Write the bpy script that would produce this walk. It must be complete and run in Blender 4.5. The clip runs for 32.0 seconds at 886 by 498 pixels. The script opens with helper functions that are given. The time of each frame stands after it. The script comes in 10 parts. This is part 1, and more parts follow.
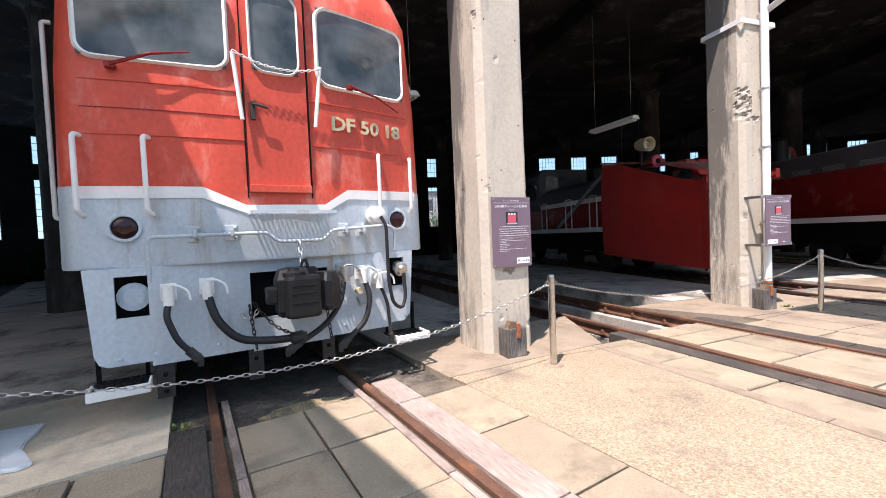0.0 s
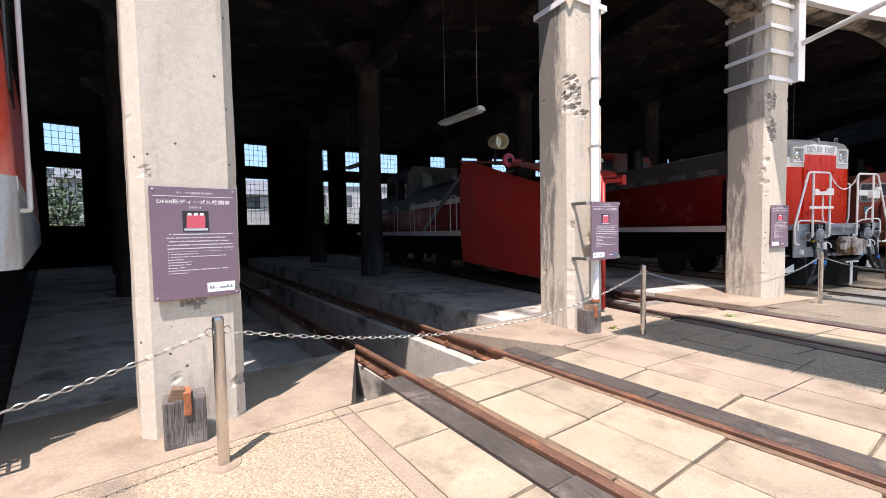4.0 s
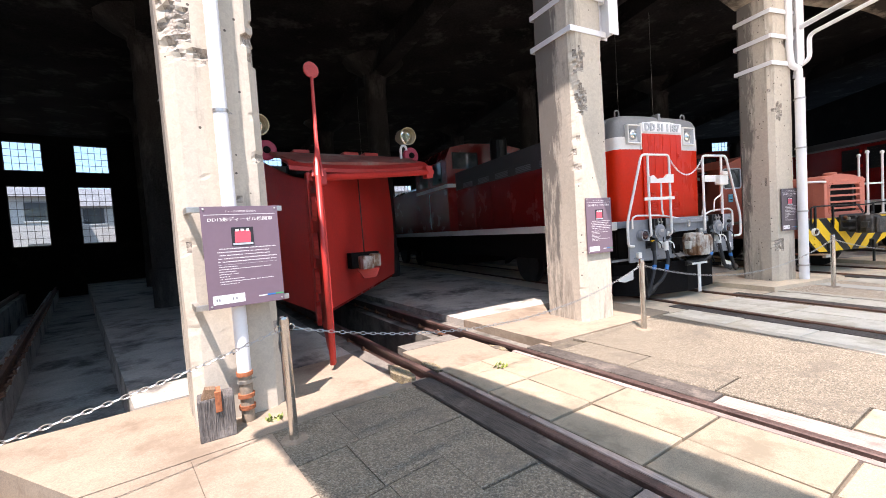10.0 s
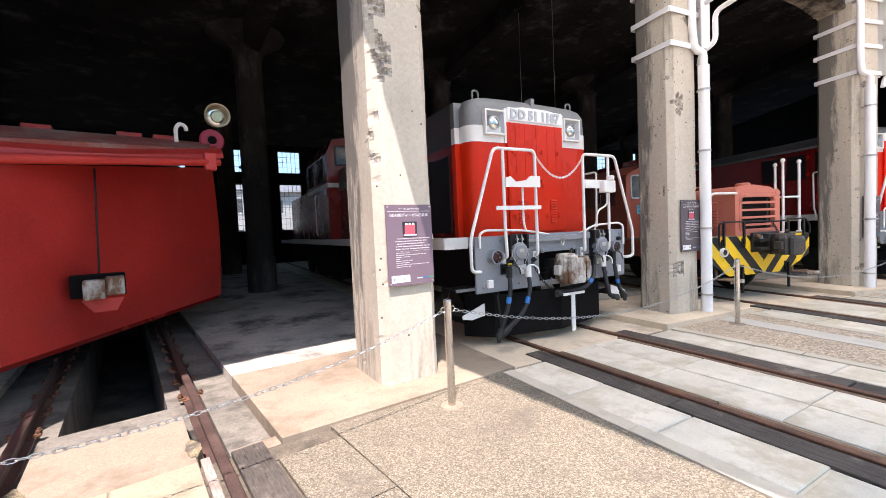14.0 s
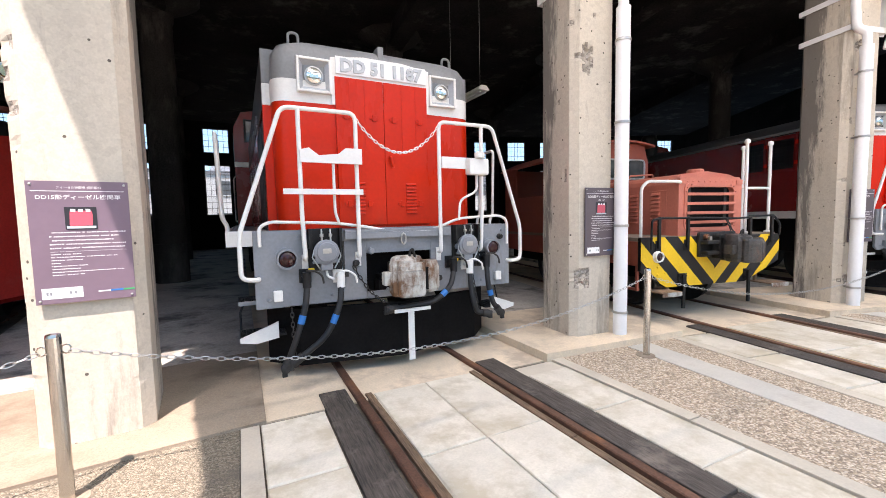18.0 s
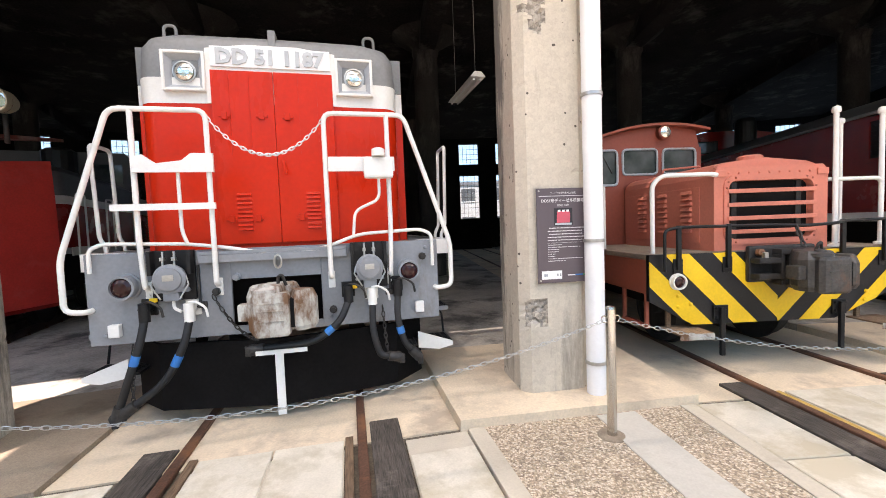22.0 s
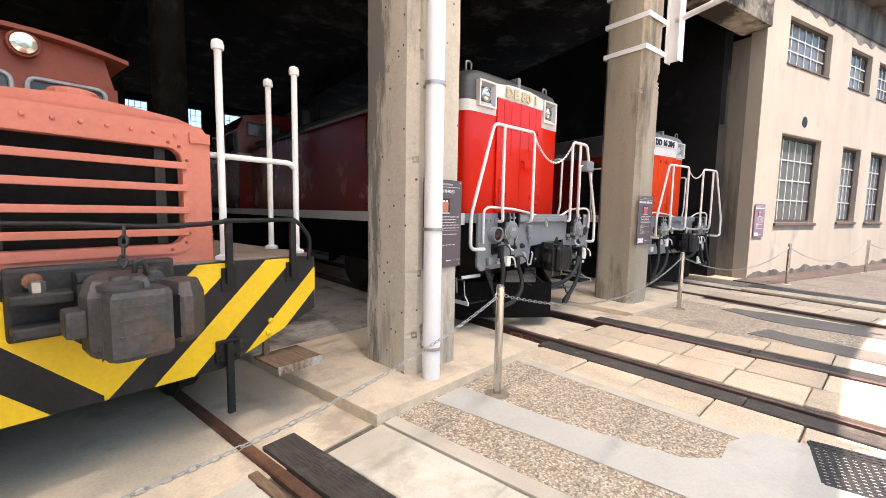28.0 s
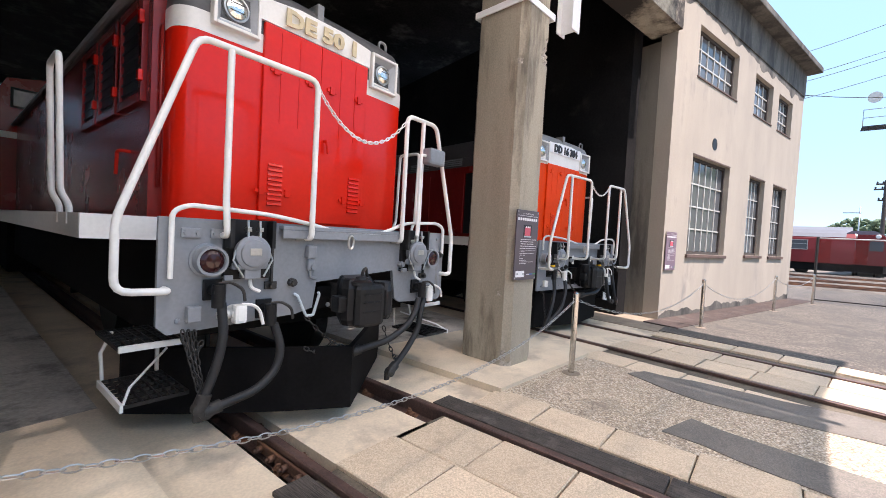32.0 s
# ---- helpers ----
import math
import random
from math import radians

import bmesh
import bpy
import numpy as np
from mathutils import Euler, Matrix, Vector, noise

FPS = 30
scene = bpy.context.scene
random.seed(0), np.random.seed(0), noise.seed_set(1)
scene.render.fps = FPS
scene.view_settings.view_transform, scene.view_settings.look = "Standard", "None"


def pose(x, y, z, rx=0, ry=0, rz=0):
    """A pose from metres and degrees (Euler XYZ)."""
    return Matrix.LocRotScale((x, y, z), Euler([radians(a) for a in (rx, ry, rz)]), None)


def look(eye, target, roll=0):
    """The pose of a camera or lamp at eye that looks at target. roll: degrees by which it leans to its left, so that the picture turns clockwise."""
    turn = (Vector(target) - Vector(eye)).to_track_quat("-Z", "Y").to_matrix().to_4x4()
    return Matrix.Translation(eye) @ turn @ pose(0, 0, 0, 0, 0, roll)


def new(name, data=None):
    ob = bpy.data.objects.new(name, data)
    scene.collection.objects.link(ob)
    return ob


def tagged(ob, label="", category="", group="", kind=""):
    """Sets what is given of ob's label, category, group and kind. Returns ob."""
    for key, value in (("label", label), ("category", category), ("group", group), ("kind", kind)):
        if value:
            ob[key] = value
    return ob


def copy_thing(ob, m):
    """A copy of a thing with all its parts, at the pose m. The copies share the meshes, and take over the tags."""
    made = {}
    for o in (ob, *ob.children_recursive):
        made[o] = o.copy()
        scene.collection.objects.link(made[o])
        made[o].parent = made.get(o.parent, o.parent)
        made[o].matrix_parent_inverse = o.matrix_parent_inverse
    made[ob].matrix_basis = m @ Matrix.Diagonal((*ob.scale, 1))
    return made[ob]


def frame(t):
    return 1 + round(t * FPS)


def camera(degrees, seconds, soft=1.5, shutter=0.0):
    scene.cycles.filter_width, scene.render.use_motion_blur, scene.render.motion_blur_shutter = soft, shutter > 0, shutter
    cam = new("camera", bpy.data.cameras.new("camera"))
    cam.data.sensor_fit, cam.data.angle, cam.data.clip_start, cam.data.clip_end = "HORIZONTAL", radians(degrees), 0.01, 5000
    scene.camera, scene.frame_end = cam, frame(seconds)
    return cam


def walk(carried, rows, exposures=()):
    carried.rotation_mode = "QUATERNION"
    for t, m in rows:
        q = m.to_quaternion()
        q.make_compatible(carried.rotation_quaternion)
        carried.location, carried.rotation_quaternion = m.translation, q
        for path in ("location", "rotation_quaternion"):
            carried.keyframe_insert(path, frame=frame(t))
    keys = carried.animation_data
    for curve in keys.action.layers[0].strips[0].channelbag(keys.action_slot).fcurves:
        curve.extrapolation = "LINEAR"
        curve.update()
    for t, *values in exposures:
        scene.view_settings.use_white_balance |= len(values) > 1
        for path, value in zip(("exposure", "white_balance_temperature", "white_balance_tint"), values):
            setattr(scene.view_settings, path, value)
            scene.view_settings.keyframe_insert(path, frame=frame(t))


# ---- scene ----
cam = camera(95.0, 32.0, 0.9)
PATH = [
    (0, (3.147, -2.077, 1.268), (2.553, -0.169, 1.199), -2.4),
    (0.5, (3.342, -1.851, 1.251), (2.753, 0.06, 1.189), -2.6),
    (1, (3.533, -1.632, 1.256), (2.947, 0.279, 1.195), -2.5),
    (1.5, (3.648, -1.372, 1.247), (3.066, 0.54, 1.183), -2.1),
    (2, (3.79, -1.149, 1.278), (3.228, 0.769, 1.194), -1.6),
    (2.5, (4.025, -0.964, 1.301), (3.503, 0.965, 1.214), -1.4),
    (3, (4.175, -0.782, 1.3), (3.741, 1.169, 1.225), -1.4),
    (3.5, (4.288, -0.508, 1.308), (3.988, 1.468, 1.235), -1.3),
    (4, (4.45, -0.319, 1.319), (4.276, 1.671, 1.228), -1.1),
    (4.5, (4.739, -0.157, 1.32), (4.692, 1.84, 1.217), -1.1),
    (6.5, (5.634, 0.716, 1.322), (5.918, 2.693, 1.217), -1.9),
    (7, (5.833, 0.979, 1.318), (6.151, 2.951, 1.23), -2.5),
    (7.5, (6.06, 1.164, 1.32), (6.402, 3.133, 1.239), -3.0),
    (8, (6.381, 1.338, 1.336), (6.723, 3.307, 1.262), -3.2),
    (8.5, (6.611, 1.569, 1.339), (6.917, 3.545, 1.275), -3.4),
    (9, (6.849, 1.735, 1.363), (7.086, 3.72, 1.297), -3.6),
    (9.5, (7.194, 1.821, 1.39), (7.351, 3.814, 1.312), -3.8),
    (10, (7.435, 1.967, 1.371), (7.506, 3.964, 1.275), -3.9),
    (10.5, (7.64, 2.199, 1.365), (7.63, 4.196, 1.255), -3.7),
    (11, (7.939, 2.404, 1.349), (7.883, 4.399, 1.229), -3.2),
    (11.5, (8.238, 2.577, 1.37), (8.174, 4.573, 1.261), -2.9),
    (12, (8.503, 2.811, 1.354), (8.474, 4.808, 1.261), -2.8),
    (12.5, (8.812, 3.017, 1.361), (8.863, 5.015, 1.28), -2.8),
    (13, (9.136, 3.173, 1.377), (9.275, 5.166, 1.301), -2.9),
    (13.5, (9.388, 3.395, 1.385), (9.597, 5.382, 1.303), -2.8),
    (14, (9.561, 3.582, 1.402), (9.812, 5.564, 1.31), -2.6),
    (14.5, (9.832, 3.731, 1.397), (10.104, 5.71, 1.299), -2.4),
    (16.5, (10.888, 4.269, 1.382), (11.022, 6.261, 1.264), -2.4),
    (17, (11.128, 4.416, 1.373), (11.277, 6.405, 1.233), -2.4),
    (17.5, (11.405, 4.575, 1.378), (11.628, 6.555, 1.205), -1.0),
    (18, (11.713, 4.638, 1.378), (11.889, 6.625, 1.229), -1.2),
    (18.5, (11.961, 4.719, 1.39), (12.12, 6.708, 1.263), -1.2),
    (19, (12.191, 4.892, 1.385), (12.332, 6.884, 1.273), -1.4),
    (19.5, (12.379, 5.006, 1.375), (12.443, 7.004, 1.291), -2.0),
    (20, (12.688, 5.056, 1.41), (12.668, 7.054, 1.33), -2.4),
    (20.5, (12.873, 5.177, 1.396), (12.803, 7.173, 1.311), -2.4),
    (21, (13.019, 5.376, 1.398), (12.884, 7.369, 1.298), -2.2),
    (21.5, (13.123, 5.496, 1.4), (12.926, 7.483, 1.286), -2.1),
    (22, (13.353, 5.616, 1.412), (13.057, 7.591, 1.302), -2.2),
    (22.5, (13.521, 5.76, 1.412), (13.215, 7.734, 1.309), -1.7),
    (23, (13.653, 6.025, 1.386), (13.48, 8.015, 1.285), -0.6),
    (23.5, (13.726, 6.234, 1.394), (13.757, 8.232, 1.294), 0.1),
    (24, (13.922, 6.441, 1.383), (14.152, 8.425, 1.29), 0.4),
    (24.5, (14.098, 6.609, 1.385), (14.531, 8.558, 1.27), 0.6),
    (26.5, (15.008, 6.935, 1.409), (15.891, 8.721, 1.232), -0.1),
    (27, (15.284, 7.035, 1.433), (16.302, 8.746, 1.241), 0.1),
    (27.5, (15.547, 7.114, 1.391), (16.694, 8.742, 1.205), 0.4),
    (28, (15.914, 7.158, 1.405), (17.172, 8.702, 1.219), 1.0),
    (28.5, (16.225, 7.254, 1.394), (17.561, 8.732, 1.228), 1.3),
    (29, (16.561, 7.419, 1.398), (17.959, 8.843, 1.256), 1.6),
    (29.5, (16.913, 7.454, 1.365), (18.36, 8.83, 1.245), 2.1),
    (30, (17.226, 7.456, 1.366), (18.701, 8.802, 1.268), 2.4),
    (30.5, (17.565, 7.564, 1.377), (19.055, 8.896, 1.291), 2.8),
    (31, (17.795, 7.635, 1.371), (19.283, 8.968, 1.293), 3.0),
    (31.5, (18.117, 7.7, 1.355), (19.604, 9.036, 1.287), 3.1),
    (32, (18.411, 7.812, 1.37), (19.9, 9.146, 1.304), 3.2),
]
walk(cam, [(t, look(e, g, r)) for t, e, g, r in PATH], [(t, ev, k, 17) for t, ev, k in ((0, 1.6, 6500), (2, 1.5, 6500), (4, 1.64, 6500), (8, 1.82, 6500), (10, 1.97, 6500), (14, 1.94, 6500), (17, 2.0, 6600), (20, 2.08, 6800), (22, 2.14, 7000), (24, 2.15, 7050), (27, 2.21, 7150), (29, 1.95, 6900), (30, 1.8, 6600), (31, 1.76, 6550), (32, 1.8, 6550))])

# ---- light: a high midday sun from behind the walker, clear sky ----
SUN_AZ, SUN_EL = 189.8, 67.3
world = bpy.data.worlds.new("sky")
scene.world = world
world.use_nodes = True
_wn = world.node_tree.nodes
_sky = _wn.new("ShaderNodeTexSky")
_sky.sky_type = "NISHITA"
_sky.sun_disc = False
_sky.sun_elevation = radians(SUN_EL)
_sky.sun_rotation = radians(SUN_AZ)
_sky.dust_density = 0.1
_sky.air_density = 1.0
_sky.altitude = 900.0
_haze = _wn.new("ShaderNodeMixRGB")
_haze.inputs[0].default_value = 0.82
_haze.inputs[2].default_value = (1.3, 2.2, 3.2, 1)
world.node_tree.links.new(_sky.outputs[0], _haze.inputs[1])
world.node_tree.links.new(_haze.outputs[0], _wn["Background"].inputs[0])
_wn["Background"].inputs[1].default_value = 0.13
_sd = bpy.data.lights.new("sun", "SUN")
_sd.energy, _sd.angle, _sd.color = 3.0, radians(0.53), (1.0, 0.91, 0.855)
_saz, _sel = radians(SUN_AZ), radians(SUN_EL)
_sv = Vector((math.sin(_saz) * math.cos(_sel), math.cos(_saz) * math.cos(_sel), math.sin(_sel)))
new("sun", _sd).matrix_world = look(tuple(_sv * 60), (0, 0, 0))

# ---- plan: tracks fan out from the turntable's centre ----
CX, CY, R0 = 21.673, -17.124, 27.32
TRACK = [139.33, 129.98, 120.72, 111.4, 102.2, 93.05, 83.9]
COLUMN = [143.95, 134.6, 125.2, 115.95, 106.85, 97.53, 88.1]
BACK = 21.18


def polar(a, y=0.0, x=0.0, z=0.0, rz=0.0):
    """The pose at angle a round the turntable: y metres out from the column line, x to the right, facing outwards."""
    a = radians(a)
    return (Matrix.Translation((CX + R0 * math.cos(a), CY + R0 * math.sin(a), 0))
            @ Matrix.Rotation(a - math.pi / 2, 4, "Z") @ pose(x, y, z, 0, 0, rz))


def spot(a, r, z=0.0):
    a = radians(a)
    return Vector((CX + r * math.cos(a), CY + r * math.sin(a), z))


# ---- materials ----
def mat(name, col, rough=0.6, metal=0.0, var=0.12, scale=3.0, fine=45.0, bump=0.08, stain=None, stain_at=0.62, stain_scale=2.0,
        streak=0.0, rnd=0.0, rough_var=0.12, coat=0.0, grain=None, speck=None, spec=0.5):
    m = bpy.data.materials.new(name)
    m.use_nodes = True
    nt = m.node_tree
    n, ln = nt.nodes, nt.links
    b = n["Principled BSDF"]
    b.inputs["Metallic"].default_value = metal
    b.inputs["Coat Weight"].default_value = coat
    b.inputs["Specular IOR Level"].default_value = spec
    b.inputs["Coat Roughness"].default_value = 0.15
    tc = n.new("ShaderNodeTexCoord")
    src = tc.outputs["Object"]
    pebble = None
    if rnd:
        info = n.new("ShaderNodeObjectInfo")
        add = n.new("ShaderNodeVectorMath")
        add.operation = "MULTIPLY_ADD"
        ln.new(info.outputs["Random"], add.inputs[0])
        add.inputs[1].default_value = (37.0, 53.0, 71.0)
        ln.new(src, add.inputs[2])
        src = add.outputs[0]
    big = n.new("ShaderNodeTexNoise")
    big.inputs["Scale"].default_value = scale
    big.inputs["Detail"].default_value = 5
    big.inputs["Roughness"].default_value = 0.62
    if streak:
        mp = n.new("ShaderNodeMapping")
        mp.inputs["Scale"].default_value = (1, 1, streak)
        ln.new(src, mp.inputs[0])
        ln.new(mp.outputs[0], big.inputs["Vector"])
    else:
        ln.new(src, big.inputs["Vector"])
    small = n.new("ShaderNodeTexNoise")
    small.inputs["Scale"].default_value = fine
    small.inputs["Detail"].default_value = 3
    if grain:
        mg = n.new("ShaderNodeMapping")
        mg.inputs["Scale"].default_value = grain
        ln.new(src, mg.inputs[0])
        ln.new(mg.outputs[0], small.inputs["Vector"])
    else:
        ln.new(src, small.inputs["Vector"])
    mixv = n.new("ShaderNodeMath")
    mixv.operation = "MULTIPLY_ADD"
    mixv.inputs[1].default_value = 0.35 if not grain else 0.6
    ln.new(small.outputs[0], mixv.inputs[0])
    sc = n.new("ShaderNodeMath")
    sc.operation = "MULTIPLY"
    sc.inputs[1].default_value = 0.65 if not grain else 0.4
    ln.new(big.outputs[0], sc.inputs[0])
    ln.new(sc.outputs[0], mixv.inputs[2])
    ramp = n.new("ShaderNodeValToRGB")
    lo = tuple(max(0, c * (1 - 2.2 * var)) for c in col)
    hi = tuple(min(0.95, c * (1 + 1.5 * var)) for c in col)
    ramp.color_ramp.elements[0].position, ramp.color_ramp.elements[0].color = 0.3, (*lo, 1)
    ramp.color_ramp.elements[1].position, ramp.color_ramp.elements[1].color = 0.7, (*hi, 1)
    ln.new(mixv.outputs[0], ramp.inputs[0])
    out = ramp.outputs[0]
    if speck:
        vor = n.new("ShaderNodeTexVoronoi")
        vor.inputs["Scale"].default_value = speck[0]
        ln.new(src, vor.inputs["Vector"])
        vr = n.new("ShaderNodeValToRGB")
        for i, e in enumerate(speck[1]):
            el = vr.color_ramp.elements[i] if i < 2 else vr.color_ramp.elements.new(0.5)
            el.position, el.color = i / (len(speck[1]) - 1), (*e, 1)
        sep = n.new("ShaderNodeSeparateColor")
        ln.new(vor.outputs["Color"], sep.inputs[0])
        ln.new(sep.outputs[0], vr.inputs[0])
        mx = n.new("ShaderNodeMix")
        mx.data_type = "RGBA"
        mx.inputs[0].default_value = speck[2]
        ln.new(out, mx.inputs[6])
        ln.new(vr.outputs[0], mx.inputs[7])
        out = mx.outputs[2]
        if speck[2] >= 0.4:
            gap = n.new("ShaderNodeMapRange")
            gap.inputs[1].default_value, gap.inputs[2].default_value = 0.30, 0.78
            gap.inputs[3].default_value, gap.inputs[4].default_value = 1.08, 1.30 - 0.8 * speck[2]
            ln.new(vor.outputs["Distance"], gap.inputs[0])
            gm = n.new("ShaderNodeVectorMath")
            gm.operation = "SCALE"
            ln.new(out, gm.inputs[0])
            ln.new(gap.outputs[0], gm.inputs["Scale"])
            out = gm.outputs[0]
            pebble = gap.outputs[0]
    if stain:
        st = n.new("ShaderNodeTexNoise")
        st.inputs["Scale"].default_value = stain_scale
        st.inputs["Detail"].default_value = 8
        st.inputs["Roughness"].default_value = 0.7
        if streak:
            ln.new(mp.outputs[0], st.inputs["Vector"])
        else:
            ln.new(src, st.inputs["Vector"])
        sr = n.new("ShaderNodeValToRGB")
        sr.color_ramp.elements[0].position, sr.color_ramp.elements[0].color = stain_at - 0.06, (0, 0, 0, 1)
        sr.color_ramp.elements[1].position, sr.color_ramp.elements[1].color = stain_at + 0.08, (1, 1, 1, 1)
        ln.new(st.outputs[0], sr.inputs[0])
        mx = n.new("ShaderNodeMix")
        mx.data_type = "RGBA"
        ln.new(sr.outputs[0], mx.inputs[0])
        ln.new(out, mx.inputs[6])
        mx.inputs[7].default_value = (*stain, 1)
        out = mx.outputs[2]
    if rnd:
        hsv = n.new("ShaderNodeHueSaturation")
        mr = n.new("ShaderNodeMapRange")
        mr.inputs[3].default_value, mr.inputs[4].default_value = 1 - rnd, 1 + rnd
        ln.new(info.outputs["Random"], mr.inputs[0])
        ln.new(mr.outputs[0], hsv.inputs["Value"])
        ln.new(out, hsv.inputs["Color"])
        out = hsv.outputs[0]
    ln.new(out, b.inputs["Base Color"])
    rr = n.new("ShaderNodeMapRange")
    rr.inputs[3].default_value, rr.inputs[4].default_value = max(0.03, rough - rough_var), min(1, rough + rough_var)
    ln.new(big.outputs[0], rr.inputs[0])
    ln.new(rr.outputs[0], b.inputs["Roughness"])
    if bump:
        bp = n.new("ShaderNodeBump")
        bp.inputs["Strength"].default_value = min(1, bump * 4)
        bp.inputs["Distance"].default_value = 0.02 * bump * 4 if bump < 0.3 else 0.03
        ln.new(pebble or mixv.outputs[0], bp.inputs["Height"])
        ln.new(bp.outputs[0], b.inputs["Normal"])
    return m


M = {}
M["concrete"] = mat("weathered_concrete", (0.565, 0.505, 0.415), 0.85, var=0.12, scale=1.6, fine=70, bump=0.10, stain=(0.24, 0.21, 0.175), stain_at=0.60, stain_scale=2.4, streak=0.16, speck=(30, ((0.44, 0.39, 0.32), (0.565, 0.505, 0.415), (0.66, 0.60, 0.50)), 0.25))
# Ceiling, inner columns and walls: soot, plus the shed's dimness put into the colour.
M["concrete_dark"] = mat("sooty_dimmed_concrete", (0.026, 0.024, 0.024), 0.85, spec=0.1, var=0.5, scale=0.7, fine=25, bump=0.14, stain=(0.105, 0.100, 0.096), stain_at=0.60, stain_scale=1.1)
M["column_inner"] = mat("sooty_dimmed_inner_column", (0.048, 0.045, 0.043), 0.9, spec=0.15, var=0.35, scale=1.2, fine=35, bump=0.12, stain=(0.105, 0.098, 0.092), stain_at=0.58, stain_scale=1.5, streak=0.4)
M["wall_dark"] = mat("sooty_dimmed_wall", (0.016, 0.015, 0.015), 0.9, spec=0.1, var=0.35, scale=0.7, fine=25, bump=0.1, stain=(0.04, 0.037, 0.034), stain_at=0.63, stain_scale=0.9)
M["floor_in"] = mat("shed_floor_concrete", (0.48, 0.44, 0.385), 0.8, var=0.22, scale=1.2, fine=40, bump=0.06, stain=(0.09, 0.083, 0.075), stain_at=0.56, stain_scale=0.9)
M["pit"] = mat("dirty_pit_concrete", (0.21, 0.188, 0.158), 0.9, var=0.25, scale=2, fine=45, bump=0.14, stain=(0.095, 0.085, 0.07), stain_at=0.54, stain_scale=2.2)
M["moss"] = mat("ochre_moss_and_grit", (0.27, 0.21, 0.11), 0.95, var=0.35, scale=9, fine=120, bump=0.28, stain=(0.12, 0.10, 0.08), stain_at=0.52, stain_scale=7, speck=(130, ((0.12, 0.10, 0.08), (0.30, 0.23, 0.10), (0.50, 0.43, 0.34)), 0.5))
# One apron concrete twice: toned down for sun here, brightened for canopy shade next.
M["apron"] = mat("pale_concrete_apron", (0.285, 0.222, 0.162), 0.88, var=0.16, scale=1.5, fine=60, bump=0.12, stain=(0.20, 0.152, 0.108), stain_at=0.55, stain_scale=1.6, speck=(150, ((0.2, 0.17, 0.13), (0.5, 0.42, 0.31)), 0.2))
M["apron_pale"] = mat("apron_brightened_under_canopy", (0.71, 0.585, 0.43), 0.85, var=0.12, scale=1.5, fine=60, bump=0.08, stain=(0.46, 0.375, 0.285), stain_at=0.58, stain_scale=1.3)
M["roof_pale"] = mat("pale_grey_sheet_roof", (0.16, 0.16, 0.175), 0.6, var=0.08, scale=0.5, fine=9, bump=0.02)
M["asphalt_brown"] = mat("worn_brown_asphalt", (0.088, 0.074, 0.060), 0.92, var=0.35, scale=1.2, fine=60, bump=0.15, stain=(0.07, 0.063, 0.055), stain_at=0.55, stain_scale=0.8, speck=(55, ((0.05, 0.043, 0.036), (0.11, 0.092, 0.075), (0.32, 0.28, 0.235)), 0.5))
M["curb"] = mat("concrete_kerb_strip", (0.54, 0.48, 0.385), 0.85, var=0.08, scale=3, fine=80, bump=0.06, stain=(0.40, 0.34, 0.27), stain_at=0.66)
# slab_warm is brightened for canopied tracks; slab_worn, dirty too, is toned down for sun.
M["slab_warm"] = mat("warm_slab_brightened_under_canopy", (0.62, 0.485, 0.34), 0.9, var=0.12, scale=2.5, fine=90, bump=0.14, rnd=0.12, stain=(0.47, 0.365, 0.255), stain_at=0.62, stain_scale=4, speck=(125, ((0.40, 0.31, 0.22), (0.66, 0.52, 0.37), (0.85, 0.71, 0.54)), 0.42))
M["slab_worn"] = mat("worn_dirty_slab_toned_for_sun", (0.33, 0.265, 0.18), 0.88, var=0.14, scale=2.2, fine=90, bump=0.16, rnd=0.10, stain=(0.22, 0.18, 0.125), stain_at=0.57, stain_scale=2.6, speck=(240, ((0.12, 0.10, 0.08), (0.55, 0.46, 0.35)), 0.25))
M["slab_pale"] = mat("pale_concrete_slab", (0.68, 0.625, 0.525), 0.8, var=0.11, scale=2.0, fine=80, bump=0.05, rnd=0.06, stain=(0.49, 0.43, 0.32), stain_at=0.53, stain_scale=2.2, speck=(14, ((0.52, 0.48, 0.37), (0.66, 0.60, 0.50)), 0.25))
M["aggregate"] = mat("exposed_aggregate_paving", (0.34, 0.27, 0.185), 0.9, var=0.15, scale=1.2, fine=50, bump=0.2, speck=(105, ((0.15, 0.11, 0.075), (0.36, 0.27, 0.175), (0.54, 0.44, 0.32)), 0.5), stain=(0.17, 0.14, 0.11), stain_at=0.6, stain_scale=0.9)
M["aggregate_warm"] = mat("warm_pebble_paving", (0.50, 0.40, 0.295), 0.9, var=0.15, scale=1.2, fine=50, bump=0.2, speck=(82, ((0.17, 0.125, 0.09), (0.50, 0.385, 0.265), (0.84, 0.74, 0.60)), 0.7), stain=(0.26, 0.21, 0.16), stain_at=0.63, stain_scale=0.9)
M["joint"] = mat("dirty_joint_filler", (0.14, 0.115, 0.085), 0.95, var=0.3, scale=6, fine=60, bump=0.2, stain=(0.10, 0.11, 0.05), stain_at=0.66)
M["ground"] = mat("compacted_yard_ground", (0.19, 0.163, 0.132), 0.95, var=0.25, scale=0.5, fine=12, bump=0.12, stain=(0.25, 0.22, 0.18), stain_at=0.57, stain_scale=0.35)
M["timber"] = mat("weathered_timber", (0.075, 0.062, 0.052), 0.85, var=0.35, scale=2, fine=14, bump=0.2, grain=(9, 0.7, 9), rnd=0.25, stain=(0.17, 0.14, 0.115), stain_at=0.60, stain_scale=3)
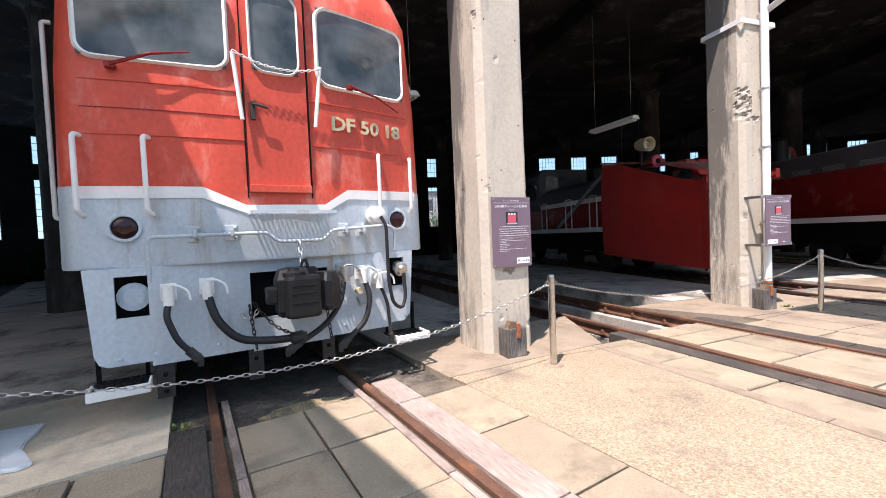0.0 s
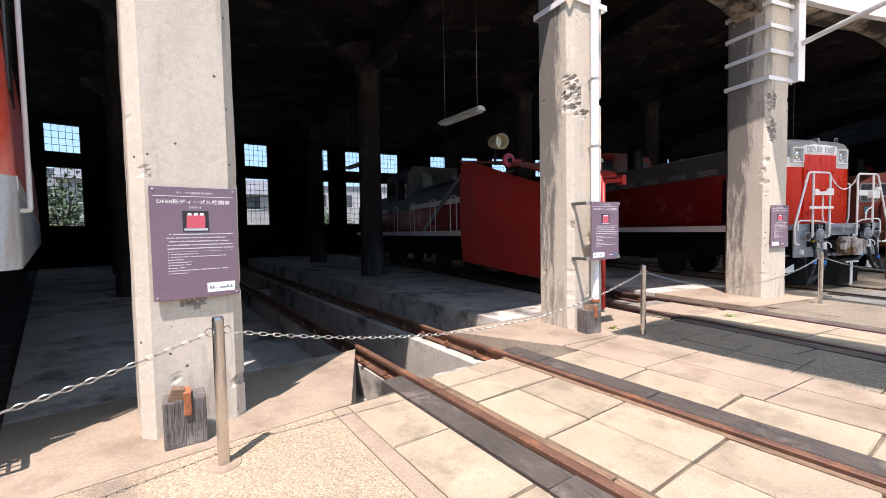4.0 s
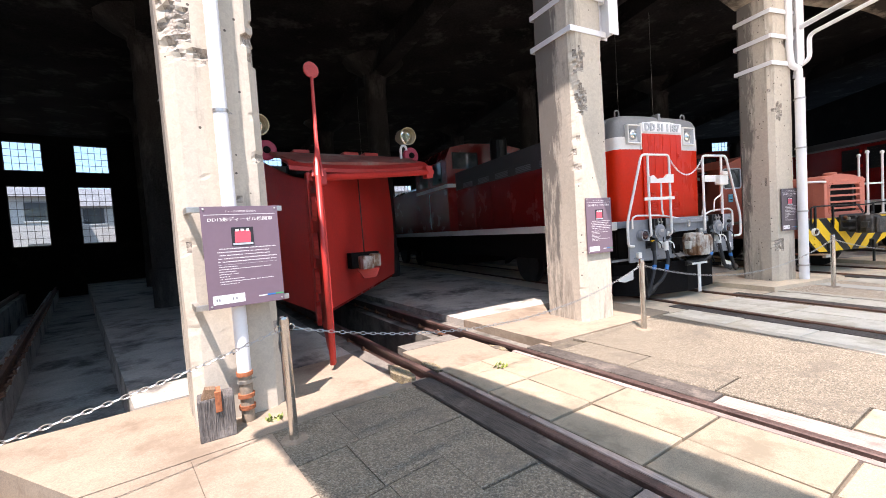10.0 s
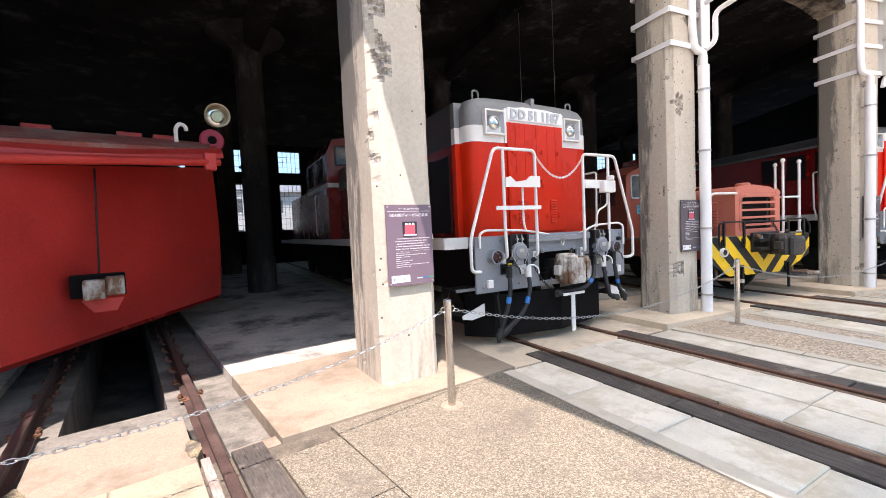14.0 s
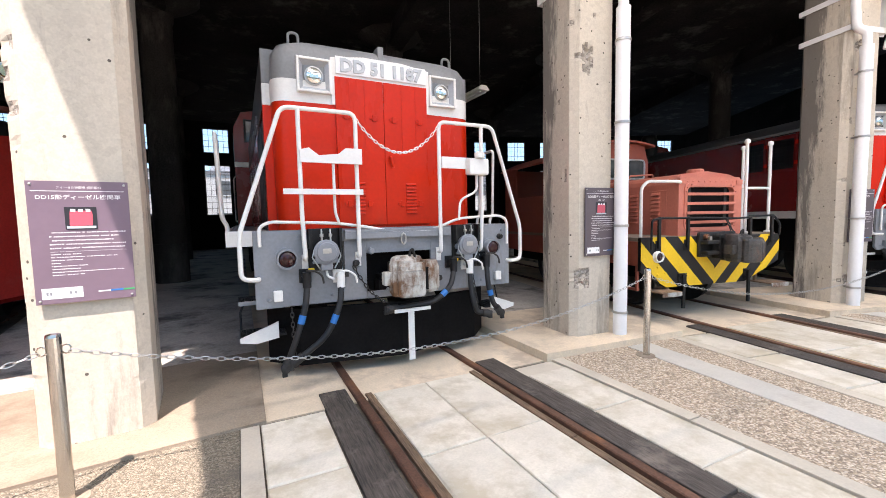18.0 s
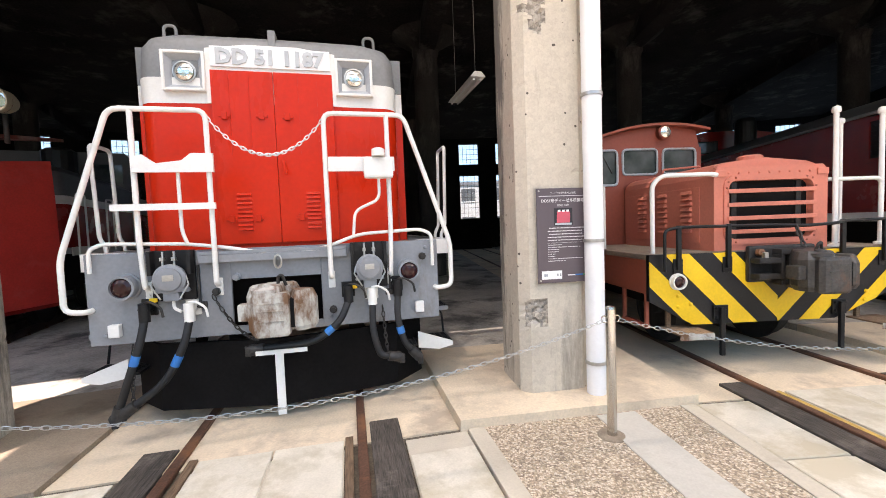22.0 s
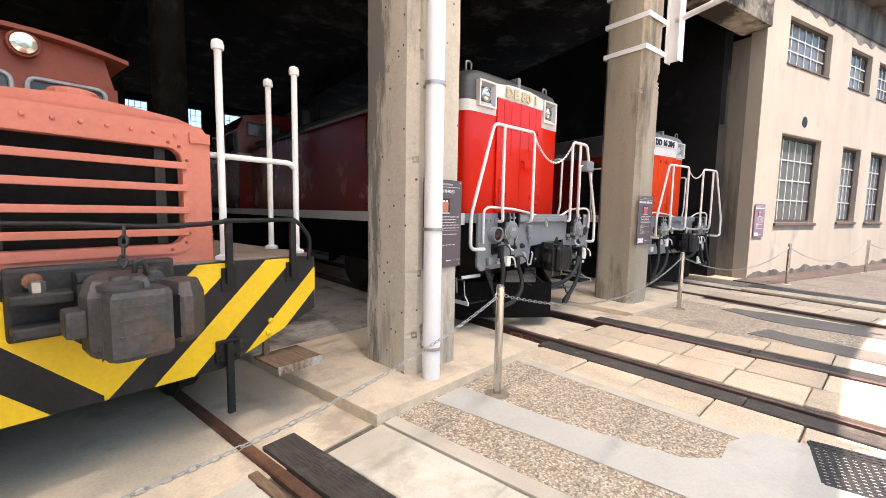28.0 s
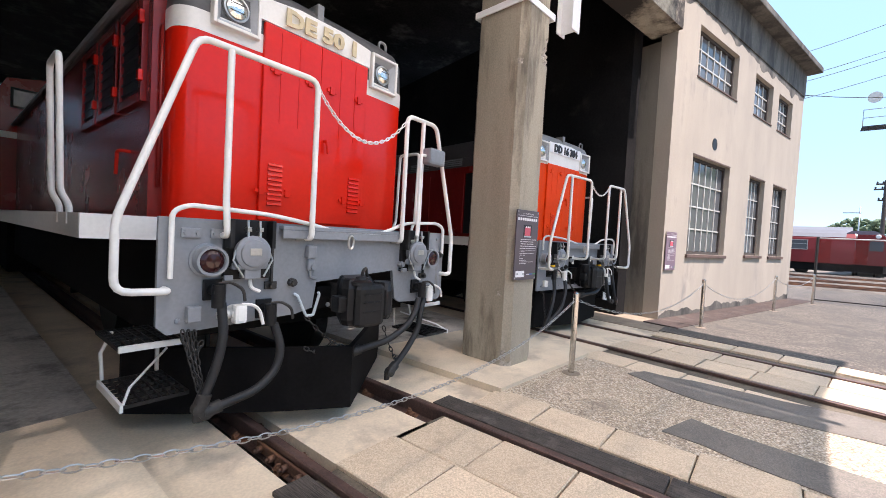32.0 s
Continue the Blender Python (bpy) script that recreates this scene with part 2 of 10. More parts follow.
M["timber_pale"] = mat("sun_bleached_timber", (0.37, 0.29, 0.25), 0.9, var=0.22, scale=2, fine=14, bump=0.2, grain=(9, 0.7, 9), rnd=0.2, stain=(0.20, 0.155, 0.13), stain_at=0.58, stain_scale=3)
M["timber_yellow"] = mat("ochre_painted_timber", (0.52, 0.33, 0.09), 0.85, var=0.2, scale=2, fine=14, bump=0.15, grain=(9, 0.7, 9), stain=(0.3, 0.2, 0.1), stain_at=0.62, stain_scale=4)
M["soil"] = mat("black_yard_soil", (0.075, 0.064, 0.052), 0.95, var=0.4, scale=4, fine=30, bump=0.3, stain=(0.19, 0.16, 0.125), stain_at=0.6, stain_scale=3)
M["timber_brown"] = mat("brown_timber", (0.22, 0.14, 0.085), 0.85, var=0.3, scale=2, fine=14, bump=0.2, grain=(9, 0.7, 9), rnd=0.25)
M["timber_grey"] = mat("silvered_timber_block", (0.15, 0.135, 0.125), 0.9, var=0.4, scale=3, fine=16, bump=0.25, grain=(10, 10, 0.8), stain=(0.35, 0.32, 0.29), stain_at=0.6)
M["rail_worn"] = mat("dark_worn_rail_steel", (0.14, 0.088, 0.075), 0.5, metal=0.45, var=0.3, scale=3, fine=70, bump=0.08, stain=(0.20, 0.10, 0.065), stain_at=0.66)
M["rust"] = mat("rusty_rail_steel", (0.15, 0.075, 0.048), 0.7, metal=0.3, var=0.3, scale=3, fine=70, bump=0.1, stain=(0.26, 0.115, 0.055), stain_at=0.58)
M["rust_orange"] = mat("orange_rust", (0.36, 0.12, 0.05), 0.85, var=0.3, scale=9, fine=70, bump=0.1)
M["red_old"] = mat("faded_red_paint", (0.60, 0.085, 0.052), 0.42, var=0.14, scale=1.6, fine=30, bump=0.025, stain=(0.72, 0.26, 0.20), stain_at=0.58, stain_scale=1.5, streak=0.45, spec=0.25)
M["red"] = mat("bright_red_enamel", (0.60, 0.026, 0.005), 0.30, var=0.07, scale=1.5, fine=30, bump=0.014, spec=0.22, stain=(0.50, 0.04, 0.015), stain_at=0.66, stain_scale=1.6, streak=0.3)
M["red_gloss"] = mat("glossy_red_enamel", (0.68, 0.016, 0.005), 0.16, var=0.05, scale=1.2, fine=30, bump=0.008, spec=0.34)
M["red_plow"] = mat("matt_vermilion_paint", (0.50, 0.034, 0.026), 0.45, var=0.14, scale=1.3, fine=40, bump=0.03, stain=(0.46, 0.06, 0.05), stain_at=0.62)
M["red_orange"] = mat("orange_red_enamel", (0.78, 0.060, 0.008), 0.32, var=0.06, scale=1.5, fine=30, bump=0.012, spec=0.09)
M["red_dusty"] = mat("dust_covered_red_plate", (0.30, 0.075, 0.055), 0.8, var=0.2, scale=2, fine=40, bump=0.05, stain=(0.33, 0.22, 0.18), stain_at=0.55, stain_scale=1.5)
M["deck"] = mat("dusty_brown_deck", (0.25, 0.195, 0.15), 0.85, var=0.2, scale=3, fine=50, bump=0.06, stain=(0.16, 0.10, 0.075), stain_at=0.58, stain_scale=3)
M["coupler_iron"] = mat("oily_worn_cast_iron", (0.075, 0.07, 0.066), 0.5, metal=0.3, var=0.35, scale=5, fine=50, bump=0.12, stain=(0.13, 0.07, 0.045), stain_at=0.6, stain_scale=4)
# On engine sides and cabs this darker red also holds the shed's shade.
M["maroon"] = mat("dark_red_paint_and_shade", (0.22, 0.013, 0.011), 0.25, var=0.12, scale=1.5, fine=30, bump=0.02, spec=0.4)
M["salmon"] = mat("sun_faded_salmon_paint", (0.58, 0.185, 0.125), 0.6, var=0.08, scale=1.5, fine=40, bump=0.02, stain=(0.50, 0.13, 0.085), stain_at=0.6, stain_scale=1.2)
M["brick_red"] = mat("brick_red_paint", (0.30, 0.070, 0.040), 0.55, var=0.1, scale=1.5, fine=40, bump=0.02)
M["grey_pale"] = mat("pale_blue_grey_paint", (0.47, 0.525, 0.565), 0.5, var=0.12, scale=2, fine=40, bump=0.03, stain=(0.33, 0.28, 0.22), stain_at=0.62, stain_scale=4.5, streak=0.14)
M["grey"] = mat("mid_grey_paint", (0.235, 0.248, 0.27), 0.42, var=0.10, scale=2, fine=40, bump=0.025, stain=(0.16, 0.145, 0.13), stain_at=0.66, stain_scale=3, streak=0.4)
M["grey_lamp"] = mat("lamp_recess_grey", (0.40, 0.42, 0.45), 0.4, var=0.06, scale=3, fine=40, bump=0.015)
M["grey_roof"] = mat("grey_roof_paint", (0.21, 0.215, 0.22), 0.5, var=0.1, scale=2, fine=40, bump=0.02)
M["roof_dark"] = mat("sooty_dark_grey_paint", (0.075, 0.076, 0.08), 0.5, var=0.15, scale=2, fine=40, bump=0.02)
M["weed"] = mat("yellow_green_weed", (0.20, 0.24, 0.05), 0.6, var=0.3, scale=9, fine=20, bump=0.0)
M["white"] = mat("white_paint", (0.78, 0.77, 0.74), 0.4, var=0.05, scale=4, fine=50, bump=0.015, stain=(0.58, 0.50, 0.40), stain_at=0.73, stain_scale=4)
M["white_plain"] = mat("clean_white_paint", (0.82, 0.82, 0.83), 0.45, var=0.03, scale=4, fine=50, bump=0.01)
M["black"] = mat("black_paint", (0.010, 0.010, 0.011), 0.45, spec=0.3, var=0.3, scale=3, fine=50, bump=0.03, stain=(0.05, 0.047, 0.043), stain_at=0.66)
M["black_worn"] = mat("scratched_black_paint_with_rust", (0.016, 0.016, 0.018), 0.45, spec=0.3, var=0.3, scale=3, fine=50, bump=0.04, stain=(0.17, 0.085, 0.045), stain_at=0.665, stain_scale=3.2, streak=0.6)
M["dark"] = mat("grimy_underframe_black", (0.009, 0.008, 0.008), 0.8, spec=0.1, var=0.3, scale=3, fine=40, bump=0.05)
M["rubber"] = mat("black_rubber", (0.013, 0.013, 0.014), 0.6, var=0.2, scale=6, fine=90, bump=0.03)
M["blue"] = mat("blue_tape", (0.02, 0.17, 0.5), 0.5, var=0.1)
M["yellow"] = mat("chrome_yellow_paint", (0.84, 0.53, 0.010), 0.5, var=0.08, scale=2, fine=40, bump=0.02, stain=(0.6, 0.38, 0.04), stain_at=0.68)
M["steel"] = mat("polished_stainless_steel", (0.62, 0.60, 0.57), 0.22, metal=1.0, var=0.05, scale=8, fine=90, bump=0.01, grain=(60, 60, 1))
M["galv"] = mat("galvanised_steel", (0.50, 0.49, 0.47), 0.34, metal=0.85, var=0.12, scale=12, fine=60, bump=0.02)
M["iron"] = mat("dark_cast_iron", (0.045, 0.042, 0.040), 0.6, metal=0.4, var=0.3, scale=5, fine=60, bump=0.06, stain=(0.10, 0.06, 0.04), stain_at=0.66)
M["rust_white"] = mat("rusted_white_coupler_paint", (0.50, 0.49, 0.45), 0.6, var=0.1, scale=4, fine=50, bump=0.05, stain=(0.15, 0.075, 0.035), stain_at=0.485, stain_scale=5, streak=0.5)
# Shaded copy of the mauve face below, for boards under the canopy.
M["sign_shade"] = mat("shaded_mauve_sign_face", (0.105, 0.082, 0.094), 0.4, var=0.04, scale=2, fine=30, bump=0.0)
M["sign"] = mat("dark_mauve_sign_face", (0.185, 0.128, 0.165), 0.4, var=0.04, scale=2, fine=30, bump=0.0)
M["sign_light"] = mat("sign_print_white", (0.75, 0.72, 0.72), 0.5, var=0.02, bump=0.0)
M["sign_pink"] = mat("sign_print_pink", (0.62, 0.10, 0.14), 0.5, var=0.05, bump=0.0)
M["sign_black"] = mat("sign_print_black", (0.02, 0.02, 0.025), 0.5, var=0.05, bump=0.0)
M["sign_green"] = mat("sign_print_green", (0.05, 0.35, 0.12), 0.5, var=0.05, bump=0.0)
M["pink_disc"] = mat("crimson_painted_disc", (0.42, 0.035, 0.075), 0.5, var=0.1)
M["jamb"] = mat("shaded_sooty_jamb_concrete", (0.20, 0.178, 0.145), 0.9, var=0.2, scale=1.2, fine=50, bump=0.1, stain=(0.085, 0.075, 0.062), stain_at=0.55, stain_scale=1.6, streak=0.2)
M["earth_strip"] = mat("reddish_brown_earth", (0.070, 0.047, 0.039), 0.95, var=0.3, scale=3, fine=60, bump=0.2, stain=(0.12, 0.095, 0.078), stain_at=0.6, stain_scale=2)
M["plaster"] = mat("stained_cream_plaster", (0.385, 0.335, 0.275), 0.9, var=0.08, scale=1.4, fine=35, bump=0.04, stain=(0.27, 0.245, 0.215), stain_at=0.62, stain_scale=1.6, streak=0.35)
M["soffit"] = mat("peeling_cream_soffit", (0.46, 0.40, 0.31), 0.9, var=0.12, scale=1.5, fine=40, bump=0.08, stain=(0.035, 0.028, 0.023), stain_at=0.47, stain_scale=0.9)
M["spall"] = mat("spalled_concrete_core", (0.36, 0.315, 0.265), 0.95, var=0.3, scale=9, fine=60, bump=0.3, speck=(45, ((0.06, 0.055, 0.05), (0.34, 0.30, 0.25), (0.6, 0.55, 0.48)), 0.4))
M["aggregate_dark"] = mat("grey_washed_aggregate", (0.185, 0.155, 0.112), 0.9, var=0.15, scale=1.2, fine=50, bump=0.2, speck=(120, ((0.075, 0.062, 0.046), (0.21, 0.174, 0.124), (0.42, 0.365, 0.28)), 0.56), stain=(0.13, 0.108, 0.084), stain_at=0.6, stain_scale=1.4)
M["asphalt"] = mat("dark_asphalt_patch", (0.15, 0.135, 0.118), 0.9, var=0.2, scale=3, fine=90, bump=0.15, stain=(0.21, 0.185, 0.155), stain_at=0.6, speck=(150, ((0.09, 0.08, 0.07), (0.16, 0.14, 0.12), (0.30, 0.26, 0.21)), 0.4))
M["screed"] = mat("pale_grey_screed", (0.52, 0.49, 0.43), 0.85, var=0.08, scale=2, fine=70, bump=0.05, stain=(0.42, 0.385, 0.33), stain_at=0.6)
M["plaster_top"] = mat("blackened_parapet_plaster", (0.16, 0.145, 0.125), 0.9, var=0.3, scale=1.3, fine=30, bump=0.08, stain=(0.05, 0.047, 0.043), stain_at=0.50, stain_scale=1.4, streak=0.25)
M["win_frame"] = mat("pale_window_steel", (0.50, 0.49, 0.46), 0.5, var=0.1)
M["sill"] = mat("brown_stained_sill", (0.115, 0.075, 0.062), 0.85, var=0.25, scale=3, fine=40, bump=0.06)
M["win_dark"] = mat("dark_window_wood", (0.06, 0.048, 0.042), 0.7, var=0.25)
M["letter"] = mat("cream_cast_letters", (0.62, 0.52, 0.33), 0.5, var=0.1)
M["letter_grey"] = mat("grey_cast_letters", (0.46, 0.485, 0.51), 0.5, var=0.08)
M["leaf"] = mat("broad_leaf_green", (0.055, 0.10, 0.03), 0.6, var=0.4, scale=3, fine=20, bump=0.0)
# Distance haze is mixed into this lighter green.
M["leaf_far"] = mat("hazy_wooded_hill_green", (0.11, 0.155, 0.085), 0.8, var=0.35, scale=0.35, fine=2.5, bump=0.2)
M["roof_tile"] = mat("grey_roof_tiles", (0.17, 0.17, 0.18), 0.6, var=0.2, scale=1, fine=12, bump=0.1)
M["house"] = mat("grey_house_render", (0.46, 0.45, 0.44), 0.8, var=0.1, scale=0.6, fine=9, bump=0.03)
M["train_red"] = mat("vermilion_railcar_paint", (0.20, 0.012, 0.013), 0.4, var=0.06, scale=0.8, fine=9, bump=0.01)
M["ballast"] = mat("grey_brown_ballast", (0.15, 0.127, 0.104), 0.95, var=0.3, scale=3, fine=25, bump=0.3)
M["blue_plate"] = mat("sky_blue_enamel_plate", (0.12, 0.42, 0.58), 0.4, var=0.05)


# Column 6: weathering and the shade on its front, both in a darker colour.
M["concrete_shaded"] = mat("shaded_weathered_concrete", (0.38, 0.335, 0.262), 0.88, var=0.16, scale=1.4, fine=60, bump=0.12, stain=(0.13, 0.112, 0.088), stain_at=0.57, stain_scale=2.0, streak=0.2)


def sooty_shaded_column():
    """The columns' concrete: soot streaks and painted shade darken the flanks' inward half."""
    m = M["concrete"]
    nt = m.node_tree
    n, ln = nt.nodes, nt.links
    b = n["Principled BSDF"]
    src = b.inputs["Base Color"].links[0].from_socket
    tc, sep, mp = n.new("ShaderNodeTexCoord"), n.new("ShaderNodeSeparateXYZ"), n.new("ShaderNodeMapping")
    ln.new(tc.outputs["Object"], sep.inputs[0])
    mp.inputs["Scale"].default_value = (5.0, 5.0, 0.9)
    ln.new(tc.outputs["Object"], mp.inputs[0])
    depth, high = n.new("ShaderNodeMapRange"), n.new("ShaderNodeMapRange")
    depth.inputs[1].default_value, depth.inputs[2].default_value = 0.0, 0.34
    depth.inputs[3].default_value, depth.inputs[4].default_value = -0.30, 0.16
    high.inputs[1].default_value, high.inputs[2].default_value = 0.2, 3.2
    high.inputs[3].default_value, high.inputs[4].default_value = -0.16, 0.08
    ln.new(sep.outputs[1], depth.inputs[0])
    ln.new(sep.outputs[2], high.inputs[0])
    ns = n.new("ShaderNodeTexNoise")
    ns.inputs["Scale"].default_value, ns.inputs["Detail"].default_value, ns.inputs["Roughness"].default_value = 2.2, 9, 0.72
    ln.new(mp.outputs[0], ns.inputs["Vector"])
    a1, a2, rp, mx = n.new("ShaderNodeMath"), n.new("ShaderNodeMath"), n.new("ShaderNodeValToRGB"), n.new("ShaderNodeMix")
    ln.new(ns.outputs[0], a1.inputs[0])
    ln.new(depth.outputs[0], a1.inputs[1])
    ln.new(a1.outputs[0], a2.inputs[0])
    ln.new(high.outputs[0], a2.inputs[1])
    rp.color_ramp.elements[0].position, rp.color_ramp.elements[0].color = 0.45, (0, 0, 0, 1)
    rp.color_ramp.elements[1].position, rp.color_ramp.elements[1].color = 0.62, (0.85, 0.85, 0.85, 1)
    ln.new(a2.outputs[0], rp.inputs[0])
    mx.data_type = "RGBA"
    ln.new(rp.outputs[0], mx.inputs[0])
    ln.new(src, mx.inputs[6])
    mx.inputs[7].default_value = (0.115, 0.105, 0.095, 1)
    # scattered air holes
    vo, lt, gt, mul, m2 = n.new("ShaderNodeTexVoronoi"), n.new("ShaderNodeMath"), n.new("ShaderNodeMath"), n.new("ShaderNodeMath"), n.new("ShaderNodeMix")
    vo.inputs["Scale"].default_value = 13.0
    ln.new(tc.outputs["Object"], vo.inputs["Vector"])
    lt.operation, gt.operation, mul.operation = "LESS_THAN", "GREATER_THAN", "MULTIPLY"
    sc = n.new("ShaderNodeSeparateColor")
    ln.new(vo.outputs["Color"], sc.inputs[0])
    ln.new(sc.outputs[0], gt.inputs[0])
    gt.inputs[1].default_value = 0.72
    ln.new(vo.outputs["Distance"], lt.inputs[0])
    lt.inputs[1].default_value = 0.13
    ln.new(lt.outputs[0], mul.inputs[0])
    ln.new(gt.outputs[0], mul.inputs[1])
    m2.data_type = "RGBA"
    ln.new(mul.outputs[0], m2.inputs[0])
    ln.new(mx.outputs[2], m2.inputs[6])
    m2.inputs[7].default_value = (0.10, 0.085, 0.07, 1)
    ln.new(m2.outputs[2], b.inputs["Base Color"])


sooty_shaded_column()


def dusty(m, amount, at=0.5):
    """A film of pale dust over glass, thicker in patches."""
    nt = m.node_tree
    n, ln = nt.nodes, nt.links
    tc, ns, rp = n.new("ShaderNodeTexCoord"), n.new("ShaderNodeTexNoise"), n.new("ShaderNodeValToRGB")
    ns.inputs["Scale"].default_value, ns.inputs["Detail"].default_value = 2.6, 6
    ln.new(tc.outputs["Object"], ns.inputs["Vector"])
    rp.color_ramp.elements[0].position, rp.color_ramp.elements[0].color = at - 0.15, (0, 0, 0, 1)
    rp.color_ramp.elements[1].position, rp.color_ramp.elements[1].color = at + 0.25, (amount, amount, amount, 1)
    ln.new(ns.outputs[0], rp.inputs[0])
    d, mx = n.new("ShaderNodeBsdfDiffuse"), n.new("ShaderNodeMixShader")
    d.inputs[0].default_value = (0.50, 0.52, 0.52, 1)
    ln.new(rp.outputs[0], mx.inputs[0])
    ln.new(n["Principled BSDF"].outputs[0], mx.inputs[1])
    ln.new(d.outputs[0], mx.inputs[2])
    ln.new(mx.outputs[0], n["Material Output"].inputs[0])


def glass(name, tint, rough=0.03, trans=1.0, ior=1.45):
    m = bpy.data.materials.new(name)
    m.use_nodes = True
    b = m.node_tree.nodes["Principled BSDF"]
    b.inputs["Base Color"].default_value = (*tint, 1)
    b.inputs["Roughness"].default_value = rough
    b.inputs["Transmission Weight"].default_value = trans
    b.inputs["IOR"].default_value = ior
    return m


M["glass"] = glass("window_glass", (0.93, 0.97, 0.97))
M["glass_cab"] = glass("dusty_cab_glass", (0.035, 0.05, 0.055), 0.03, 0.25)
dusty(M["glass_cab"], 0.30)
# Opaque pane: the unlit room behind is in its dark colour.
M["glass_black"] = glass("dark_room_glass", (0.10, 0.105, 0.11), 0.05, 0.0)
M["lens"] = glass("lamp_lens", (0.95, 0.95, 0.92), 0.05, 0.8)
M["lens_red"] = glass("dark_red_lens", (0.030, 0.006, 0.007), 0.08, 0.0)
M["reflector"] = mat("lamp_reflector", (0.75, 0.74, 0.70), 0.15, metal=1.0, var=0.05, bump=0.0)


def sheet_material():
    """White translucent roofing: part of the sun comes through it, scattered."""
    m = bpy.data.materials.new("translucent_roof_sheet")
    m.use_nodes = True
    nt = m.node_tree
    nt.nodes.remove(nt.nodes["Principled BSDF"])
    out = nt.nodes["Material Output"]
    d, t, mx = nt.nodes.new("ShaderNodeBsdfDiffuse"), nt.nodes.new("ShaderNodeBsdfTranslucent"), nt.nodes.new("ShaderNodeMixShader")
    tc, wv, rp = nt.nodes.new("ShaderNodeTexCoord"), nt.nodes.new("ShaderNodeTexNoise"), nt.nodes.new("ShaderNodeValToRGB")
    wv.inputs["Scale"].default_value = 1.3
    rp.color_ramp.elements[0].color, rp.color_ramp.elements[1].color = (0.88, 0.86, 0.80, 1), (0.98, 0.965, 0.92, 1)
    nt.links.new(tc.outputs["Object"], wv.inputs["Vector"])
    nt.links.new(wv.outputs[0], rp.inputs[0])
    nt.links.new(rp.outputs[0], d.inputs[0])
    nt.links.new(rp.outputs[0], t.inputs[0])
    mx.inputs[0].default_value = 0.9
    nt.links.new(d.outputs[0], mx.inputs[1])
    nt.links.new(t.outputs[0], mx.inputs[2])
    tr, m2 = nt.nodes.new("ShaderNodeBsdfTransparent"), nt.nodes.new("ShaderNodeMixShader")
    m2.inputs[0].default_value = 0.06
    nt.links.new(mx.outputs[0], m2.inputs[1])
    nt.links.new(tr.outputs[0], m2.inputs[2])
    nt.links.new(m2.outputs[0], out.inputs[0])
    return m


M["sheet"] = sheet_material()


# ---- mesh helpers ----
def box(bm, x0, x1, y0, y1, z0, z1, bev=0.0):
    vs = [bm.verts.new((x, y, z)) for z in (z0, z1) for y in (y0, y1) for x in (x0, x1)]
    fs = [bm.faces.new([vs[i] for i in q]) for q in ((0, 2, 3, 1), (4, 5, 7, 6), (0, 1, 5, 4), (2, 6, 7, 3), (0, 4, 6, 2), (1, 3, 7, 5))]
    if bev:
        es = list({e for f in fs for e in f.edges})
        bmesh.ops.bevel(bm, geom=es, offset=bev, segments=2, affect="EDGES", profile=0.6)
    return bm


def prism(bm, pts, axis, a, b, bev=0.0):
    """A polygon drawn in the two other axes (in x, y, z order), pushed along axis from a to b."""
    def put(p, v):
        return {"x": (v, p[0], p[1]), "y": (p[0], v, p[1]), "z": (p[0], p[1], v)}[axis]
    lo, hi = [bm.verts.new(put(p, a)) for p in pts], [bm.verts.new(put(p, b)) for p in pts]
    fs = [bm.faces.new(lo), bm.faces.new(hi[::-1])]
    for i in range(len(pts)):
        j = (i + 1) % len(pts)
        fs.append(bm.faces.new((lo[j], lo[i], hi[i], hi[j])))
    bmesh.ops.recalc_face_normals(bm, faces=fs)
    if bev:
        bmesh.ops.bevel(bm, geom=list({e for f in fs for e in f.edges}), offset=bev, segments=2, affect="EDGES")
    return bm


def fillet(pts, rad=0.05, n=4):
    pts = [Vector(p) for p in pts]
    out = [pts[0]]
    for a, b, c in zip(pts, pts[1:], pts[2:]):
        u, v = a - b, c - b
        d = min(rad, u.length * 0.45, v.length * 0.45)
        p, q = b + u.normalized() * d, b + v.normalized() * d
        for i in range(n + 1):
            s = i / n
            out.append(p * (1 - s) ** 2 + b * 2 * s * (1 - s) + q * s * s)
    return out + [pts[-1]]


def tube(bm, pts, r, seg=8, rad=0.0, closed=False):
    pts = fillet(pts, rad) if rad else [Vector(p) for p in pts]
    up, rings, n = None, [], len(pts)
    for i, p in enumerate(pts):
        if closed:
            d = pts[(i + 1) % n] - pts[i - 1]
        else:
            d = pts[min(i + 1, n - 1)] - pts[max(i - 1, 0)]
        d = d.normalized() if d.length > 1e-9 else Vector((0, 0, 1))
        if up is None:
            up = d.orthogonal().normalized()
        up = (up - d * up.dot(d))
        up = up.normalized() if up.length > 1e-6 else d.orthogonal().normalized()
        side = d.cross(up)
        rr = r[i] if isinstance(r, (list, tuple)) else r
        rings.append([bm.verts.new(p + (up * math.cos(t) + side * math.sin(t)) * rr) for t in (2 * math.pi * k / seg for k in range(seg))])
    pairs = list(zip(rings, rings[1:])) + ([(rings[-1], rings[0])] if closed else [])
    for a, b in pairs:
        for k in range(seg):
            f = bm.faces.new((a[k], a[(k + 1) % seg], b[(k + 1) % seg], b[k]))
            f.smooth = True
    if not closed:
        bm.faces.new(rings[0][::-1])
        bm.faces.new(rings[-1])
    return bm


def cyl(bm, p0, p1, r, r1=None, seg=16):
    return tube(bm, [p0, p1], [r, r if r1 is None else r1], seg)


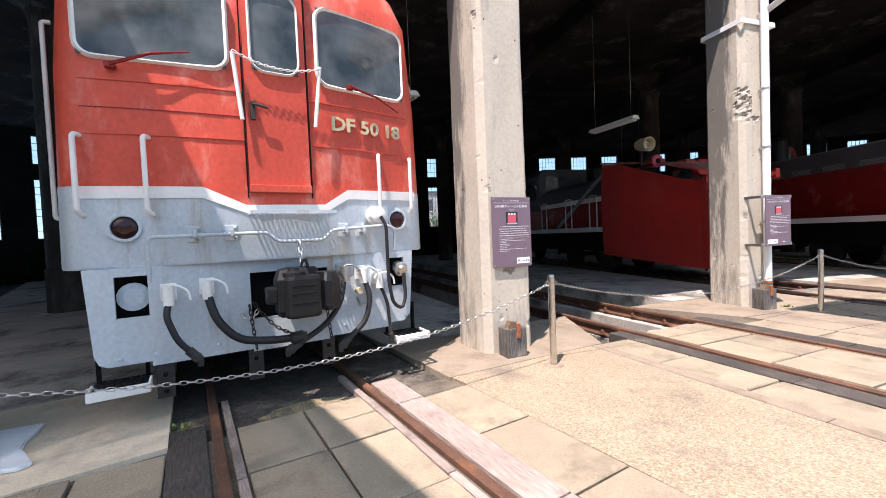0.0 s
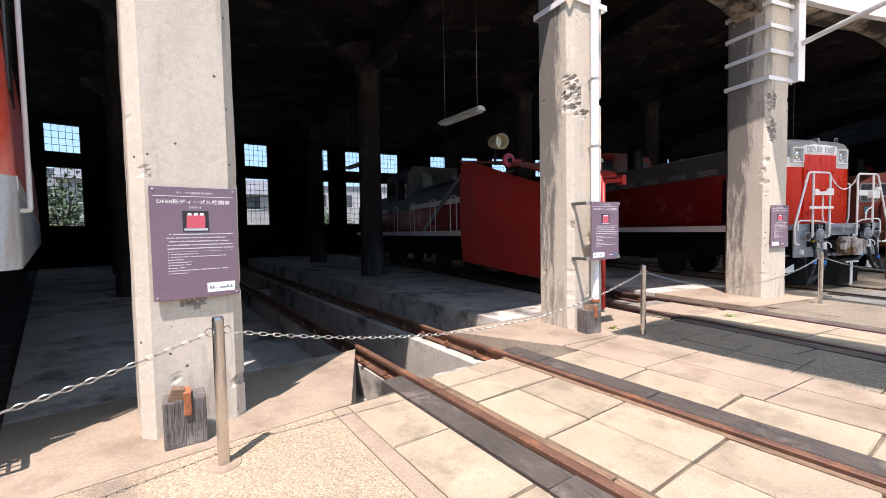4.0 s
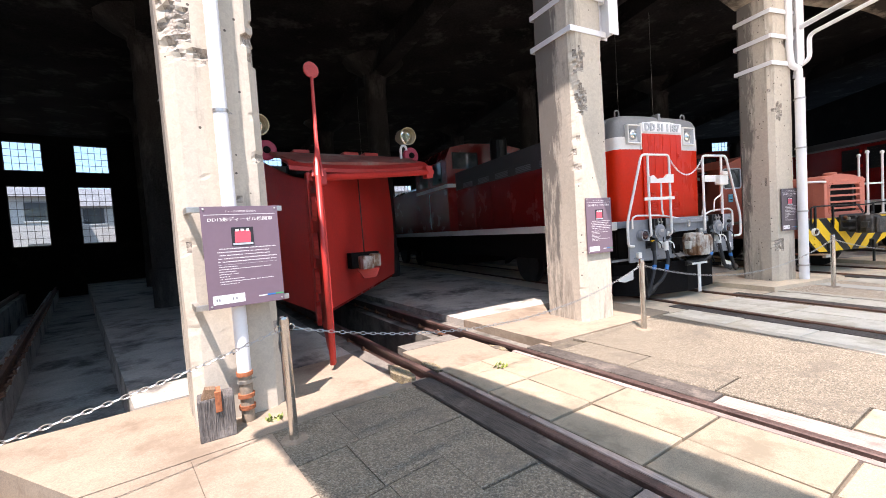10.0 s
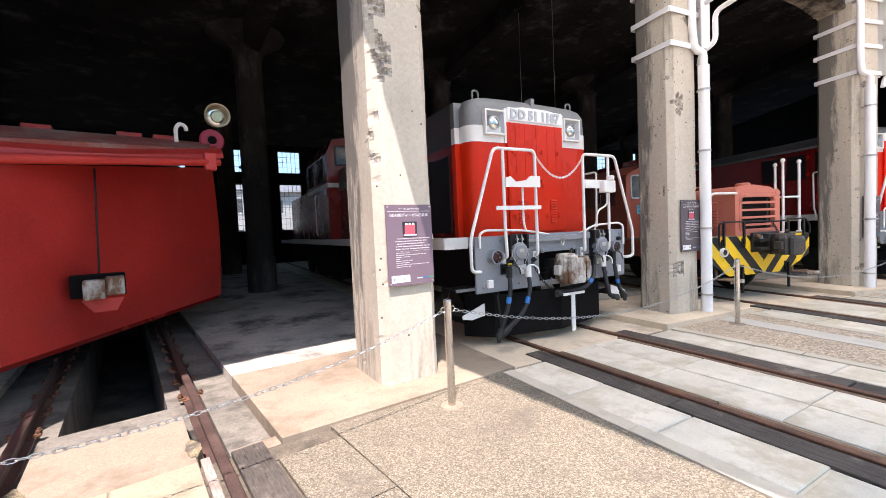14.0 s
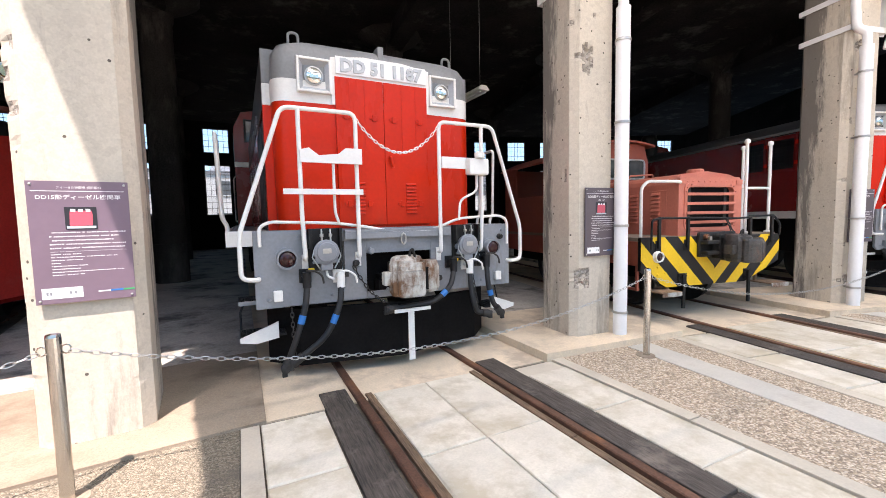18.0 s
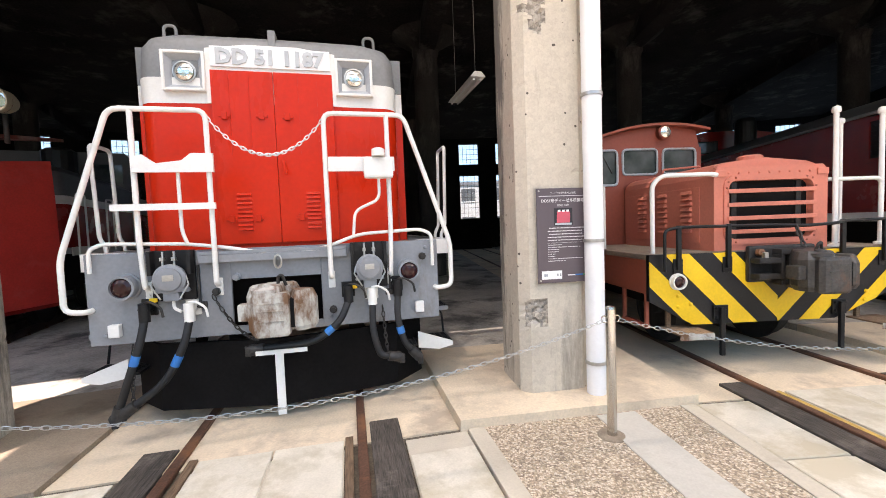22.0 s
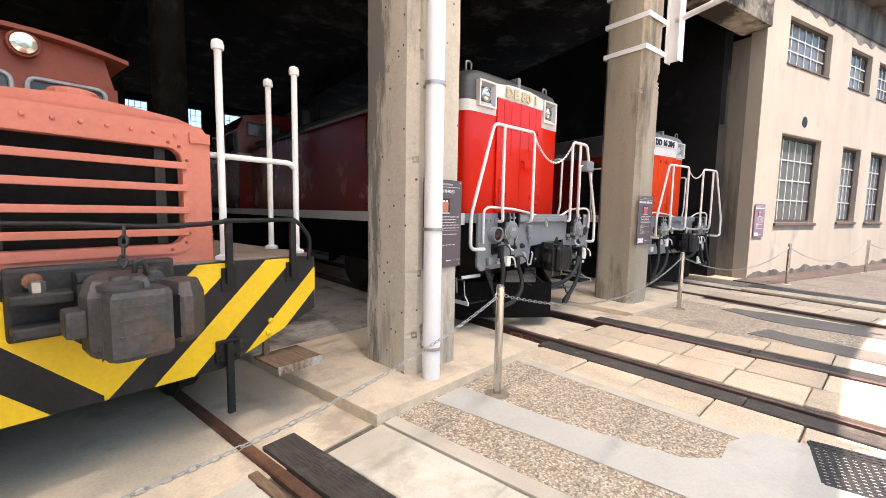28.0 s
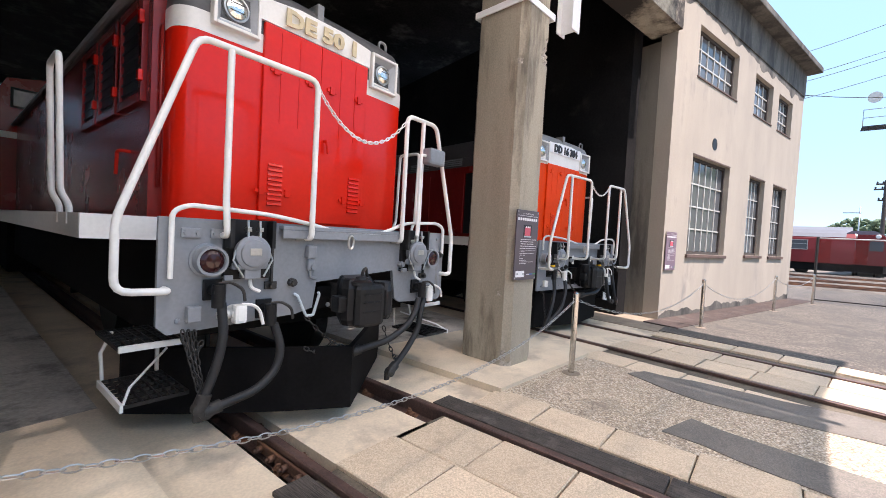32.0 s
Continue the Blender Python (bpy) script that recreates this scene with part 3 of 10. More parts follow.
def turned(bm, c, axis, prof, seg=20):
    """A turned shape: profile of (distance along axis, radius) from the centre c."""
    c, ax = Vector(c), Vector(axis).normalized()
    u = ax.orthogonal().normalized()
    w = ax.cross(u)
    rings = []
    for d, r in prof:
        rings.append([bm.verts.new(c + ax * d + (u * math.cos(t) + w * math.sin(t)) * max(r, 1e-4)) for t in (2 * math.pi * k / seg for k in range(seg))])
    for a, b in zip(rings, rings[1:]):
        for k in range(seg):
            bm.faces.new((a[k], a[(k + 1) % seg], b[(k + 1) % seg], b[k])).smooth = len(prof) > 4
    bm.faces.new(rings[0][::-1])
    bm.faces.new(rings[-1])
    return bm


def grid_plate(bm, x0, x1, y0, y1, z, nx, ny, t=0.012, h=0.02):
    """An open step grating with a rim."""
    for i in range(nx + 1):
        x = x0 + (x1 - x0) * i / nx
        box(bm, x - t / 2, x + t / 2, y0, y1, z - h, z)
    for j in range(ny + 1):
        y = y0 + (y1 - y0) * j / ny
        box(bm, x0, x1, y - t / 2, y + t / 2, z - h, z - 0.002)
    return bm


def plan_outline(hw, yf, yb, rad, bow=0.0, n=5):
    """Half-rounded box seen from above: straight back at yb, rounded front corners at yf, front bowed by bow * x * x."""
    pts = [(-hw, yb)]
    for i in range(n + 1):
        t = math.pi / 2 * i / n
        x = -(hw - rad) - rad * math.cos(t)
        pts.append((x, yf + bow * (hw - rad) ** 2 + rad - rad * math.sin(t)))
    for i in range(1, 8):
        x = -(hw - rad) + 2 * (hw - rad) * i / 8
        pts.append((x, yf + bow * x * x))
    pts += [(-x, y) for x, y in reversed(pts[:n + 2])]
    return pts


def stack(bm, levels, cap_top=True, cap_bottom=True):
    """Plan outlines joined level by level: (z, half width, front, back, corner radius, bow)."""
    rings = []
    for z, hw, yf, yb, rad, bow in levels:
        rings.append([bm.verts.new((x, y, z)) for x, y in plan_outline(hw, yf, yb, rad, bow)])
    n = len(rings[0])
    for a, b in zip(rings, rings[1:]):
        for k in range(n):
            f = bm.faces.new((a[(k + 1) % n], a[k], b[k], b[(k + 1) % n]))
            f.smooth = True
    if cap_bottom:
        bm.faces.new(rings[0])
    if cap_top:
        bm.faces.new(rings[-1][::-1])
    bmesh.ops.recalc_face_normals(bm, faces=bm.faces[:])
    return bm


def mesh_of(name, bm, material):
    me = bpy.data.meshes.new(name)
    bmesh.ops.recalc_face_normals(bm, faces=bm.faces[:])
    for e in bm.edges:
        e.smooth = len(e.link_faces) == 2 and e.calc_face_angle(3.2) < radians(38)
    bm.to_mesh(me)
    bm.free()
    me.materials.append(material)
    return me


def part(name, bm, material, parent, label=""):
    ob = new(name, bm if isinstance(bm, bpy.types.Mesh) else mesh_of(name, bm, material))
    if parent is not None:
        ob.parent = parent
    if label:
        tagged(ob, label)
    return ob


def thing(name, m, label, category, group="", kind=""):
    ob = new(name)
    ob.empty_display_size = 0.2
    ob.matrix_world = m
    return tagged(ob, label, category, group, kind)


def single(name, bm, material, m, label, category="", group="", kind=""):
    ob = new(name, mesh_of(name, bm, material))
    ob.matrix_world = m
    return tagged(ob, label, category, group, kind)


def B():
    return bmesh.new()


def text_mesh(name, words, height, depth, material, width=None, bold=0.0):
    """Letters standing upright in the x-z plane, facing -y, centred."""
    cu = bpy.data.curves.new(name, "FONT")
    cu.body, cu.size, cu.extrude, cu.offset = words, 1.0, 0.0, bold
    cu.align_x, cu.align_y = "CENTER", "CENTER"
    cu.resolution_u = 2
    ob = new(name, cu)
    bpy.context.view_layer.update()
    me = bpy.data.meshes.new_from_object(ob.evaluated_get(bpy.context.evaluated_depsgraph_get()))
    bpy.data.objects.remove(ob)
    xs, ys = [v.co.x for v in me.vertices], [v.co.y for v in me.vertices]
    sy = height / (max(ys) - min(ys))
    sx = width / (max(xs) - min(xs)) if width else sy
    cx, cy = (max(xs) + min(xs)) / 2, (max(ys) + min(ys)) / 2
    bm = bmesh.new()
    bm.from_mesh(me)
    for v in bm.verts:
        v.co = Vector(((v.co.x - cx) * sx, 0, (v.co.y - cy) * sy))
    if depth:
        ex = bmesh.ops.extrude_face_region(bm, geom=bm.faces[:])
        for g in ex["geom"]:
            if isinstance(g, bmesh.types.BMVert):
                g.co.y -= depth
    me2 = bpy.data.meshes.new(name)
    bm.to_mesh(me2)
    bm.free()
    me2.materials.append(material)
    return me2


def raised_numerals(me, parent, label, place):
    """Each connected letter of a text mesh as a numeral of its own."""
    bm = bmesh.new()
    bm.from_mesh(me)
    bm.verts.ensure_lookup_table()
    left = set(range(len(bm.verts)))
    while left:
        todo, seen = [min(left)], set()
        while todo:
            i = todo.pop()
            if i in seen:
                continue
            seen.add(i)
            todo += [e.other_vert(bm.verts[i]).index for e in bm.verts[i].link_edges]
        left -= seen
        order = sorted(seen)
        at = {i: j for j, i in enumerate(order)}
        glyph = bpy.data.meshes.new("numeral")
        glyph.from_pydata([bm.verts[i].co[:] for i in order], [], [[at[v.index] for v in f.verts] for f in bm.faces if f.verts[0].index in seen])
        glyph.materials.append(me.materials[0])
        part("numeral", glyph, None, parent, label).location = place
    bm.free()


def link_ring(bm, c, d, up, lx, w, r, seg=10, sec=5):
    """One oval chain link round c, long along d."""
    pts = []
    side = d.cross(up).normalized()
    for k in range(seg):
        t = 2 * math.pi * k / seg
        pts.append(c + d * (math.cos(t) * lx) + side * (math.sin(t) * w))
    tube(bm, pts, r, sec, closed=True)


def chain_mesh(bm, p0, p1, sag, pitch=0.052, r=0.0042, w=0.014):
    p0, p1 = Vector(p0), Vector(p1)
    length = (p1 - p0).length
    n = max(4, round((length + 2.6 * sag * sag / max(length, 0.1)) / pitch))
    pts = [p0.lerp(p1, i / n) - Vector((0, 0, 4 * sag * (i / n) * (1 - i / n))) for i in range(n + 1)]
    for i in range(n):
        d = (pts[i + 1] - pts[i])
        up = Vector((0, 0, 1)) if i % 2 else d.cross(Vector((0, 0, 1))).normalized()
        link_ring(bm, (pts[i] + pts[i + 1]) / 2, d.normalized(), up, pitch * 0.66, w, r)
    return bm

# ---- ground: one sheet to the horizon, open where the shed floor and its pits lie ----
A_LEFT, A_RIGHT = 162.0, 79.3


def ground_sheet():
    bm = B()
    rs = [0, 6, 12, 18, 22, 26.75, 49.4, 60, 90, 150, 300, 700, 1600]
    angs = [A_RIGHT + (A_LEFT - A_RIGHT) * i / 9 for i in range(10)] + [A_LEFT + (360 - A_LEFT + A_RIGHT) * i / 20 for i in range(1, 20)]
    centre = bm.verts.new((CX, CY, -0.045))
    rings = [[bm.verts.new(spot(a, r, -0.045)) for a in angs] for r in rs[1:]]
    n = len(angs)
    for k in range(n):
        bm.faces.new((centre, rings[0][k], rings[0][(k + 1) % n]))
    for i, (p, q) in enumerate(zip(rings, rings[1:])):
        for k in range(n):
            if rs[i + 1] == 26.75 and k < 9:
                continue
            bm.faces.new((p[k], q[k], q[(k + 1) % n], p[(k + 1) % n]))
    single("ground", bm, M["ground"], Matrix(), "dusty compacted railway yard ground", kind="structure")


ground_sheet()


def world_poly(name, pts, z0, z1, material, label, kind="structure", parent=None):
    bm = B()
    prism(bm, [(p[0], p[1]) for p in pts], "z", z0, z1)
    if parent:
        return part(name, bm, material, parent)
    return single(name, bm, material, Matrix(), label, kind=kind)


def in_stall(k, x, y):
    v = polar(TRACK_ALL[k], y, x).translation
    return (v.x, v.y)


TRACK_ALL = {-1: 148.6, **dict(enumerate(TRACK)), 7: 74.8}
EDGE = {-1: (1.24, 1.24), 0: (0.84, 1.24), 1: (1.62, 1.62), 2: (0.93, 0.93), 3: (1.24, 1.24), 4: (1.24, 1.24), 5: (1.24, 1.24), 6: (1.24, 1.24)}
STEP_UP = {0: 0.0, 1: 0.0, 2: 0.0, 3: 0.014, 4: 0.06, 5: 0.06, 6: 0.03}

# floor between the tracks, and the pale apron in front of it
for k in range(-1, 6):
    xr, xl = EDGE[k][1], EDGE[k + 1][0]
    top = STEP_UP.get(k + 1, 0.0)
    y0 = 0.9 if 1 in (k, k + 1) else 1.25
    world_poly("floor_%d" % (k + 2), [in_stall(k, xr, y0), in_stall(k + 1, -xl, y0), in_stall(k + 1, -xl, 21.4), in_stall(k, xr, 21.4)], -1.2, top,
               M["floor_in"], "worn grey concrete shed floor")
    # bays below a canopy take the brightened apron colour
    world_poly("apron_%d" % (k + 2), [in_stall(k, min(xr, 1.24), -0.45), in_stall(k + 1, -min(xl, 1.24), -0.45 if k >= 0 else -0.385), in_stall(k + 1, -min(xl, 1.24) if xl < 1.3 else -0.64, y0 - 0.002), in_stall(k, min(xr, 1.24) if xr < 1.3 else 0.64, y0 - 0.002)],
               -0.5, top + 0.004, M["apron_pale" if k > 2 or k < 0 else "apron"], "cracked concrete apron, coloured brighter under the canopies")
# bed of each track inside
for k in (-1, 0, 3, 4, 5, 6):
    if k == 5:
        bed = thing("track_bed_7", polar(TRACK_ALL[k]), "dusty concrete track bed with open rail grooves", "track bed", kind="structure")
        for nm, xa, xb, zz in (("bed_strip", -1.238, -0.73, -0.03), ("bed_strip", -0.43, 0.36, -0.03), ("bed_strip", 0.66, 1.238, -0.03), ("groove", -0.73, -0.43, -0.15), ("groove", 0.36, 0.66, -0.15)):
            bm = B()
            box(bm, xa, xb, -0.36 if zz > -0.1 else -0.6, 21.4, -0.6, zz)
            part(nm, bm, M["apron_pale" if zz > -0.1 else "soil"], bed)
        continue
    bm = B()
    box(bm, -1.238, 1.238, -0.4, 21.4, -0.6, -0.055 if k < 1 else -0.018)
    single("track_bed_%d" % (k + 2), bm, M["soil"] if k in (-1, 0) else M["apron_pale"], polar(TRACK_ALL[k]), "dusty concrete track bed", kind="structure")


def pit(k, y0, side_trench):
    top = thing("inspection_pit_%d" % k, polar(TRACK[k]), "concrete inspection pit under the rails", "pit", kind="structure")

    def block(name, *q):
        b = B()
        box(b, *q)
        part(name, b, M["floor_in" if k == 1 else "pit"], top)
    block("pit_floor", -0.40, 0.40, y0, 21.4, -1.3, -1.05)
    for s in (-1, 1):
        block("rail_wall", *sorted((s * 0.375, s * 0.64)), y0 - 0.25, 21.4, -1.3, -0.15)
    block("end_wall", -0.374, 0.374, y0 - 0.25, y0, -1.049, -0.012)
    block("step", -0.374, 0.374, 10.0, 10.25, -1.049, -0.4)
    for s in (-1, 1):
        if side_trench:
            block("trench_floor", *sorted((s * 0.641, s * 1.62)), -0.44, 21.4, -1.3, -0.48)
        else:
            block("ledge", *sorted((s * 0.641, s * 0.928)), -0.3, 21.4, -1.3, -0.09)


for k, y1 in ((1, -0.532), (2, 0.568)):
    bm = B()
    box(bm, -0.44, 0.44, -0.445, y1, -0.5, -0.012, 0.01) if y1 > -0.4 else box(bm, -0.44, 0.44, -0.62, y1, -0.5, -0.012)
    single("track_fill_%d" % k, bm, M["apron"], polar(TRACK[k]), "worn concrete between the rails", kind="structure")
for s in (-1, 1):
    bm = B()
    box(bm, *sorted((s * 0.641, s * 0.925)), -0.445, -0.302, -0.5, -0.02)
    single("track_side_fill", bm, M["apron"], polar(TRACK[2]), "worn concrete beside the rail", kind="structure")
pit(1, -0.28, True)
pit(2, 0.82, False)
for kk, xx, ya, yb2, w in ((2, -0.75, -0.30, 0.25, 0.085), (2, -0.44, -0.28, 0.10, 0.06), (2, 0.44, -0.25, 0.05, 0.05), (0, -0.72, -0.36, 0.05, 0.10), (0, 0.06, -0.30, -0.06, 0.34)):
    g = random.Random(int(xx * 100))
    rim = [(xx + w * math.cos(q) * g.uniform(0.75, 1.1), (ya + yb2) / 2 + (yb2 - ya) / 2 * math.sin(q) * g.uniform(0.8, 1.1)) for q in [i * math.pi / 9 for i in range(18)]]
    bm = B()
    prism(bm, rim, "z", -0.2, -0.04 if kk == 0 else -0.006 if abs(xx) < 0.6 else -0.012)
    single("moss_patch", bm, M["moss"], polar(TRACK[kk]), "ochre moss and grit beside the rail", kind="structure")

# ---- paving outside: bed, stone slabs, kerb strips, aggregate wedges ----
bm = B()
for i in range(11):
    a0, a1 = 152 - i * 7.4, 152 - (i + 1) * 7.4
    lo = [bm.verts.new(spot(a, r, -0.03)) for a, r in ((a0, 17.5), (a1, 17.5), (a1, 27.0), (a0, 27.0))]
    bm.faces.new(lo)
single("paving_bed", bm, M["joint"], Matrix(), "dirty sand bed under the paving", kind="structure")
KERBS = {(0, -1), (1, -1), (3, -1), (3, 1), (4, -1), (4, 1), (5, -1)}
for k in range(-1, 6):
    xl, xr = (1.405 if (k, 1) in KERBS else 1.27), (1.405 if (k + 1, -1) in KERBS else 1.27)
    # For k == 2 the darker pebble colour also holds the half shade there.
    mk = "aggregate_dark" if k in (1, 2) else "aggregate_warm" if k > 2 else "aggregate"
    quad = [in_stall(k, xl, -9.0), in_stall(k + 1, -xr, -9.0), in_stall(k + 1, -xr, -0.452), in_stall(k, xl, -0.452)]
    if k == 1:
        # laid as separate panels: pale worn ones up to the column's line, washed pebble ones beyond
        bed = thing("panel_paving", Matrix(), "worn concrete and pebble paving panels with dark joints", "paving", kind="structure")
        g = random.Random(33)
        for side, rows in (("pale", 0.92), ("dark", 0.56)):
            y = -0.455
            while y > -7.5:
                def across(f, yy):
                    l, r = Vector(in_stall(1, xl, yy)), Vector(in_stall(2, -xr, yy))
                    m = polar(125.1, yy).translation.xy
                    return l.lerp(m, f) if side == "pale" else m.lerp(r, f)
                cut = g.uniform(0.42, 0.58)
                for f0, f1 in ((0.0, cut), (cut, 1.0)):
                    q = [across(f0, y - rows + 0.003), across(f1, y - rows + 0.003), across(f1, y - 0.003), across(f0, y - 0.003)]
                    c = sum(q, Vector((0, 0))) / 4
                    b3 = B()
                    dz = g.uniform(-0.004, 0.003)
                    prism(b3, [tuple(c + (v - c) * (1 - 0.003 / max((v - c).length, 0.05)) - Vector((0, 0))) for v in q], "z", -0.15, dz)
                    part("panel", b3, M["apron" if side == "pale" else "aggregate_dark"], bed)
                y -= rows
        continue_bed = False
    else:
        continue_bed = True
    if continue_bed:
        world_poly("aggregate_%d" % (k + 2), quad, -0.2, -0.002, M[mk], "exposed pebble aggregate paving")
    for s, kk in ((1, k), (-1, k + 1)):
        if (kk, s) not in KERBS:
            continue
        b2 = B()
        rr = random.Random(900 + k * 7 + s)
        y = -0.46
        while y > -8.8:
            ln = rr.uniform(1.3, 2.2)
            box(b2, *sorted((s * 1.285, s * 1.40)), y - ln, y - 0.008, -0.2, 0.004 + rr.uniform(-0.003, 0.004), 0.004)
            y -= ln
        single("kerb_strip", b2, M["curb" if kk > 2 else "apron"], polar(TRACK_ALL[kk]), "pale concrete kerb strip beside the track", kind="structure")


def patch(name, a, pts, material, label, z=0.005, wob=0.03, seed=1):
    """A thin poured patch with an uneven rim."""
    g = random.Random(seed)
    out = []
    for p, q in zip(pts, pts[1:] + pts[:1]):
        n = max(1, int((Vector(p) - Vector(q)).length / 0.22))
        for i in range(n):
            w = wob if i else 0
            out.append((p[0] + (q[0] - p[0]) * i / n + g.uniform(-w, w), p[1] + (q[1] - p[1]) * i / n + g.uniform(-w, w)))
    bm = B()
    prism(bm, out, "z", -0.01, z)
    single(name, bm, material, polar(a), label, kind="structure")


patch("screed_strip", COLUMN[4], [(0.10, -0.46), (0.40, -0.46), (0.31, -3.6), (0.0, -3.6)], M["screed"], "pale cement screed strip over a drain", wob=0.008)
patch("screed_strip", COLUMN[5], [(-0.45, -0.46), (-0.13, -0.46), (-0.06, -1.32), (0.07, -1.99), (0.22, -2.15), (0.45, -2.15), (0.76, -2.28), (0.80, -3.4), (-0.25, -3.4), (-0.29, -2.08), (-0.34, -1.46)], M["screed"], "pale cement screed strip over a drain", wob=0.012, seed=2)
patch("asphalt_patch", COLUMN[6], [(-0.74, -1.67), (-0.30, -1.77), (-0.39, -2.52), (-0.50, -3.6), (-0.98, -3.6), (-0.85, -2.64)], M["asphalt"], "dark asphalt repair patch", seed=3)
patch("asphalt_patch", COLUMN[6], [(0.46, -1.0), (0.70, -1.1), (0.92, -2.48), (1.0, -3.8), (0.42, -3.8), (0.31, -2.51), (0.20, -1.7)], M["asphalt"], "dark asphalt repair patch", seed=4)

# each column's own footprint: left, right, front, back
FOOT = [(-0.31, 0.29, -0.09, 0.58), (-0.34, 0.28, -0.09, 0.55), (-0.36, 0.29, 0.0, 0.62), (-0.35, 0.25, -0.09, 0.66), (-0.325, 0.25, -0.12, 0.48), (-0.385, 0.215, -0.13, 0.51), (-0.57, -0.06, -0.13, 0.53)]

# ---- sky-facing canopy: trusses off the columns, translucent sheet with a gap before the eave ----
SHEET_IN = -4.75


def canopy(name, a0, a1, cols, out, z, trussed=True, inner=SHEET_IN):
    top = thing(name, Matrix(), "white steel canopy with translucent roof sheets", "canopy")
    n = max(4, int((a0 - a1) / 1.35))
    for i in range(n):
        b0, b1 = a0 + (a1 - a0) * i / n, a0 + (a1 - a0) * (i + 1) / n
        bm = B()
        rows = [[bm.verts.new(spot(b0 + (b1 - b0) * j / 16, R0 + y, zz + (0.012 if j % 2 else -0.012))) for j in range(17)] for y, zz in ((inner, z + 0.16), (out, z))]
        for j in range(16):
            bm.faces.new((rows[0][j], rows[0][j + 1], rows[1][j + 1], rows[1][j]))
        part("roof_sheet", bm, M["sheet"], top)
    for f in (0.0, 0.2, 0.4, 0.6, 0.8, 1.0):
        bm = B()
        y = out + (inner - out) * f
        zt = z + 0.16 * f - 0.016
        h, w = (0.17, 0.06) if f in (0.0, 1.0) else (0.07, 0.025)
        ring = [[bm.verts.new(spot(a0 + (a1 - a0) * i / 24, R0 + y + d, zt - e)) for d, e in ((-w, h), (w, h), (w, 0), (-w, 0))] for i in range(25)]
        for q0, q1 in zip(ring, ring[1:]):
            for j in range(4):
                bm.faces.new((q0[j], q0[(j + 1) % 4], q1[(j + 1) % 4], q1[j]))
        bm.faces.new(ring[0])
        bm.faces.new(ring[-1][::-1])
        part("purlin", bm, M["white_plain"], top)
    for a in cols:
        inv = polar(a)

        def bar(pts, r, name="truss_bar", seg=6):
            b = B()
            tube(b, [inv @ Vector(p) for p in pts], r, seg)
            part(name, b, M["white_plain"], top)
        zt, zl = z - 0.21, 4.42
        if trussed:
            bar([(0.30, -0.12, zl), (0.30, SHEET_IN, zt - 0.12)], 0.045)
            bar([(0.30, -0.12, zt), (0.30, SHEET_IN, zt + 0.1)], 0.05)
            bar([(0.30, -0.2, zt), (0.30, -1.55, zl + (zt - 0.12 - zl) * 0.31)], 0.03)
            for f in (0.31, 0.62, 0.95):
                y = -0.12 + (SHEET_IN + 0.12) * f
                bar([(0.30, y, zl + (zt - 0.12 - zl) * f), (0.30, y, zt + 0.1 * f)], 0.035)
            bar([(0.30, -1.55, zt + 0.03), (0.30, -3.05, zl + (zt - 0.12 - zl) * 0.62)], 0.028)
            # rain pipe slung below the bracket
            if a in (COLUMN[4], COLUMN[5]):
                bar(fillet([(0.38, SHEET_IN, zt - 0.32), (0.38, -0.3, zl - 0.14), (0.38, -0.3, 3.86), (0.34, -0.12, 3.78), (0.30, -0.12, 3.6)], 0.1), 0.035, "rain_pipe", 8)
            bm = B()
            for x0, x1, y0, y1 in ((0.21, 0.39, -0.22, -0.205), (0.21, 0.39, -0.035, -0.02), (0.292, 0.308, -0.205, -0.035)):
                vs = [bm.verts.new(inv @ Vector((x, y, zz))) for zz in (3.80, z - 0.02) for y in (y0, y1) for x in (x0, x1)]
                for q in ((0, 2, 3, 1), (4, 5, 7, 6), (0, 1, 5, 4), (2, 6, 7, 3), (0, 4, 6, 2), (1, 3, 7, 5)):
                    bm.faces.new([vs[j] for j in q])
            part("post", bm, M["white_plain"], top)
        else:
            bar([(0.0, 0.0, 4.3), (0.0, SHEET_IN, z + 0.0)], 0.05)
            bar([(0.0, 0.0, z - 0.1), (0.0, SHEET_IN, z + 0.06)], 0.05)
        for zz in (3.83, 4.28, 4.70, 5.09) if trussed else (4.2,):
            bm = B()
            fx0, fx1, fy0, fy1 = FOOT[COLUMN.index(a)] if a in COLUMN else (-0.31, 0.29, -0.09, 0.58)
            pts = [inv @ Vector((x, y, zz)) for x, y in ((fx0 - 0.014, fy0 - 0.014), (fx0 - 0.014, fy1), (fx1 + 0.014, fy1), (fx1 + 0.014, fy0 - 0.014))]
            for p, q in ((0, 1), (1, 2), (2, 3), (3, 0)):
                e, f = pts[p], pts[q]
                vs = [bm.verts.new(v + Vector((0, 0, d))) for v in (e, f) for d in (-0.035, 0.035)]
                bm.faces.new((vs[0], vs[2], vs[3], vs[1]))
            ob = part("strap", bm, M["white_plain"], top)
            sol = ob.modifiers.new("thick", "SOLIDIFY")
            sol.thickness = 0.014
    return top


canopy("canopy", 161.0, 143.5, [143.95, 153.3], -0.1, 5.42)
# unseen sheet, added to cast the ground shade near column 2
canopy("canopy", 129.0, 124.9, [COLUMN[2]], -2.0, 5.62, False)
canopy("canopy", 117.9, 87.6, COLUMN[3:], -0.1, 5.42)
# unseen high sheet on the roof edge, added to shade the last stall's ground
canopy("canopy", 87.8, 80.0, [], -0.31, 7.10, True, -5.4)

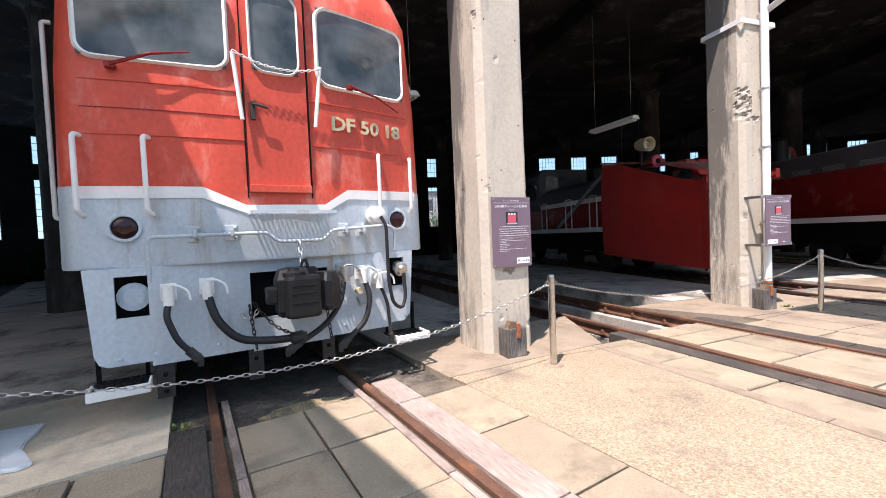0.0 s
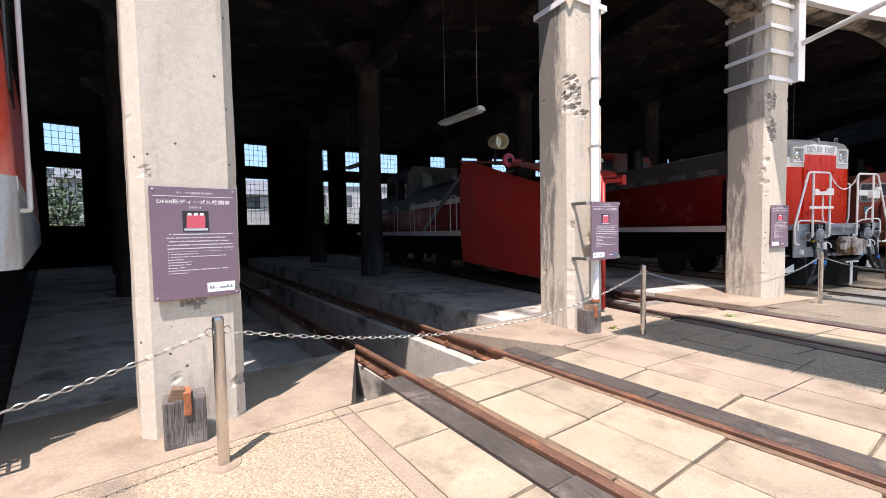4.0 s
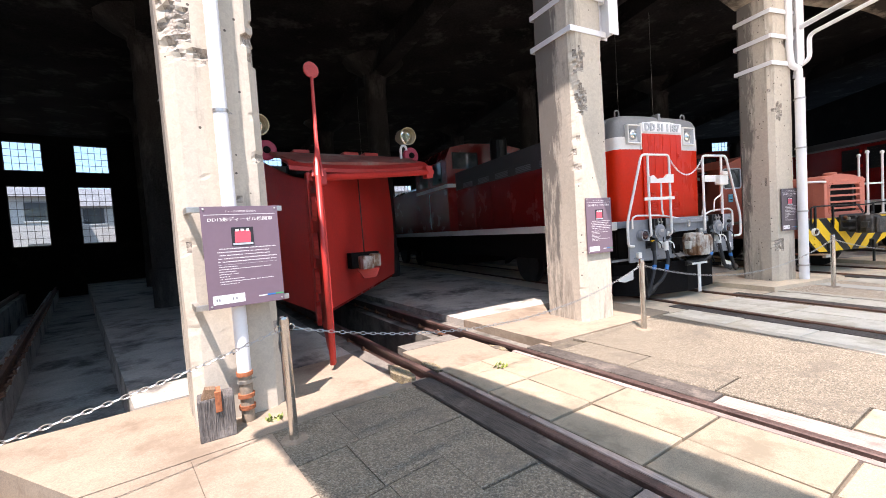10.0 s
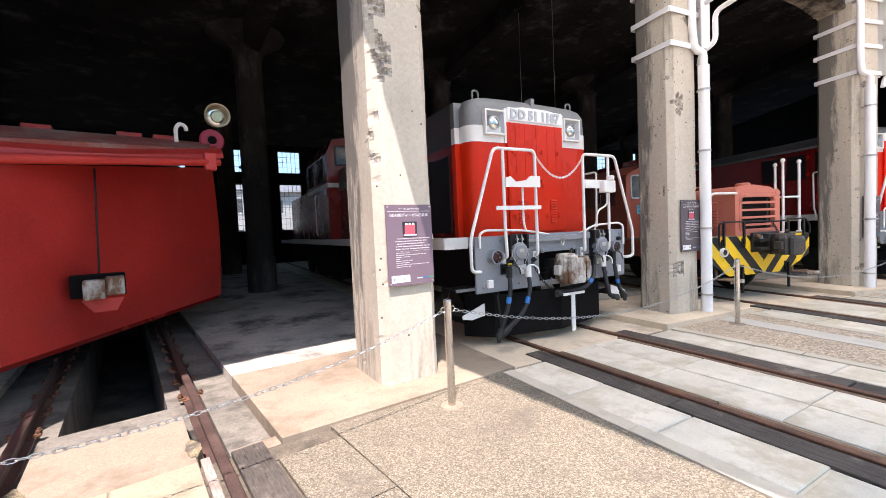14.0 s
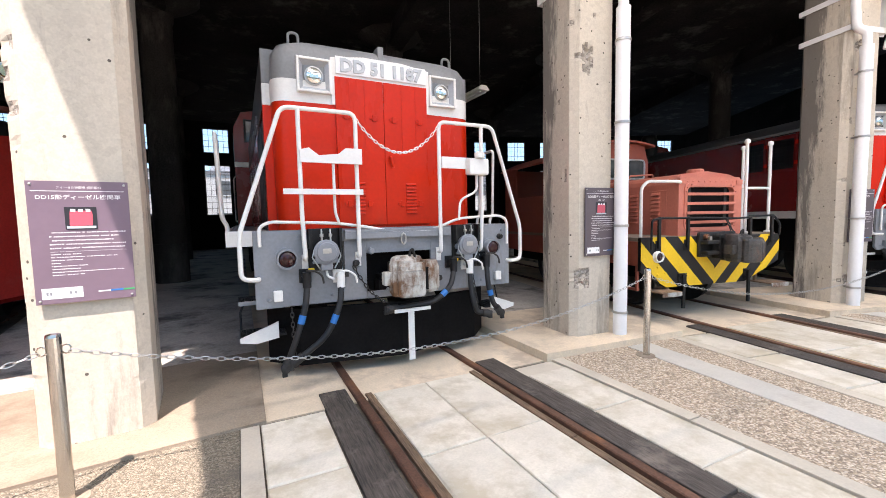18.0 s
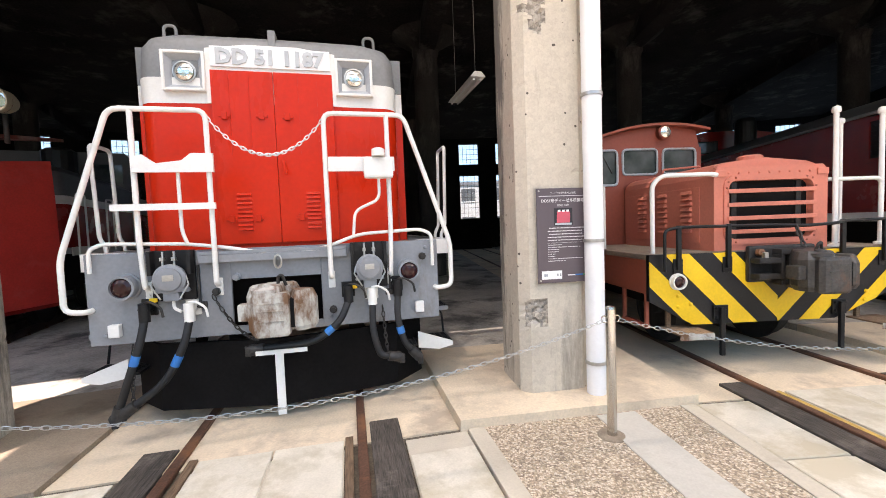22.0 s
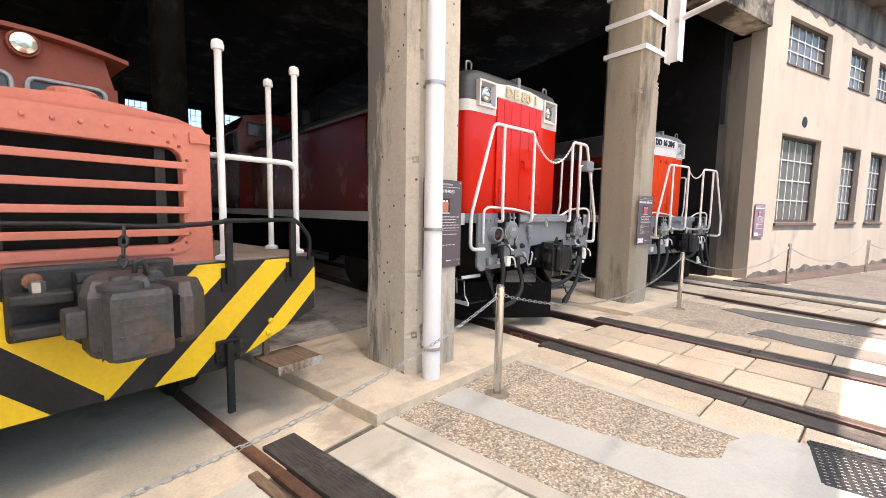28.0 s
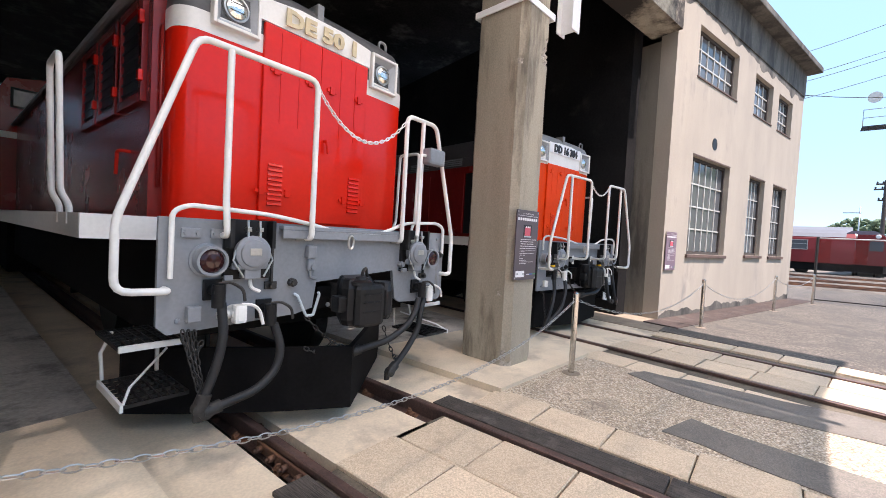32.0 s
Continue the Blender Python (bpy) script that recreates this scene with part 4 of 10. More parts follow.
# ---- front columns ----
CHIPS = {0: [], 1: [(0.86, 0.03, -0.08)], 2: [(3.0, 0.28, -0.29), (2.98, 0.17, 0.30), (2.78, 0.06, -0.1)], 3: [(3.40, 0.2, -0.25), (2.98, 0.25, -0.25)],
         4: [(3.03, 0.17, -0.17), (0.72, 0.13, -0.2), (4.2, 0.12, 0.07)], 5: [(3.6, 0.06, -0.2), (0.4, 0.08, -0.24)], 6: [(3.42, 0.14, -0.16), (1.9, 0.04, 0.1)]}


def column_mesh(i):
    bm = B()
    x0, x1, y0, y1 = FOOT[i]
    c = 0.072
    out = []
    corners = [(x0, y1), (x0, y0), (x1, y0), (x1, y1)]
    for (px, py), (dx, dy), (ex, ey) in zip(corners, ((1, 0), (0, 1), (-1, 0), (0, -1)), ((0, -1), (1, 0), (0, 1), (-1, 0))):
        out.append((px + dx * c, py + dy * c))
        out.append((px + ex * c, py + ey * c))
    ring_pts = []
    for p, q in zip(out, out[1:] + out[:1]):
        n = 12 if (Vector(p) - Vector(q)).length > 0.2 else 2
        for s in range(n):
            ring_pts.append((p[0] + (q[0] - p[0]) * s / n, p[1] + (q[1] - p[1]) * s / n))
    rings, deep = [], []
    nz = 190
    for z in [5.35 * s / nz for s in range(nz + 1)]:
        ring = []
        for x, y in ring_pts:
            v = Vector((x, y, z))
            e = noise.noise(Vector((x * 6, y * 6 + i * 9, z * 2.2))) * 0.006
            near = min(abs(x - x0), abs(x - x1)) < 0.08 and y < y0 + 0.1
            pit_d = 0.0
            for zc, h, xc in CHIPS[i]:
                q2 = ((x - xc) / 0.10) ** 2 + ((z - zc) / h) ** 2
                if y < y0 + 0.12 and q2 < 1.6:
                    nn = noise.noise(Vector((x * 17 + i, y * 17, z * 15))) + 0.6 * noise.noise(Vector((x * 40 + i, y * 40, z * 36)))
                    pit_d = max(pit_d, min(0.035, max(0.0, nn + 0.55 - 0.75 * q2) * 0.06))
            if near:
                pit_d += max(0, noise.noise(Vector((i * 5 + x, y * 9, z * 9))) - 0.42) * 0.05
            pit_d += max(0, noise.noise(Vector((i * 7 + x * 14, y * 14, z * 12))) - 0.62) * 0.06
            ctr = Vector(((x0 + x1) / 2, (y0 + y1) / 2, z))
            d = (v - ctr).normalized()
            ring.append(bm.verts.new(v + d * (e - pit_d)))
            deep.append(pit_d > 0.009)
        rings.append(ring)
    n = len(ring_pts)
    for a, b in zip(rings, rings[1:]):
        for s in range(n):
            f = bm.faces.new((a[s], a[(s + 1) % n], b[(s + 1) % n], b[s]))
            r = rings.index(a) if s == 0 else r
            f.material_index = int(deep[r * n + s] or deep[(r + 1) * n + s])
    bm.faces.new(rings[-1])
    return bm


for i, a in enumerate(COLUMN):
    col = single("column_%d" % i, column_mesh(i), M["concrete_shaded" if i == 6 else "concrete"], polar(a), "weathered square concrete column with chipped edges", kind="structure")
    col.data.materials.append(M["spall"])
    # haunched head under the eave beam
    bm = B()
    hx0, hx1 = FOOT[i][0] + 0.02, FOOT[i][1] - 0.02
    prism(bm, [(hx0 - 1.24, 5.36), (hx0 - 0.54, 5.2), (hx0, 4.98), (hx0, 5.36)], "y", 0.03, 0.46)
    part("haunch", bm, M["soffit"], col, "peeling cream haunch")
    bm = B()
    prism(bm, [(hx1, 5.36), (hx1, 4.98), (hx1 + 0.54, 5.2), (hx1 + 1.24, 5.36)], "y", 0.03, 0.46)
    part("haunch", bm, M["soffit"], col, "peeling cream haunch")

# ---- eave beam, ceiling, roof ----
ANG = [A_LEFT + (A_RIGHT - A_LEFT) * i / 18 for i in range(19)]


def ring_slab(name, r0, r1, z0, z1, material, label, z2=None):
    bm = B()
    for a, b in zip(ANG, ANG[1:]):
        lo = [spot(a, r0, z0), spot(b, r0, z0), spot(b, r1, z0 if z2 is None else z2), spot(a, r1, z0 if z2 is None else z2)]
        vs = [bm.verts.new(p) for p in lo] + [bm.verts.new((p.x, p.y, p.z + z1 - z0)) for p in lo]
        for q in ((3, 2, 1, 0), (4, 5, 6, 7), (0, 1, 5, 4), (1, 2, 6, 5), (2, 3, 7, 6), (3, 0, 4, 7)):
            bm.faces.new([vs[j] for j in q])
    return single(name, bm, material, Matrix(), label, kind="structure")


ring_slab("eave_beam", R0 + 0.02, R0 + 0.58, 5.35, 6.75, M["soffit"], "cream plastered eave beam with peeling paint")
ring_slab("ceiling", R0 + 0.58, R0 + BACK, 6.62, 6.78, M["concrete_dark"], "sooty concrete ceiling, coloured darker for the dim shed")
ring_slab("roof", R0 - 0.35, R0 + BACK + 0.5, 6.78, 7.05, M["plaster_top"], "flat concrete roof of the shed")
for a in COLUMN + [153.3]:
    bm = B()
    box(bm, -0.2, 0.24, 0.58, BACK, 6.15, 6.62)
    single("ceiling_beam", bm, M["concrete_dark"], polar(a), "sooty concrete ceiling beam, coloured darker for the dim shed", kind="structure")

# ---- inner columns with flared heads ----
for i, a in enumerate(COLUMN + [153.3]):
    for y in (8.2, 15.2):
        bm = B()
        turned(bm, (0, 0, 0), (0, 0, 1), [(0, 0.36), (0.9, 0.36), (0.92, 0.33), (5.98, 0.33), (6.06, 0.37), (6.18, 0.37), (6.30, 0.52), (6.52, 0.88), (6.62, 0.95)], 12)
        single("inner_column_%d" % i, bm, M["column_inner"], polar(a, y, 0, STEP_UP.get(max(i, 0), 0)), "sooty round concrete column with a flared head, darkened for the dim shed", kind="structure")

# ---- back wall with steel-barred windows ----
WX = 2.24
world_poly("asphalt_yard", [in_stall(6, 1.29, -0.35), in_stall(6, 1.29, -9.5), (33.0, -3.5), (62.0, -13.0), (66.0, 14.0), (36.4, 11.0), (35.1, 8.05), (27.15, 9.6)], -0.3, 0.004, M["asphalt_brown"], "worn brown asphalt beside the wing")
world_poly("apron_corner", [in_stall(6, 1.2, -0.8), in_stall(6, 1.2, 2.2), spot(78.6, R0 + 2.4).xy, spot(78.6, R0 - 0.8).xy], -0.3, -0.006, M["apron"], "worn concrete apron beside the wing")
for k, a in TRACK_ALL.items():
    if k == 7:
        continue
    half = 3.98
    bm = B()
    z = [-1.3, 1.80, 4.45, 5.05, 6.33, 6.7]
    cut = [-half, -WX - 0.61, -WX + 0.61, -0.61, 0.61, WX - 0.61, WX + 0.61, half]
    for i in (0, 2, 4):
        box(bm, -half, half, BACK, BACK + 0.32, z[i], z[i + 1])
    for i in (1, 3):
        for j in (0, 2, 4, 6):
            box(bm, cut[j], cut[j + 1], BACK, BACK + 0.32, z[i], z[i + 1])
    single("wall_back_%d" % (k + 2), bm, M["wall_dark"], polar(a), "sooty back wall of the shed, coloured darker for its dimness", kind="structure")


def shed_window(z0, z1, rows, cols=5):
    top = new("window_0")
    tagged(top, "tall steel-barred shed window", "window", kind="structure")
    bm = B()
    for x0, x1, a, b in ((-0.61, -0.57, z0, z1), (0.57, 0.61, z0, z1), (-0.57, 0.57, z0, z0 + 0.05), (-0.57, 0.57, z1 - 0.05, z1)):
        box(bm, x0, x1, 0.10, 0.16, a, b)
    part("window_frame", bm, M["win_dark"], top)
    bm = B()
    for i in range(1, cols):
        x = -0.57 + 1.14 * i / cols
        box(bm, x - 0.009, x + 0.009, 0.11, 0.135, z0 + 0.05, z1 - 0.05)
    for j in range(1, rows):
        zz = z0 + 0.05 + (z1 - z0 - 0.1) * j / rows
        box(bm, -0.57, 0.57, 0.112, 0.133, zz - 0.009, zz + 0.009)
    part("glazing_bar", bm, M["win_dark"], top)
    bm = B()
    box(bm, -0.57, 0.57, 0.14, 0.146, z0 + 0.05, z1 - 0.05)
    part("pane", bm, M["glass"], top).visible_shadow = False
    return top


low, high = shed_window(1.80, 4.45, 8), shed_window(5.05, 6.33, 4)
wn = 0
for k in range(-1, 7):
    for dx in (-WX, 0, WX):
        for src in (low, high):
            wn += 1
            m = polar(TRACK_ALL[k], BACK, dx)
            if wn <= 2:
                src.matrix_world = m
                src.name = "window_%d" % wn
            else:
                copy_thing(src, m).name = "window_%d" % wn

# ---- end walls ----
bm = B()
for a in (A_LEFT, A_RIGHT + 0.15):
    p, q = spot(a, R0 + (0.3 if a == A_LEFT else 0.8)), spot(a, R0 + BACK + 0.4)
    d = (q - p).normalized()
    s = Vector((-d.y, d.x, 0)) * 0.16
    prism(bm, [(v.x, v.y) for v in (p - s, q - s, q + s, p + s)], "z", -0.4, 6.7)
single("wall_end", bm, M["wall_dark"], Matrix(), "sooty end wall of the shed, coloured darker for its dimness", kind="structure")

# ---- two-storey wing at the shed's end ----
WING = Vector((26.95, 9.86, 0))
WANG = math.atan2(8.203 - 9.869, 34.977 - 26.865)
WM = Matrix.Translation(WING) @ Matrix.Rotation(WANG, 4, "Z")
WL, WH = 8.3, 6.35
wing_openings = [(1.0, 2.95, 1.27, 3.30), (4.25, 5.4, 1.30, 3.28), (6.1, 7.3, 1.30, 3.28), (0.92, 3.02, 4.87, 5.88), (4.15, 5.5, 4.82, 5.82), (6.0, 7.25, 4.80, 5.78)]


def wing():
    xs = sorted({0.0, WL, *[v for o in wing_openings for v in o[:2]]})
    zs = sorted({0.0, WH, *[v for o in wing_openings for v in o[2:]]})
    bm = B()
    # lower and upper storey are cut separately so that openings go through
    for zlo, zhi, ops in ((0.0, 4.2, wing_openings[:3]), (4.2, WH, wing_openings[3:])):
        x = 0.0
        for o in sorted(ops):
            box(bm, x, o[0], 0, 0.30, zlo, zhi)
            box(bm, o[0], o[1], 0, 0.30, zlo, o[2])
            box(bm, o[0], o[1], 0, 0.30, o[3], zhi)
            x = o[1]
        box(bm, x, WL, 0, 0.30, zlo, zhi)
    box(bm, WL - 0.3, WL, 0.30, 9.0, 0, WH)
    box(bm, 0.0, WL, 9.0, 9.3, 0, WH)
    bmesh.ops.remove_doubles(bm, verts=bm.verts[:], dist=0.0005)
    wall = single("wall_wing", bm, M["plaster"], WM, "cream plastered wing wall with rain stains", kind="structure")
    bm = B()
    box(bm, -0.06, WL + 0.02, -0.025, 0.30, WH - 0.12, WH + 0.62)
    box(bm, WL - 0.28, WL + 0.02, 0.30, 9.3, WH, WH + 0.62)
    part("parapet", bm, M["plaster_top"], wall, "blackened plaster parapet")
    bm = B()
    box(bm, -0.3, WL + 0.32, -0.34, 9.6, WH + 0.62, WH + 0.78, 0.02)
    part("roof_slab", bm, M["plaster_top"], wall, "overhanging concrete roof slab")
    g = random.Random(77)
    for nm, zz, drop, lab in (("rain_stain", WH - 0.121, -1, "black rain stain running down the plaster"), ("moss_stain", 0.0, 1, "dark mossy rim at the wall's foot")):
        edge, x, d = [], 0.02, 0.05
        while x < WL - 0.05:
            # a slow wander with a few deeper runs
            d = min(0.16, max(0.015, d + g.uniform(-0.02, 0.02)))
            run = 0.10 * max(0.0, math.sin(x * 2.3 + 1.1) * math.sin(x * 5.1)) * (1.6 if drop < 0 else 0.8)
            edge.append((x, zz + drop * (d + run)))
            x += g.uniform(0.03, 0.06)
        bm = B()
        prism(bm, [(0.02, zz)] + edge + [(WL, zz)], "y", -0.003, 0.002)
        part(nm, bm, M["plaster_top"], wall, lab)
    bm = B()
    box(bm, -0.55, WL + 0.1, -0.60, -0.004, -0.2, 0.014, 0.004)
    part("earth_strip", bm, M["earth_strip"], wall, "reddish-brown earth strip along the wall")
    # side jamb towards the last stall; its shade is put into the concrete's colour
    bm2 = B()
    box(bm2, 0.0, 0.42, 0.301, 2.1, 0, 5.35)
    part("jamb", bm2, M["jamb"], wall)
    # rear of the rooms, their dimness put into near-black concrete
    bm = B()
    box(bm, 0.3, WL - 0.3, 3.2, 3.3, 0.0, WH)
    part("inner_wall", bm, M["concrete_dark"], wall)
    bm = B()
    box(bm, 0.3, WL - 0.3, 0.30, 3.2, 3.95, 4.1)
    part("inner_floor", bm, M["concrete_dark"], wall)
    # black disc on the wall paints the dark of a vent hole
    bm = B()
    turned(bm, (2.0, -0.006, 3.68), (0, 1, 0), [(0, 0.13), (0.02, 0.13)], 16)
    part("vent", bm, M["black"], wall, "round black disc standing in for a vent hole")
    for n, (x0, x1, z0, z1) in enumerate(wing_openings):
        w = new("window_%d" % (60 + n))
        w.matrix_world = WM
        tagged(w, "steel window with pale glazing bars in a deep reveal", "window", kind="structure")
        bm = B()
        for q in ((x0, x0 + 0.06, z0, z1), (x1 - 0.06, x1, z0, z1), (x0 + 0.06, x1 - 0.06, z1 - 0.06, z1), (x0 + 0.06, x1 - 0.06, z0, z0 + 0.06)):
            box(bm, q[0], q[1], 0.10, 0.24, q[2], q[3])
        part("window_frame", bm, M["win_dark"], w)
        bm = B()
        nc = 6 if x1 - x0 > 1.5 else 4
        nr = 4 if z1 - z0 > 1.5 else 3
        for i in range(1, nc):
            x = x0 + 0.06 + (x1 - x0 - 0.12) * i / nc
            box(bm, x - 0.014, x + 0.014, 0.12, 0.16, z0 + 0.06, z1 - 0.06)
        for j in range(1, nr):
            z = z0 + 0.06 + (z1 - z0 - 0.12) * j / nr
            box(bm, x0 + 0.06, x1 - 0.06, 0.118, 0.162, z - 0.014, z + 0.014)
        part("glazing_bar", bm, M["win_frame"], w)
        for i in range(nc):
            for j in range(nr):
                xa, xb = x0 + 0.06 + (x1 - x0 - 0.12) * i / nc, x0 + 0.06 + (x1 - x0 - 0.12) * (i + 1) / nc
                za, zb = z0 + 0.06 + (z1 - z0 - 0.12) * j / nr, z0 + 0.06 + (z1 - z0 - 0.12) * (j + 1) / nr
                bm = B()
                box(bm, xa + 0.012, xb - 0.012, 0.138, 0.143, za + 0.012, zb - 0.012)
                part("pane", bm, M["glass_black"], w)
        bm = B()
        out, th = (0.05, 0.07) if z0 < 4 else (0.02, 0.035)
        box(bm, x0 - out, x1 + out, -out, 0.14, z0 - th, z0 - 0.002, 0.008)
        part("window_sill", bm, M["sill"], w)
        bm = B()
        if z0 < 4:
            box(bm, x0 - 0.01, x1 + 0.01, -0.006, 0.10, z1 + 0.002, z1 + 0.03)
            part("lintel", bm, M["sill"], w)
        else:
            bm.free()
    return wall


wing()

# ---- parts that all the engines share ----
def round_lamp(parent, x, y, z, r, rim, lens, depth=0.07, name="marker_lamp"):
    """A round lamp with a rim, facing -y."""
    bm = B()
    turned(bm, (x, y, z), (0, -1, 0), [(0, r * 1.25), (0.012, r * 1.25), (0.014, r * 1.08), (depth, r * 1.08), (depth, r * 0.9), (depth - 0.02, r * 0.88)], 24)
    lamp = part(name, bm, rim, parent)
    bm = B()
    turned(bm, (x, y - depth + 0.025, z), (0, -1, 0), [(0, r * 0.9), (0.012, r * 0.8), (0.024, r * 0.5), (0.028, 0.01)], 20)
    part("lens", bm, lens, lamp)
    return lamp


def headlamp(parent, x, y, z, w, h, frame_mat):
    """A square recessed headlamp housing with a round lens."""
    bm = B()
    t = 0.022
    for q in ((x - w / 2, x - w / 2 + t, z - h / 2, z + h / 2), (x + w / 2 - t, x + w / 2, z - h / 2, z + h / 2), (x - w / 2 + t, x + w / 2 - t, z + h / 2 - t, z + h / 2), (x - w / 2 + t, x + w / 2 - t, z - h / 2, z - h / 2 + t)):
        box(bm, q[0], q[1], y - 0.045, y + 0.03, q[2], q[3], 0.006)
    lamp = part("headlamp", bm, frame_mat, parent)
    bm = B()
    o = [(x + sx * (w / 2 - t), z + sz * (h / 2 - t)) for sx, sz in ((-1, -1), (1, -1), (1, 1), (-1, 1))]
    i = [(x + sx * 0.088, z + sz * 0.088) for sx, sz in ((-1, -1), (1, -1), (1, 1), (-1, 1))]
    vo, vi = [bm.verts.new((p[0], y - 0.03, p[1])) for p in o], [bm.verts.new((p[0], y + 0.02, p[1])) for p in i]
    for k in range(4):
        bm.faces.new((vo[k], vo[(k + 1) % 4], vi[(k + 1) % 4], vi[k]))
    bm.faces.new(vi)
    part("recess", bm, M["grey_lamp"], lamp)
    bm = B()
    turned(bm, (x, y + 0.018, z), (0, -1, 0), [(0, 0.085), (0.03, 0.085), (0.032, 0.074), (0.02, 0.072)], 24)
    part("rim", bm, M["galv"], lamp)
    bm = B()
    turned(bm, (x, y + 0.005, z), (0, -1, 0), [(0, 0.072), (0.02, 0.066), (0.034, 0.04), (0.038, 0.005)], 20)
    part("lens", bm, M["reflector"], lamp)
    for sz in (-0.026, 0.026):
        bm = B()
        box(bm, x - 0.052, x + 0.052, y - 0.034, y - 0.031, z + sz - 0.0018, z + sz + 0.0018)
        part("lens_rib", bm, M["iron"], lamp)
    return lamp


def jumper_box(parent, x, y, z, s=1.0):
    """A jumper socket: dark back box, hinged round lid with a name plate, side clamps and a drip spout."""
    bm = B()
    box(bm, x - 0.14 * s, x + 0.14 * s, y - 0.03, y, z - 0.17 * s, z + 0.19 * s, 0.006)
    for sx in (-1, 1):
        box(bm, x + sx * 0.125 * s - 0.012, x + sx * 0.125 * s + 0.012, y - 0.10, y - 0.02, z + 0.02 * s, z + 0.19 * s, 0.004)
    sock = part("jumper_socket", bm, M["black"], parent)
    bm = B()
    turned(bm, (x, y - 0.03, z - 0.01), (0, -1, 0), [(0, 0.088 * s), (0.05, 0.092 * s), (0.052, 0.106 * s), (0.075, 0.106 * s), (0.08, 0.098 * s), (0.083, 0.084 * s), (0.095, 0.080 * s), (0.098, 0.070 * s), (0.099, 0.01)], 24)
    lid = part("lid", bm, M["grey"], sock)
    bm = B()
    prism(bm, [(x - 0.115 * s, z - 0.105 * s), (x - 0.085 * s, z - 0.055 * s), (x + 0.085 * s, z - 0.055 * s), (x + 0.115 * s, z - 0.105 * s)], "y", y - 0.10, y - 0.03, 0.006)
    box(bm, x - 0.05 * s, x + 0.05 * s, y - 0.10, y - 0.02, z - 0.165 * s, z - 0.105 * s, 0.008)
    part("spout", bm, M["grey"], sock)
    bm = B()
    box(bm, x - 0.035 * s, x + 0.035 * s, y - 0.1315, y - 0.1285, z - 0.02 * s, z + 0.022 * s, 0.001)
    part("name_plate", bm, M["galv"], lid)
    for sx in (-1, 1):
        bm = B()
        cyl(bm, (x + sx * 0.036 * s, y - 0.10, z + 0.085 * s), (x + sx * 0.036 * s, y - 0.09, z + 0.185 * s), 0.008, seg=8)
        box(bm, x + sx * 0.036 * s - 0.013, x + sx * 0.036 * s + 0.013, y - 0.115, y - 0.08, z + 0.12 * s, z + 0.145 * s, 0.003)
        part("hinge", bm, M["galv"], sock)
        bm = B()
        tube(bm, [(x + sx * 0.10 * s, y - 0.09, z + 0.01), (x + sx * 0.118 * s, y - 0.10, z - 0.05 * s), (x + sx * 0.06 * s, y - 0.11, z - 0.15 * s)], 0.006, 6)
        part("clamp", bm, M["galv"], sock)
    bm = B()
    tube(bm, [(x, y - 0.06, z - 0.165 * s), (x + 0.005, y - 0.07, z - 0.22 * s), (x + 0.055 * s, y - 0.085, z - 0.245 * s)], 0.011, 6, 0.02)
    part("drip_spout", bm, M["white"], sock)
    return sock


def brake_hose(parent, x, y, z, pts, cock=None, r=0.026, tape=None):
    """An air hose on an angle cock: pts from the cock down."""
    bm = B()
    cyl(bm, (x, y, z), (x, y - 0.12, z), 0.032, seg=10)
    cyl(bm, (x, y - 0.10, z + 0.04), (x, y - 0.10, z - 0.09), 0.036, seg=10)
    box(bm, x - 0.05, x + 0.05, y - 0.02, y, z - 0.06, z + 0.06, 0.005)
    hose = part("angle_cock", bm, cock or M["black"], parent)
    bm = B()
    tube(bm, [(x, y - 0.10, z + 0.045), (x + 0.05, y - 0.13, z + 0.055), (x + 0.12, y - 0.14, z + 0.01), (x + 0.13, y - 0.14, z - 0.06)], 0.009, 6, 0.03)
    part("lever", bm, cock or M["iron"], hose)
    bm = B()
    pts = [Vector(p) for p in pts]
    tube(bm, pts, r, 10, 0.12)
    part("hose", bm, M["rubber"], hose)
    e, d = pts[-1], (pts[-1] - pts[-2]).normalized()
    bm = B()
    cyl(bm, e - d * 0.03, e + d * 0.06, r * 1.45, seg=10)
    turned(bm, e + d * 0.05 - Vector((0, 0.03, 0)), (0, 1, 0), [(0, 0.02), (0.004, r * 1.5), (0.05, r * 1.5), (0.056, 0.02)], 12)
    box(bm, e.x + d.x * 0.08 - 0.02, e.x + d.x * 0.08 + 0.02, e.y - 0.012, e.y + 0.02, e.z + d.z * 0.08 - 0.045, e.z + d.z * 0.08 + 0.03, 0.008)
    part("coupling_head", bm, M["iron"], hose)
    if tape is not None:
        a, b = pts[tape], pts[tape + 1]
        bm = B()
        cyl(bm, a.lerp(b, 0.35), a.lerp(b, 0.62), r * 1.12, seg=10)
        part("blue_tape", bm, M["blue"], hose)
    return hose


def lofted(bm, pts, levels):
    """A closed block over a plan outline, drawn in or out about its middle at each level (z, scale)."""
    c = sum((Vector(q) for q in pts), Vector((0, 0))) / len(pts)
    rings = [[bm.verts.new((c.x + (q[0] - c.x) * k, c.y + (q[1] - c.y) * k, z)) for q in pts] for z, k in levels]
    n = len(pts)
    for a, b in zip(rings, rings[1:]):
        for i in range(n):
            bm.faces.new((a[i], a[(i + 1) % n], b[(i + 1) % n], b[i]))
    bm.faces.new(rings[0][::-1])
    bm.faces.new(rings[-1])
    bmesh.ops.recalc_face_normals(bm, faces=bm.faces[:])


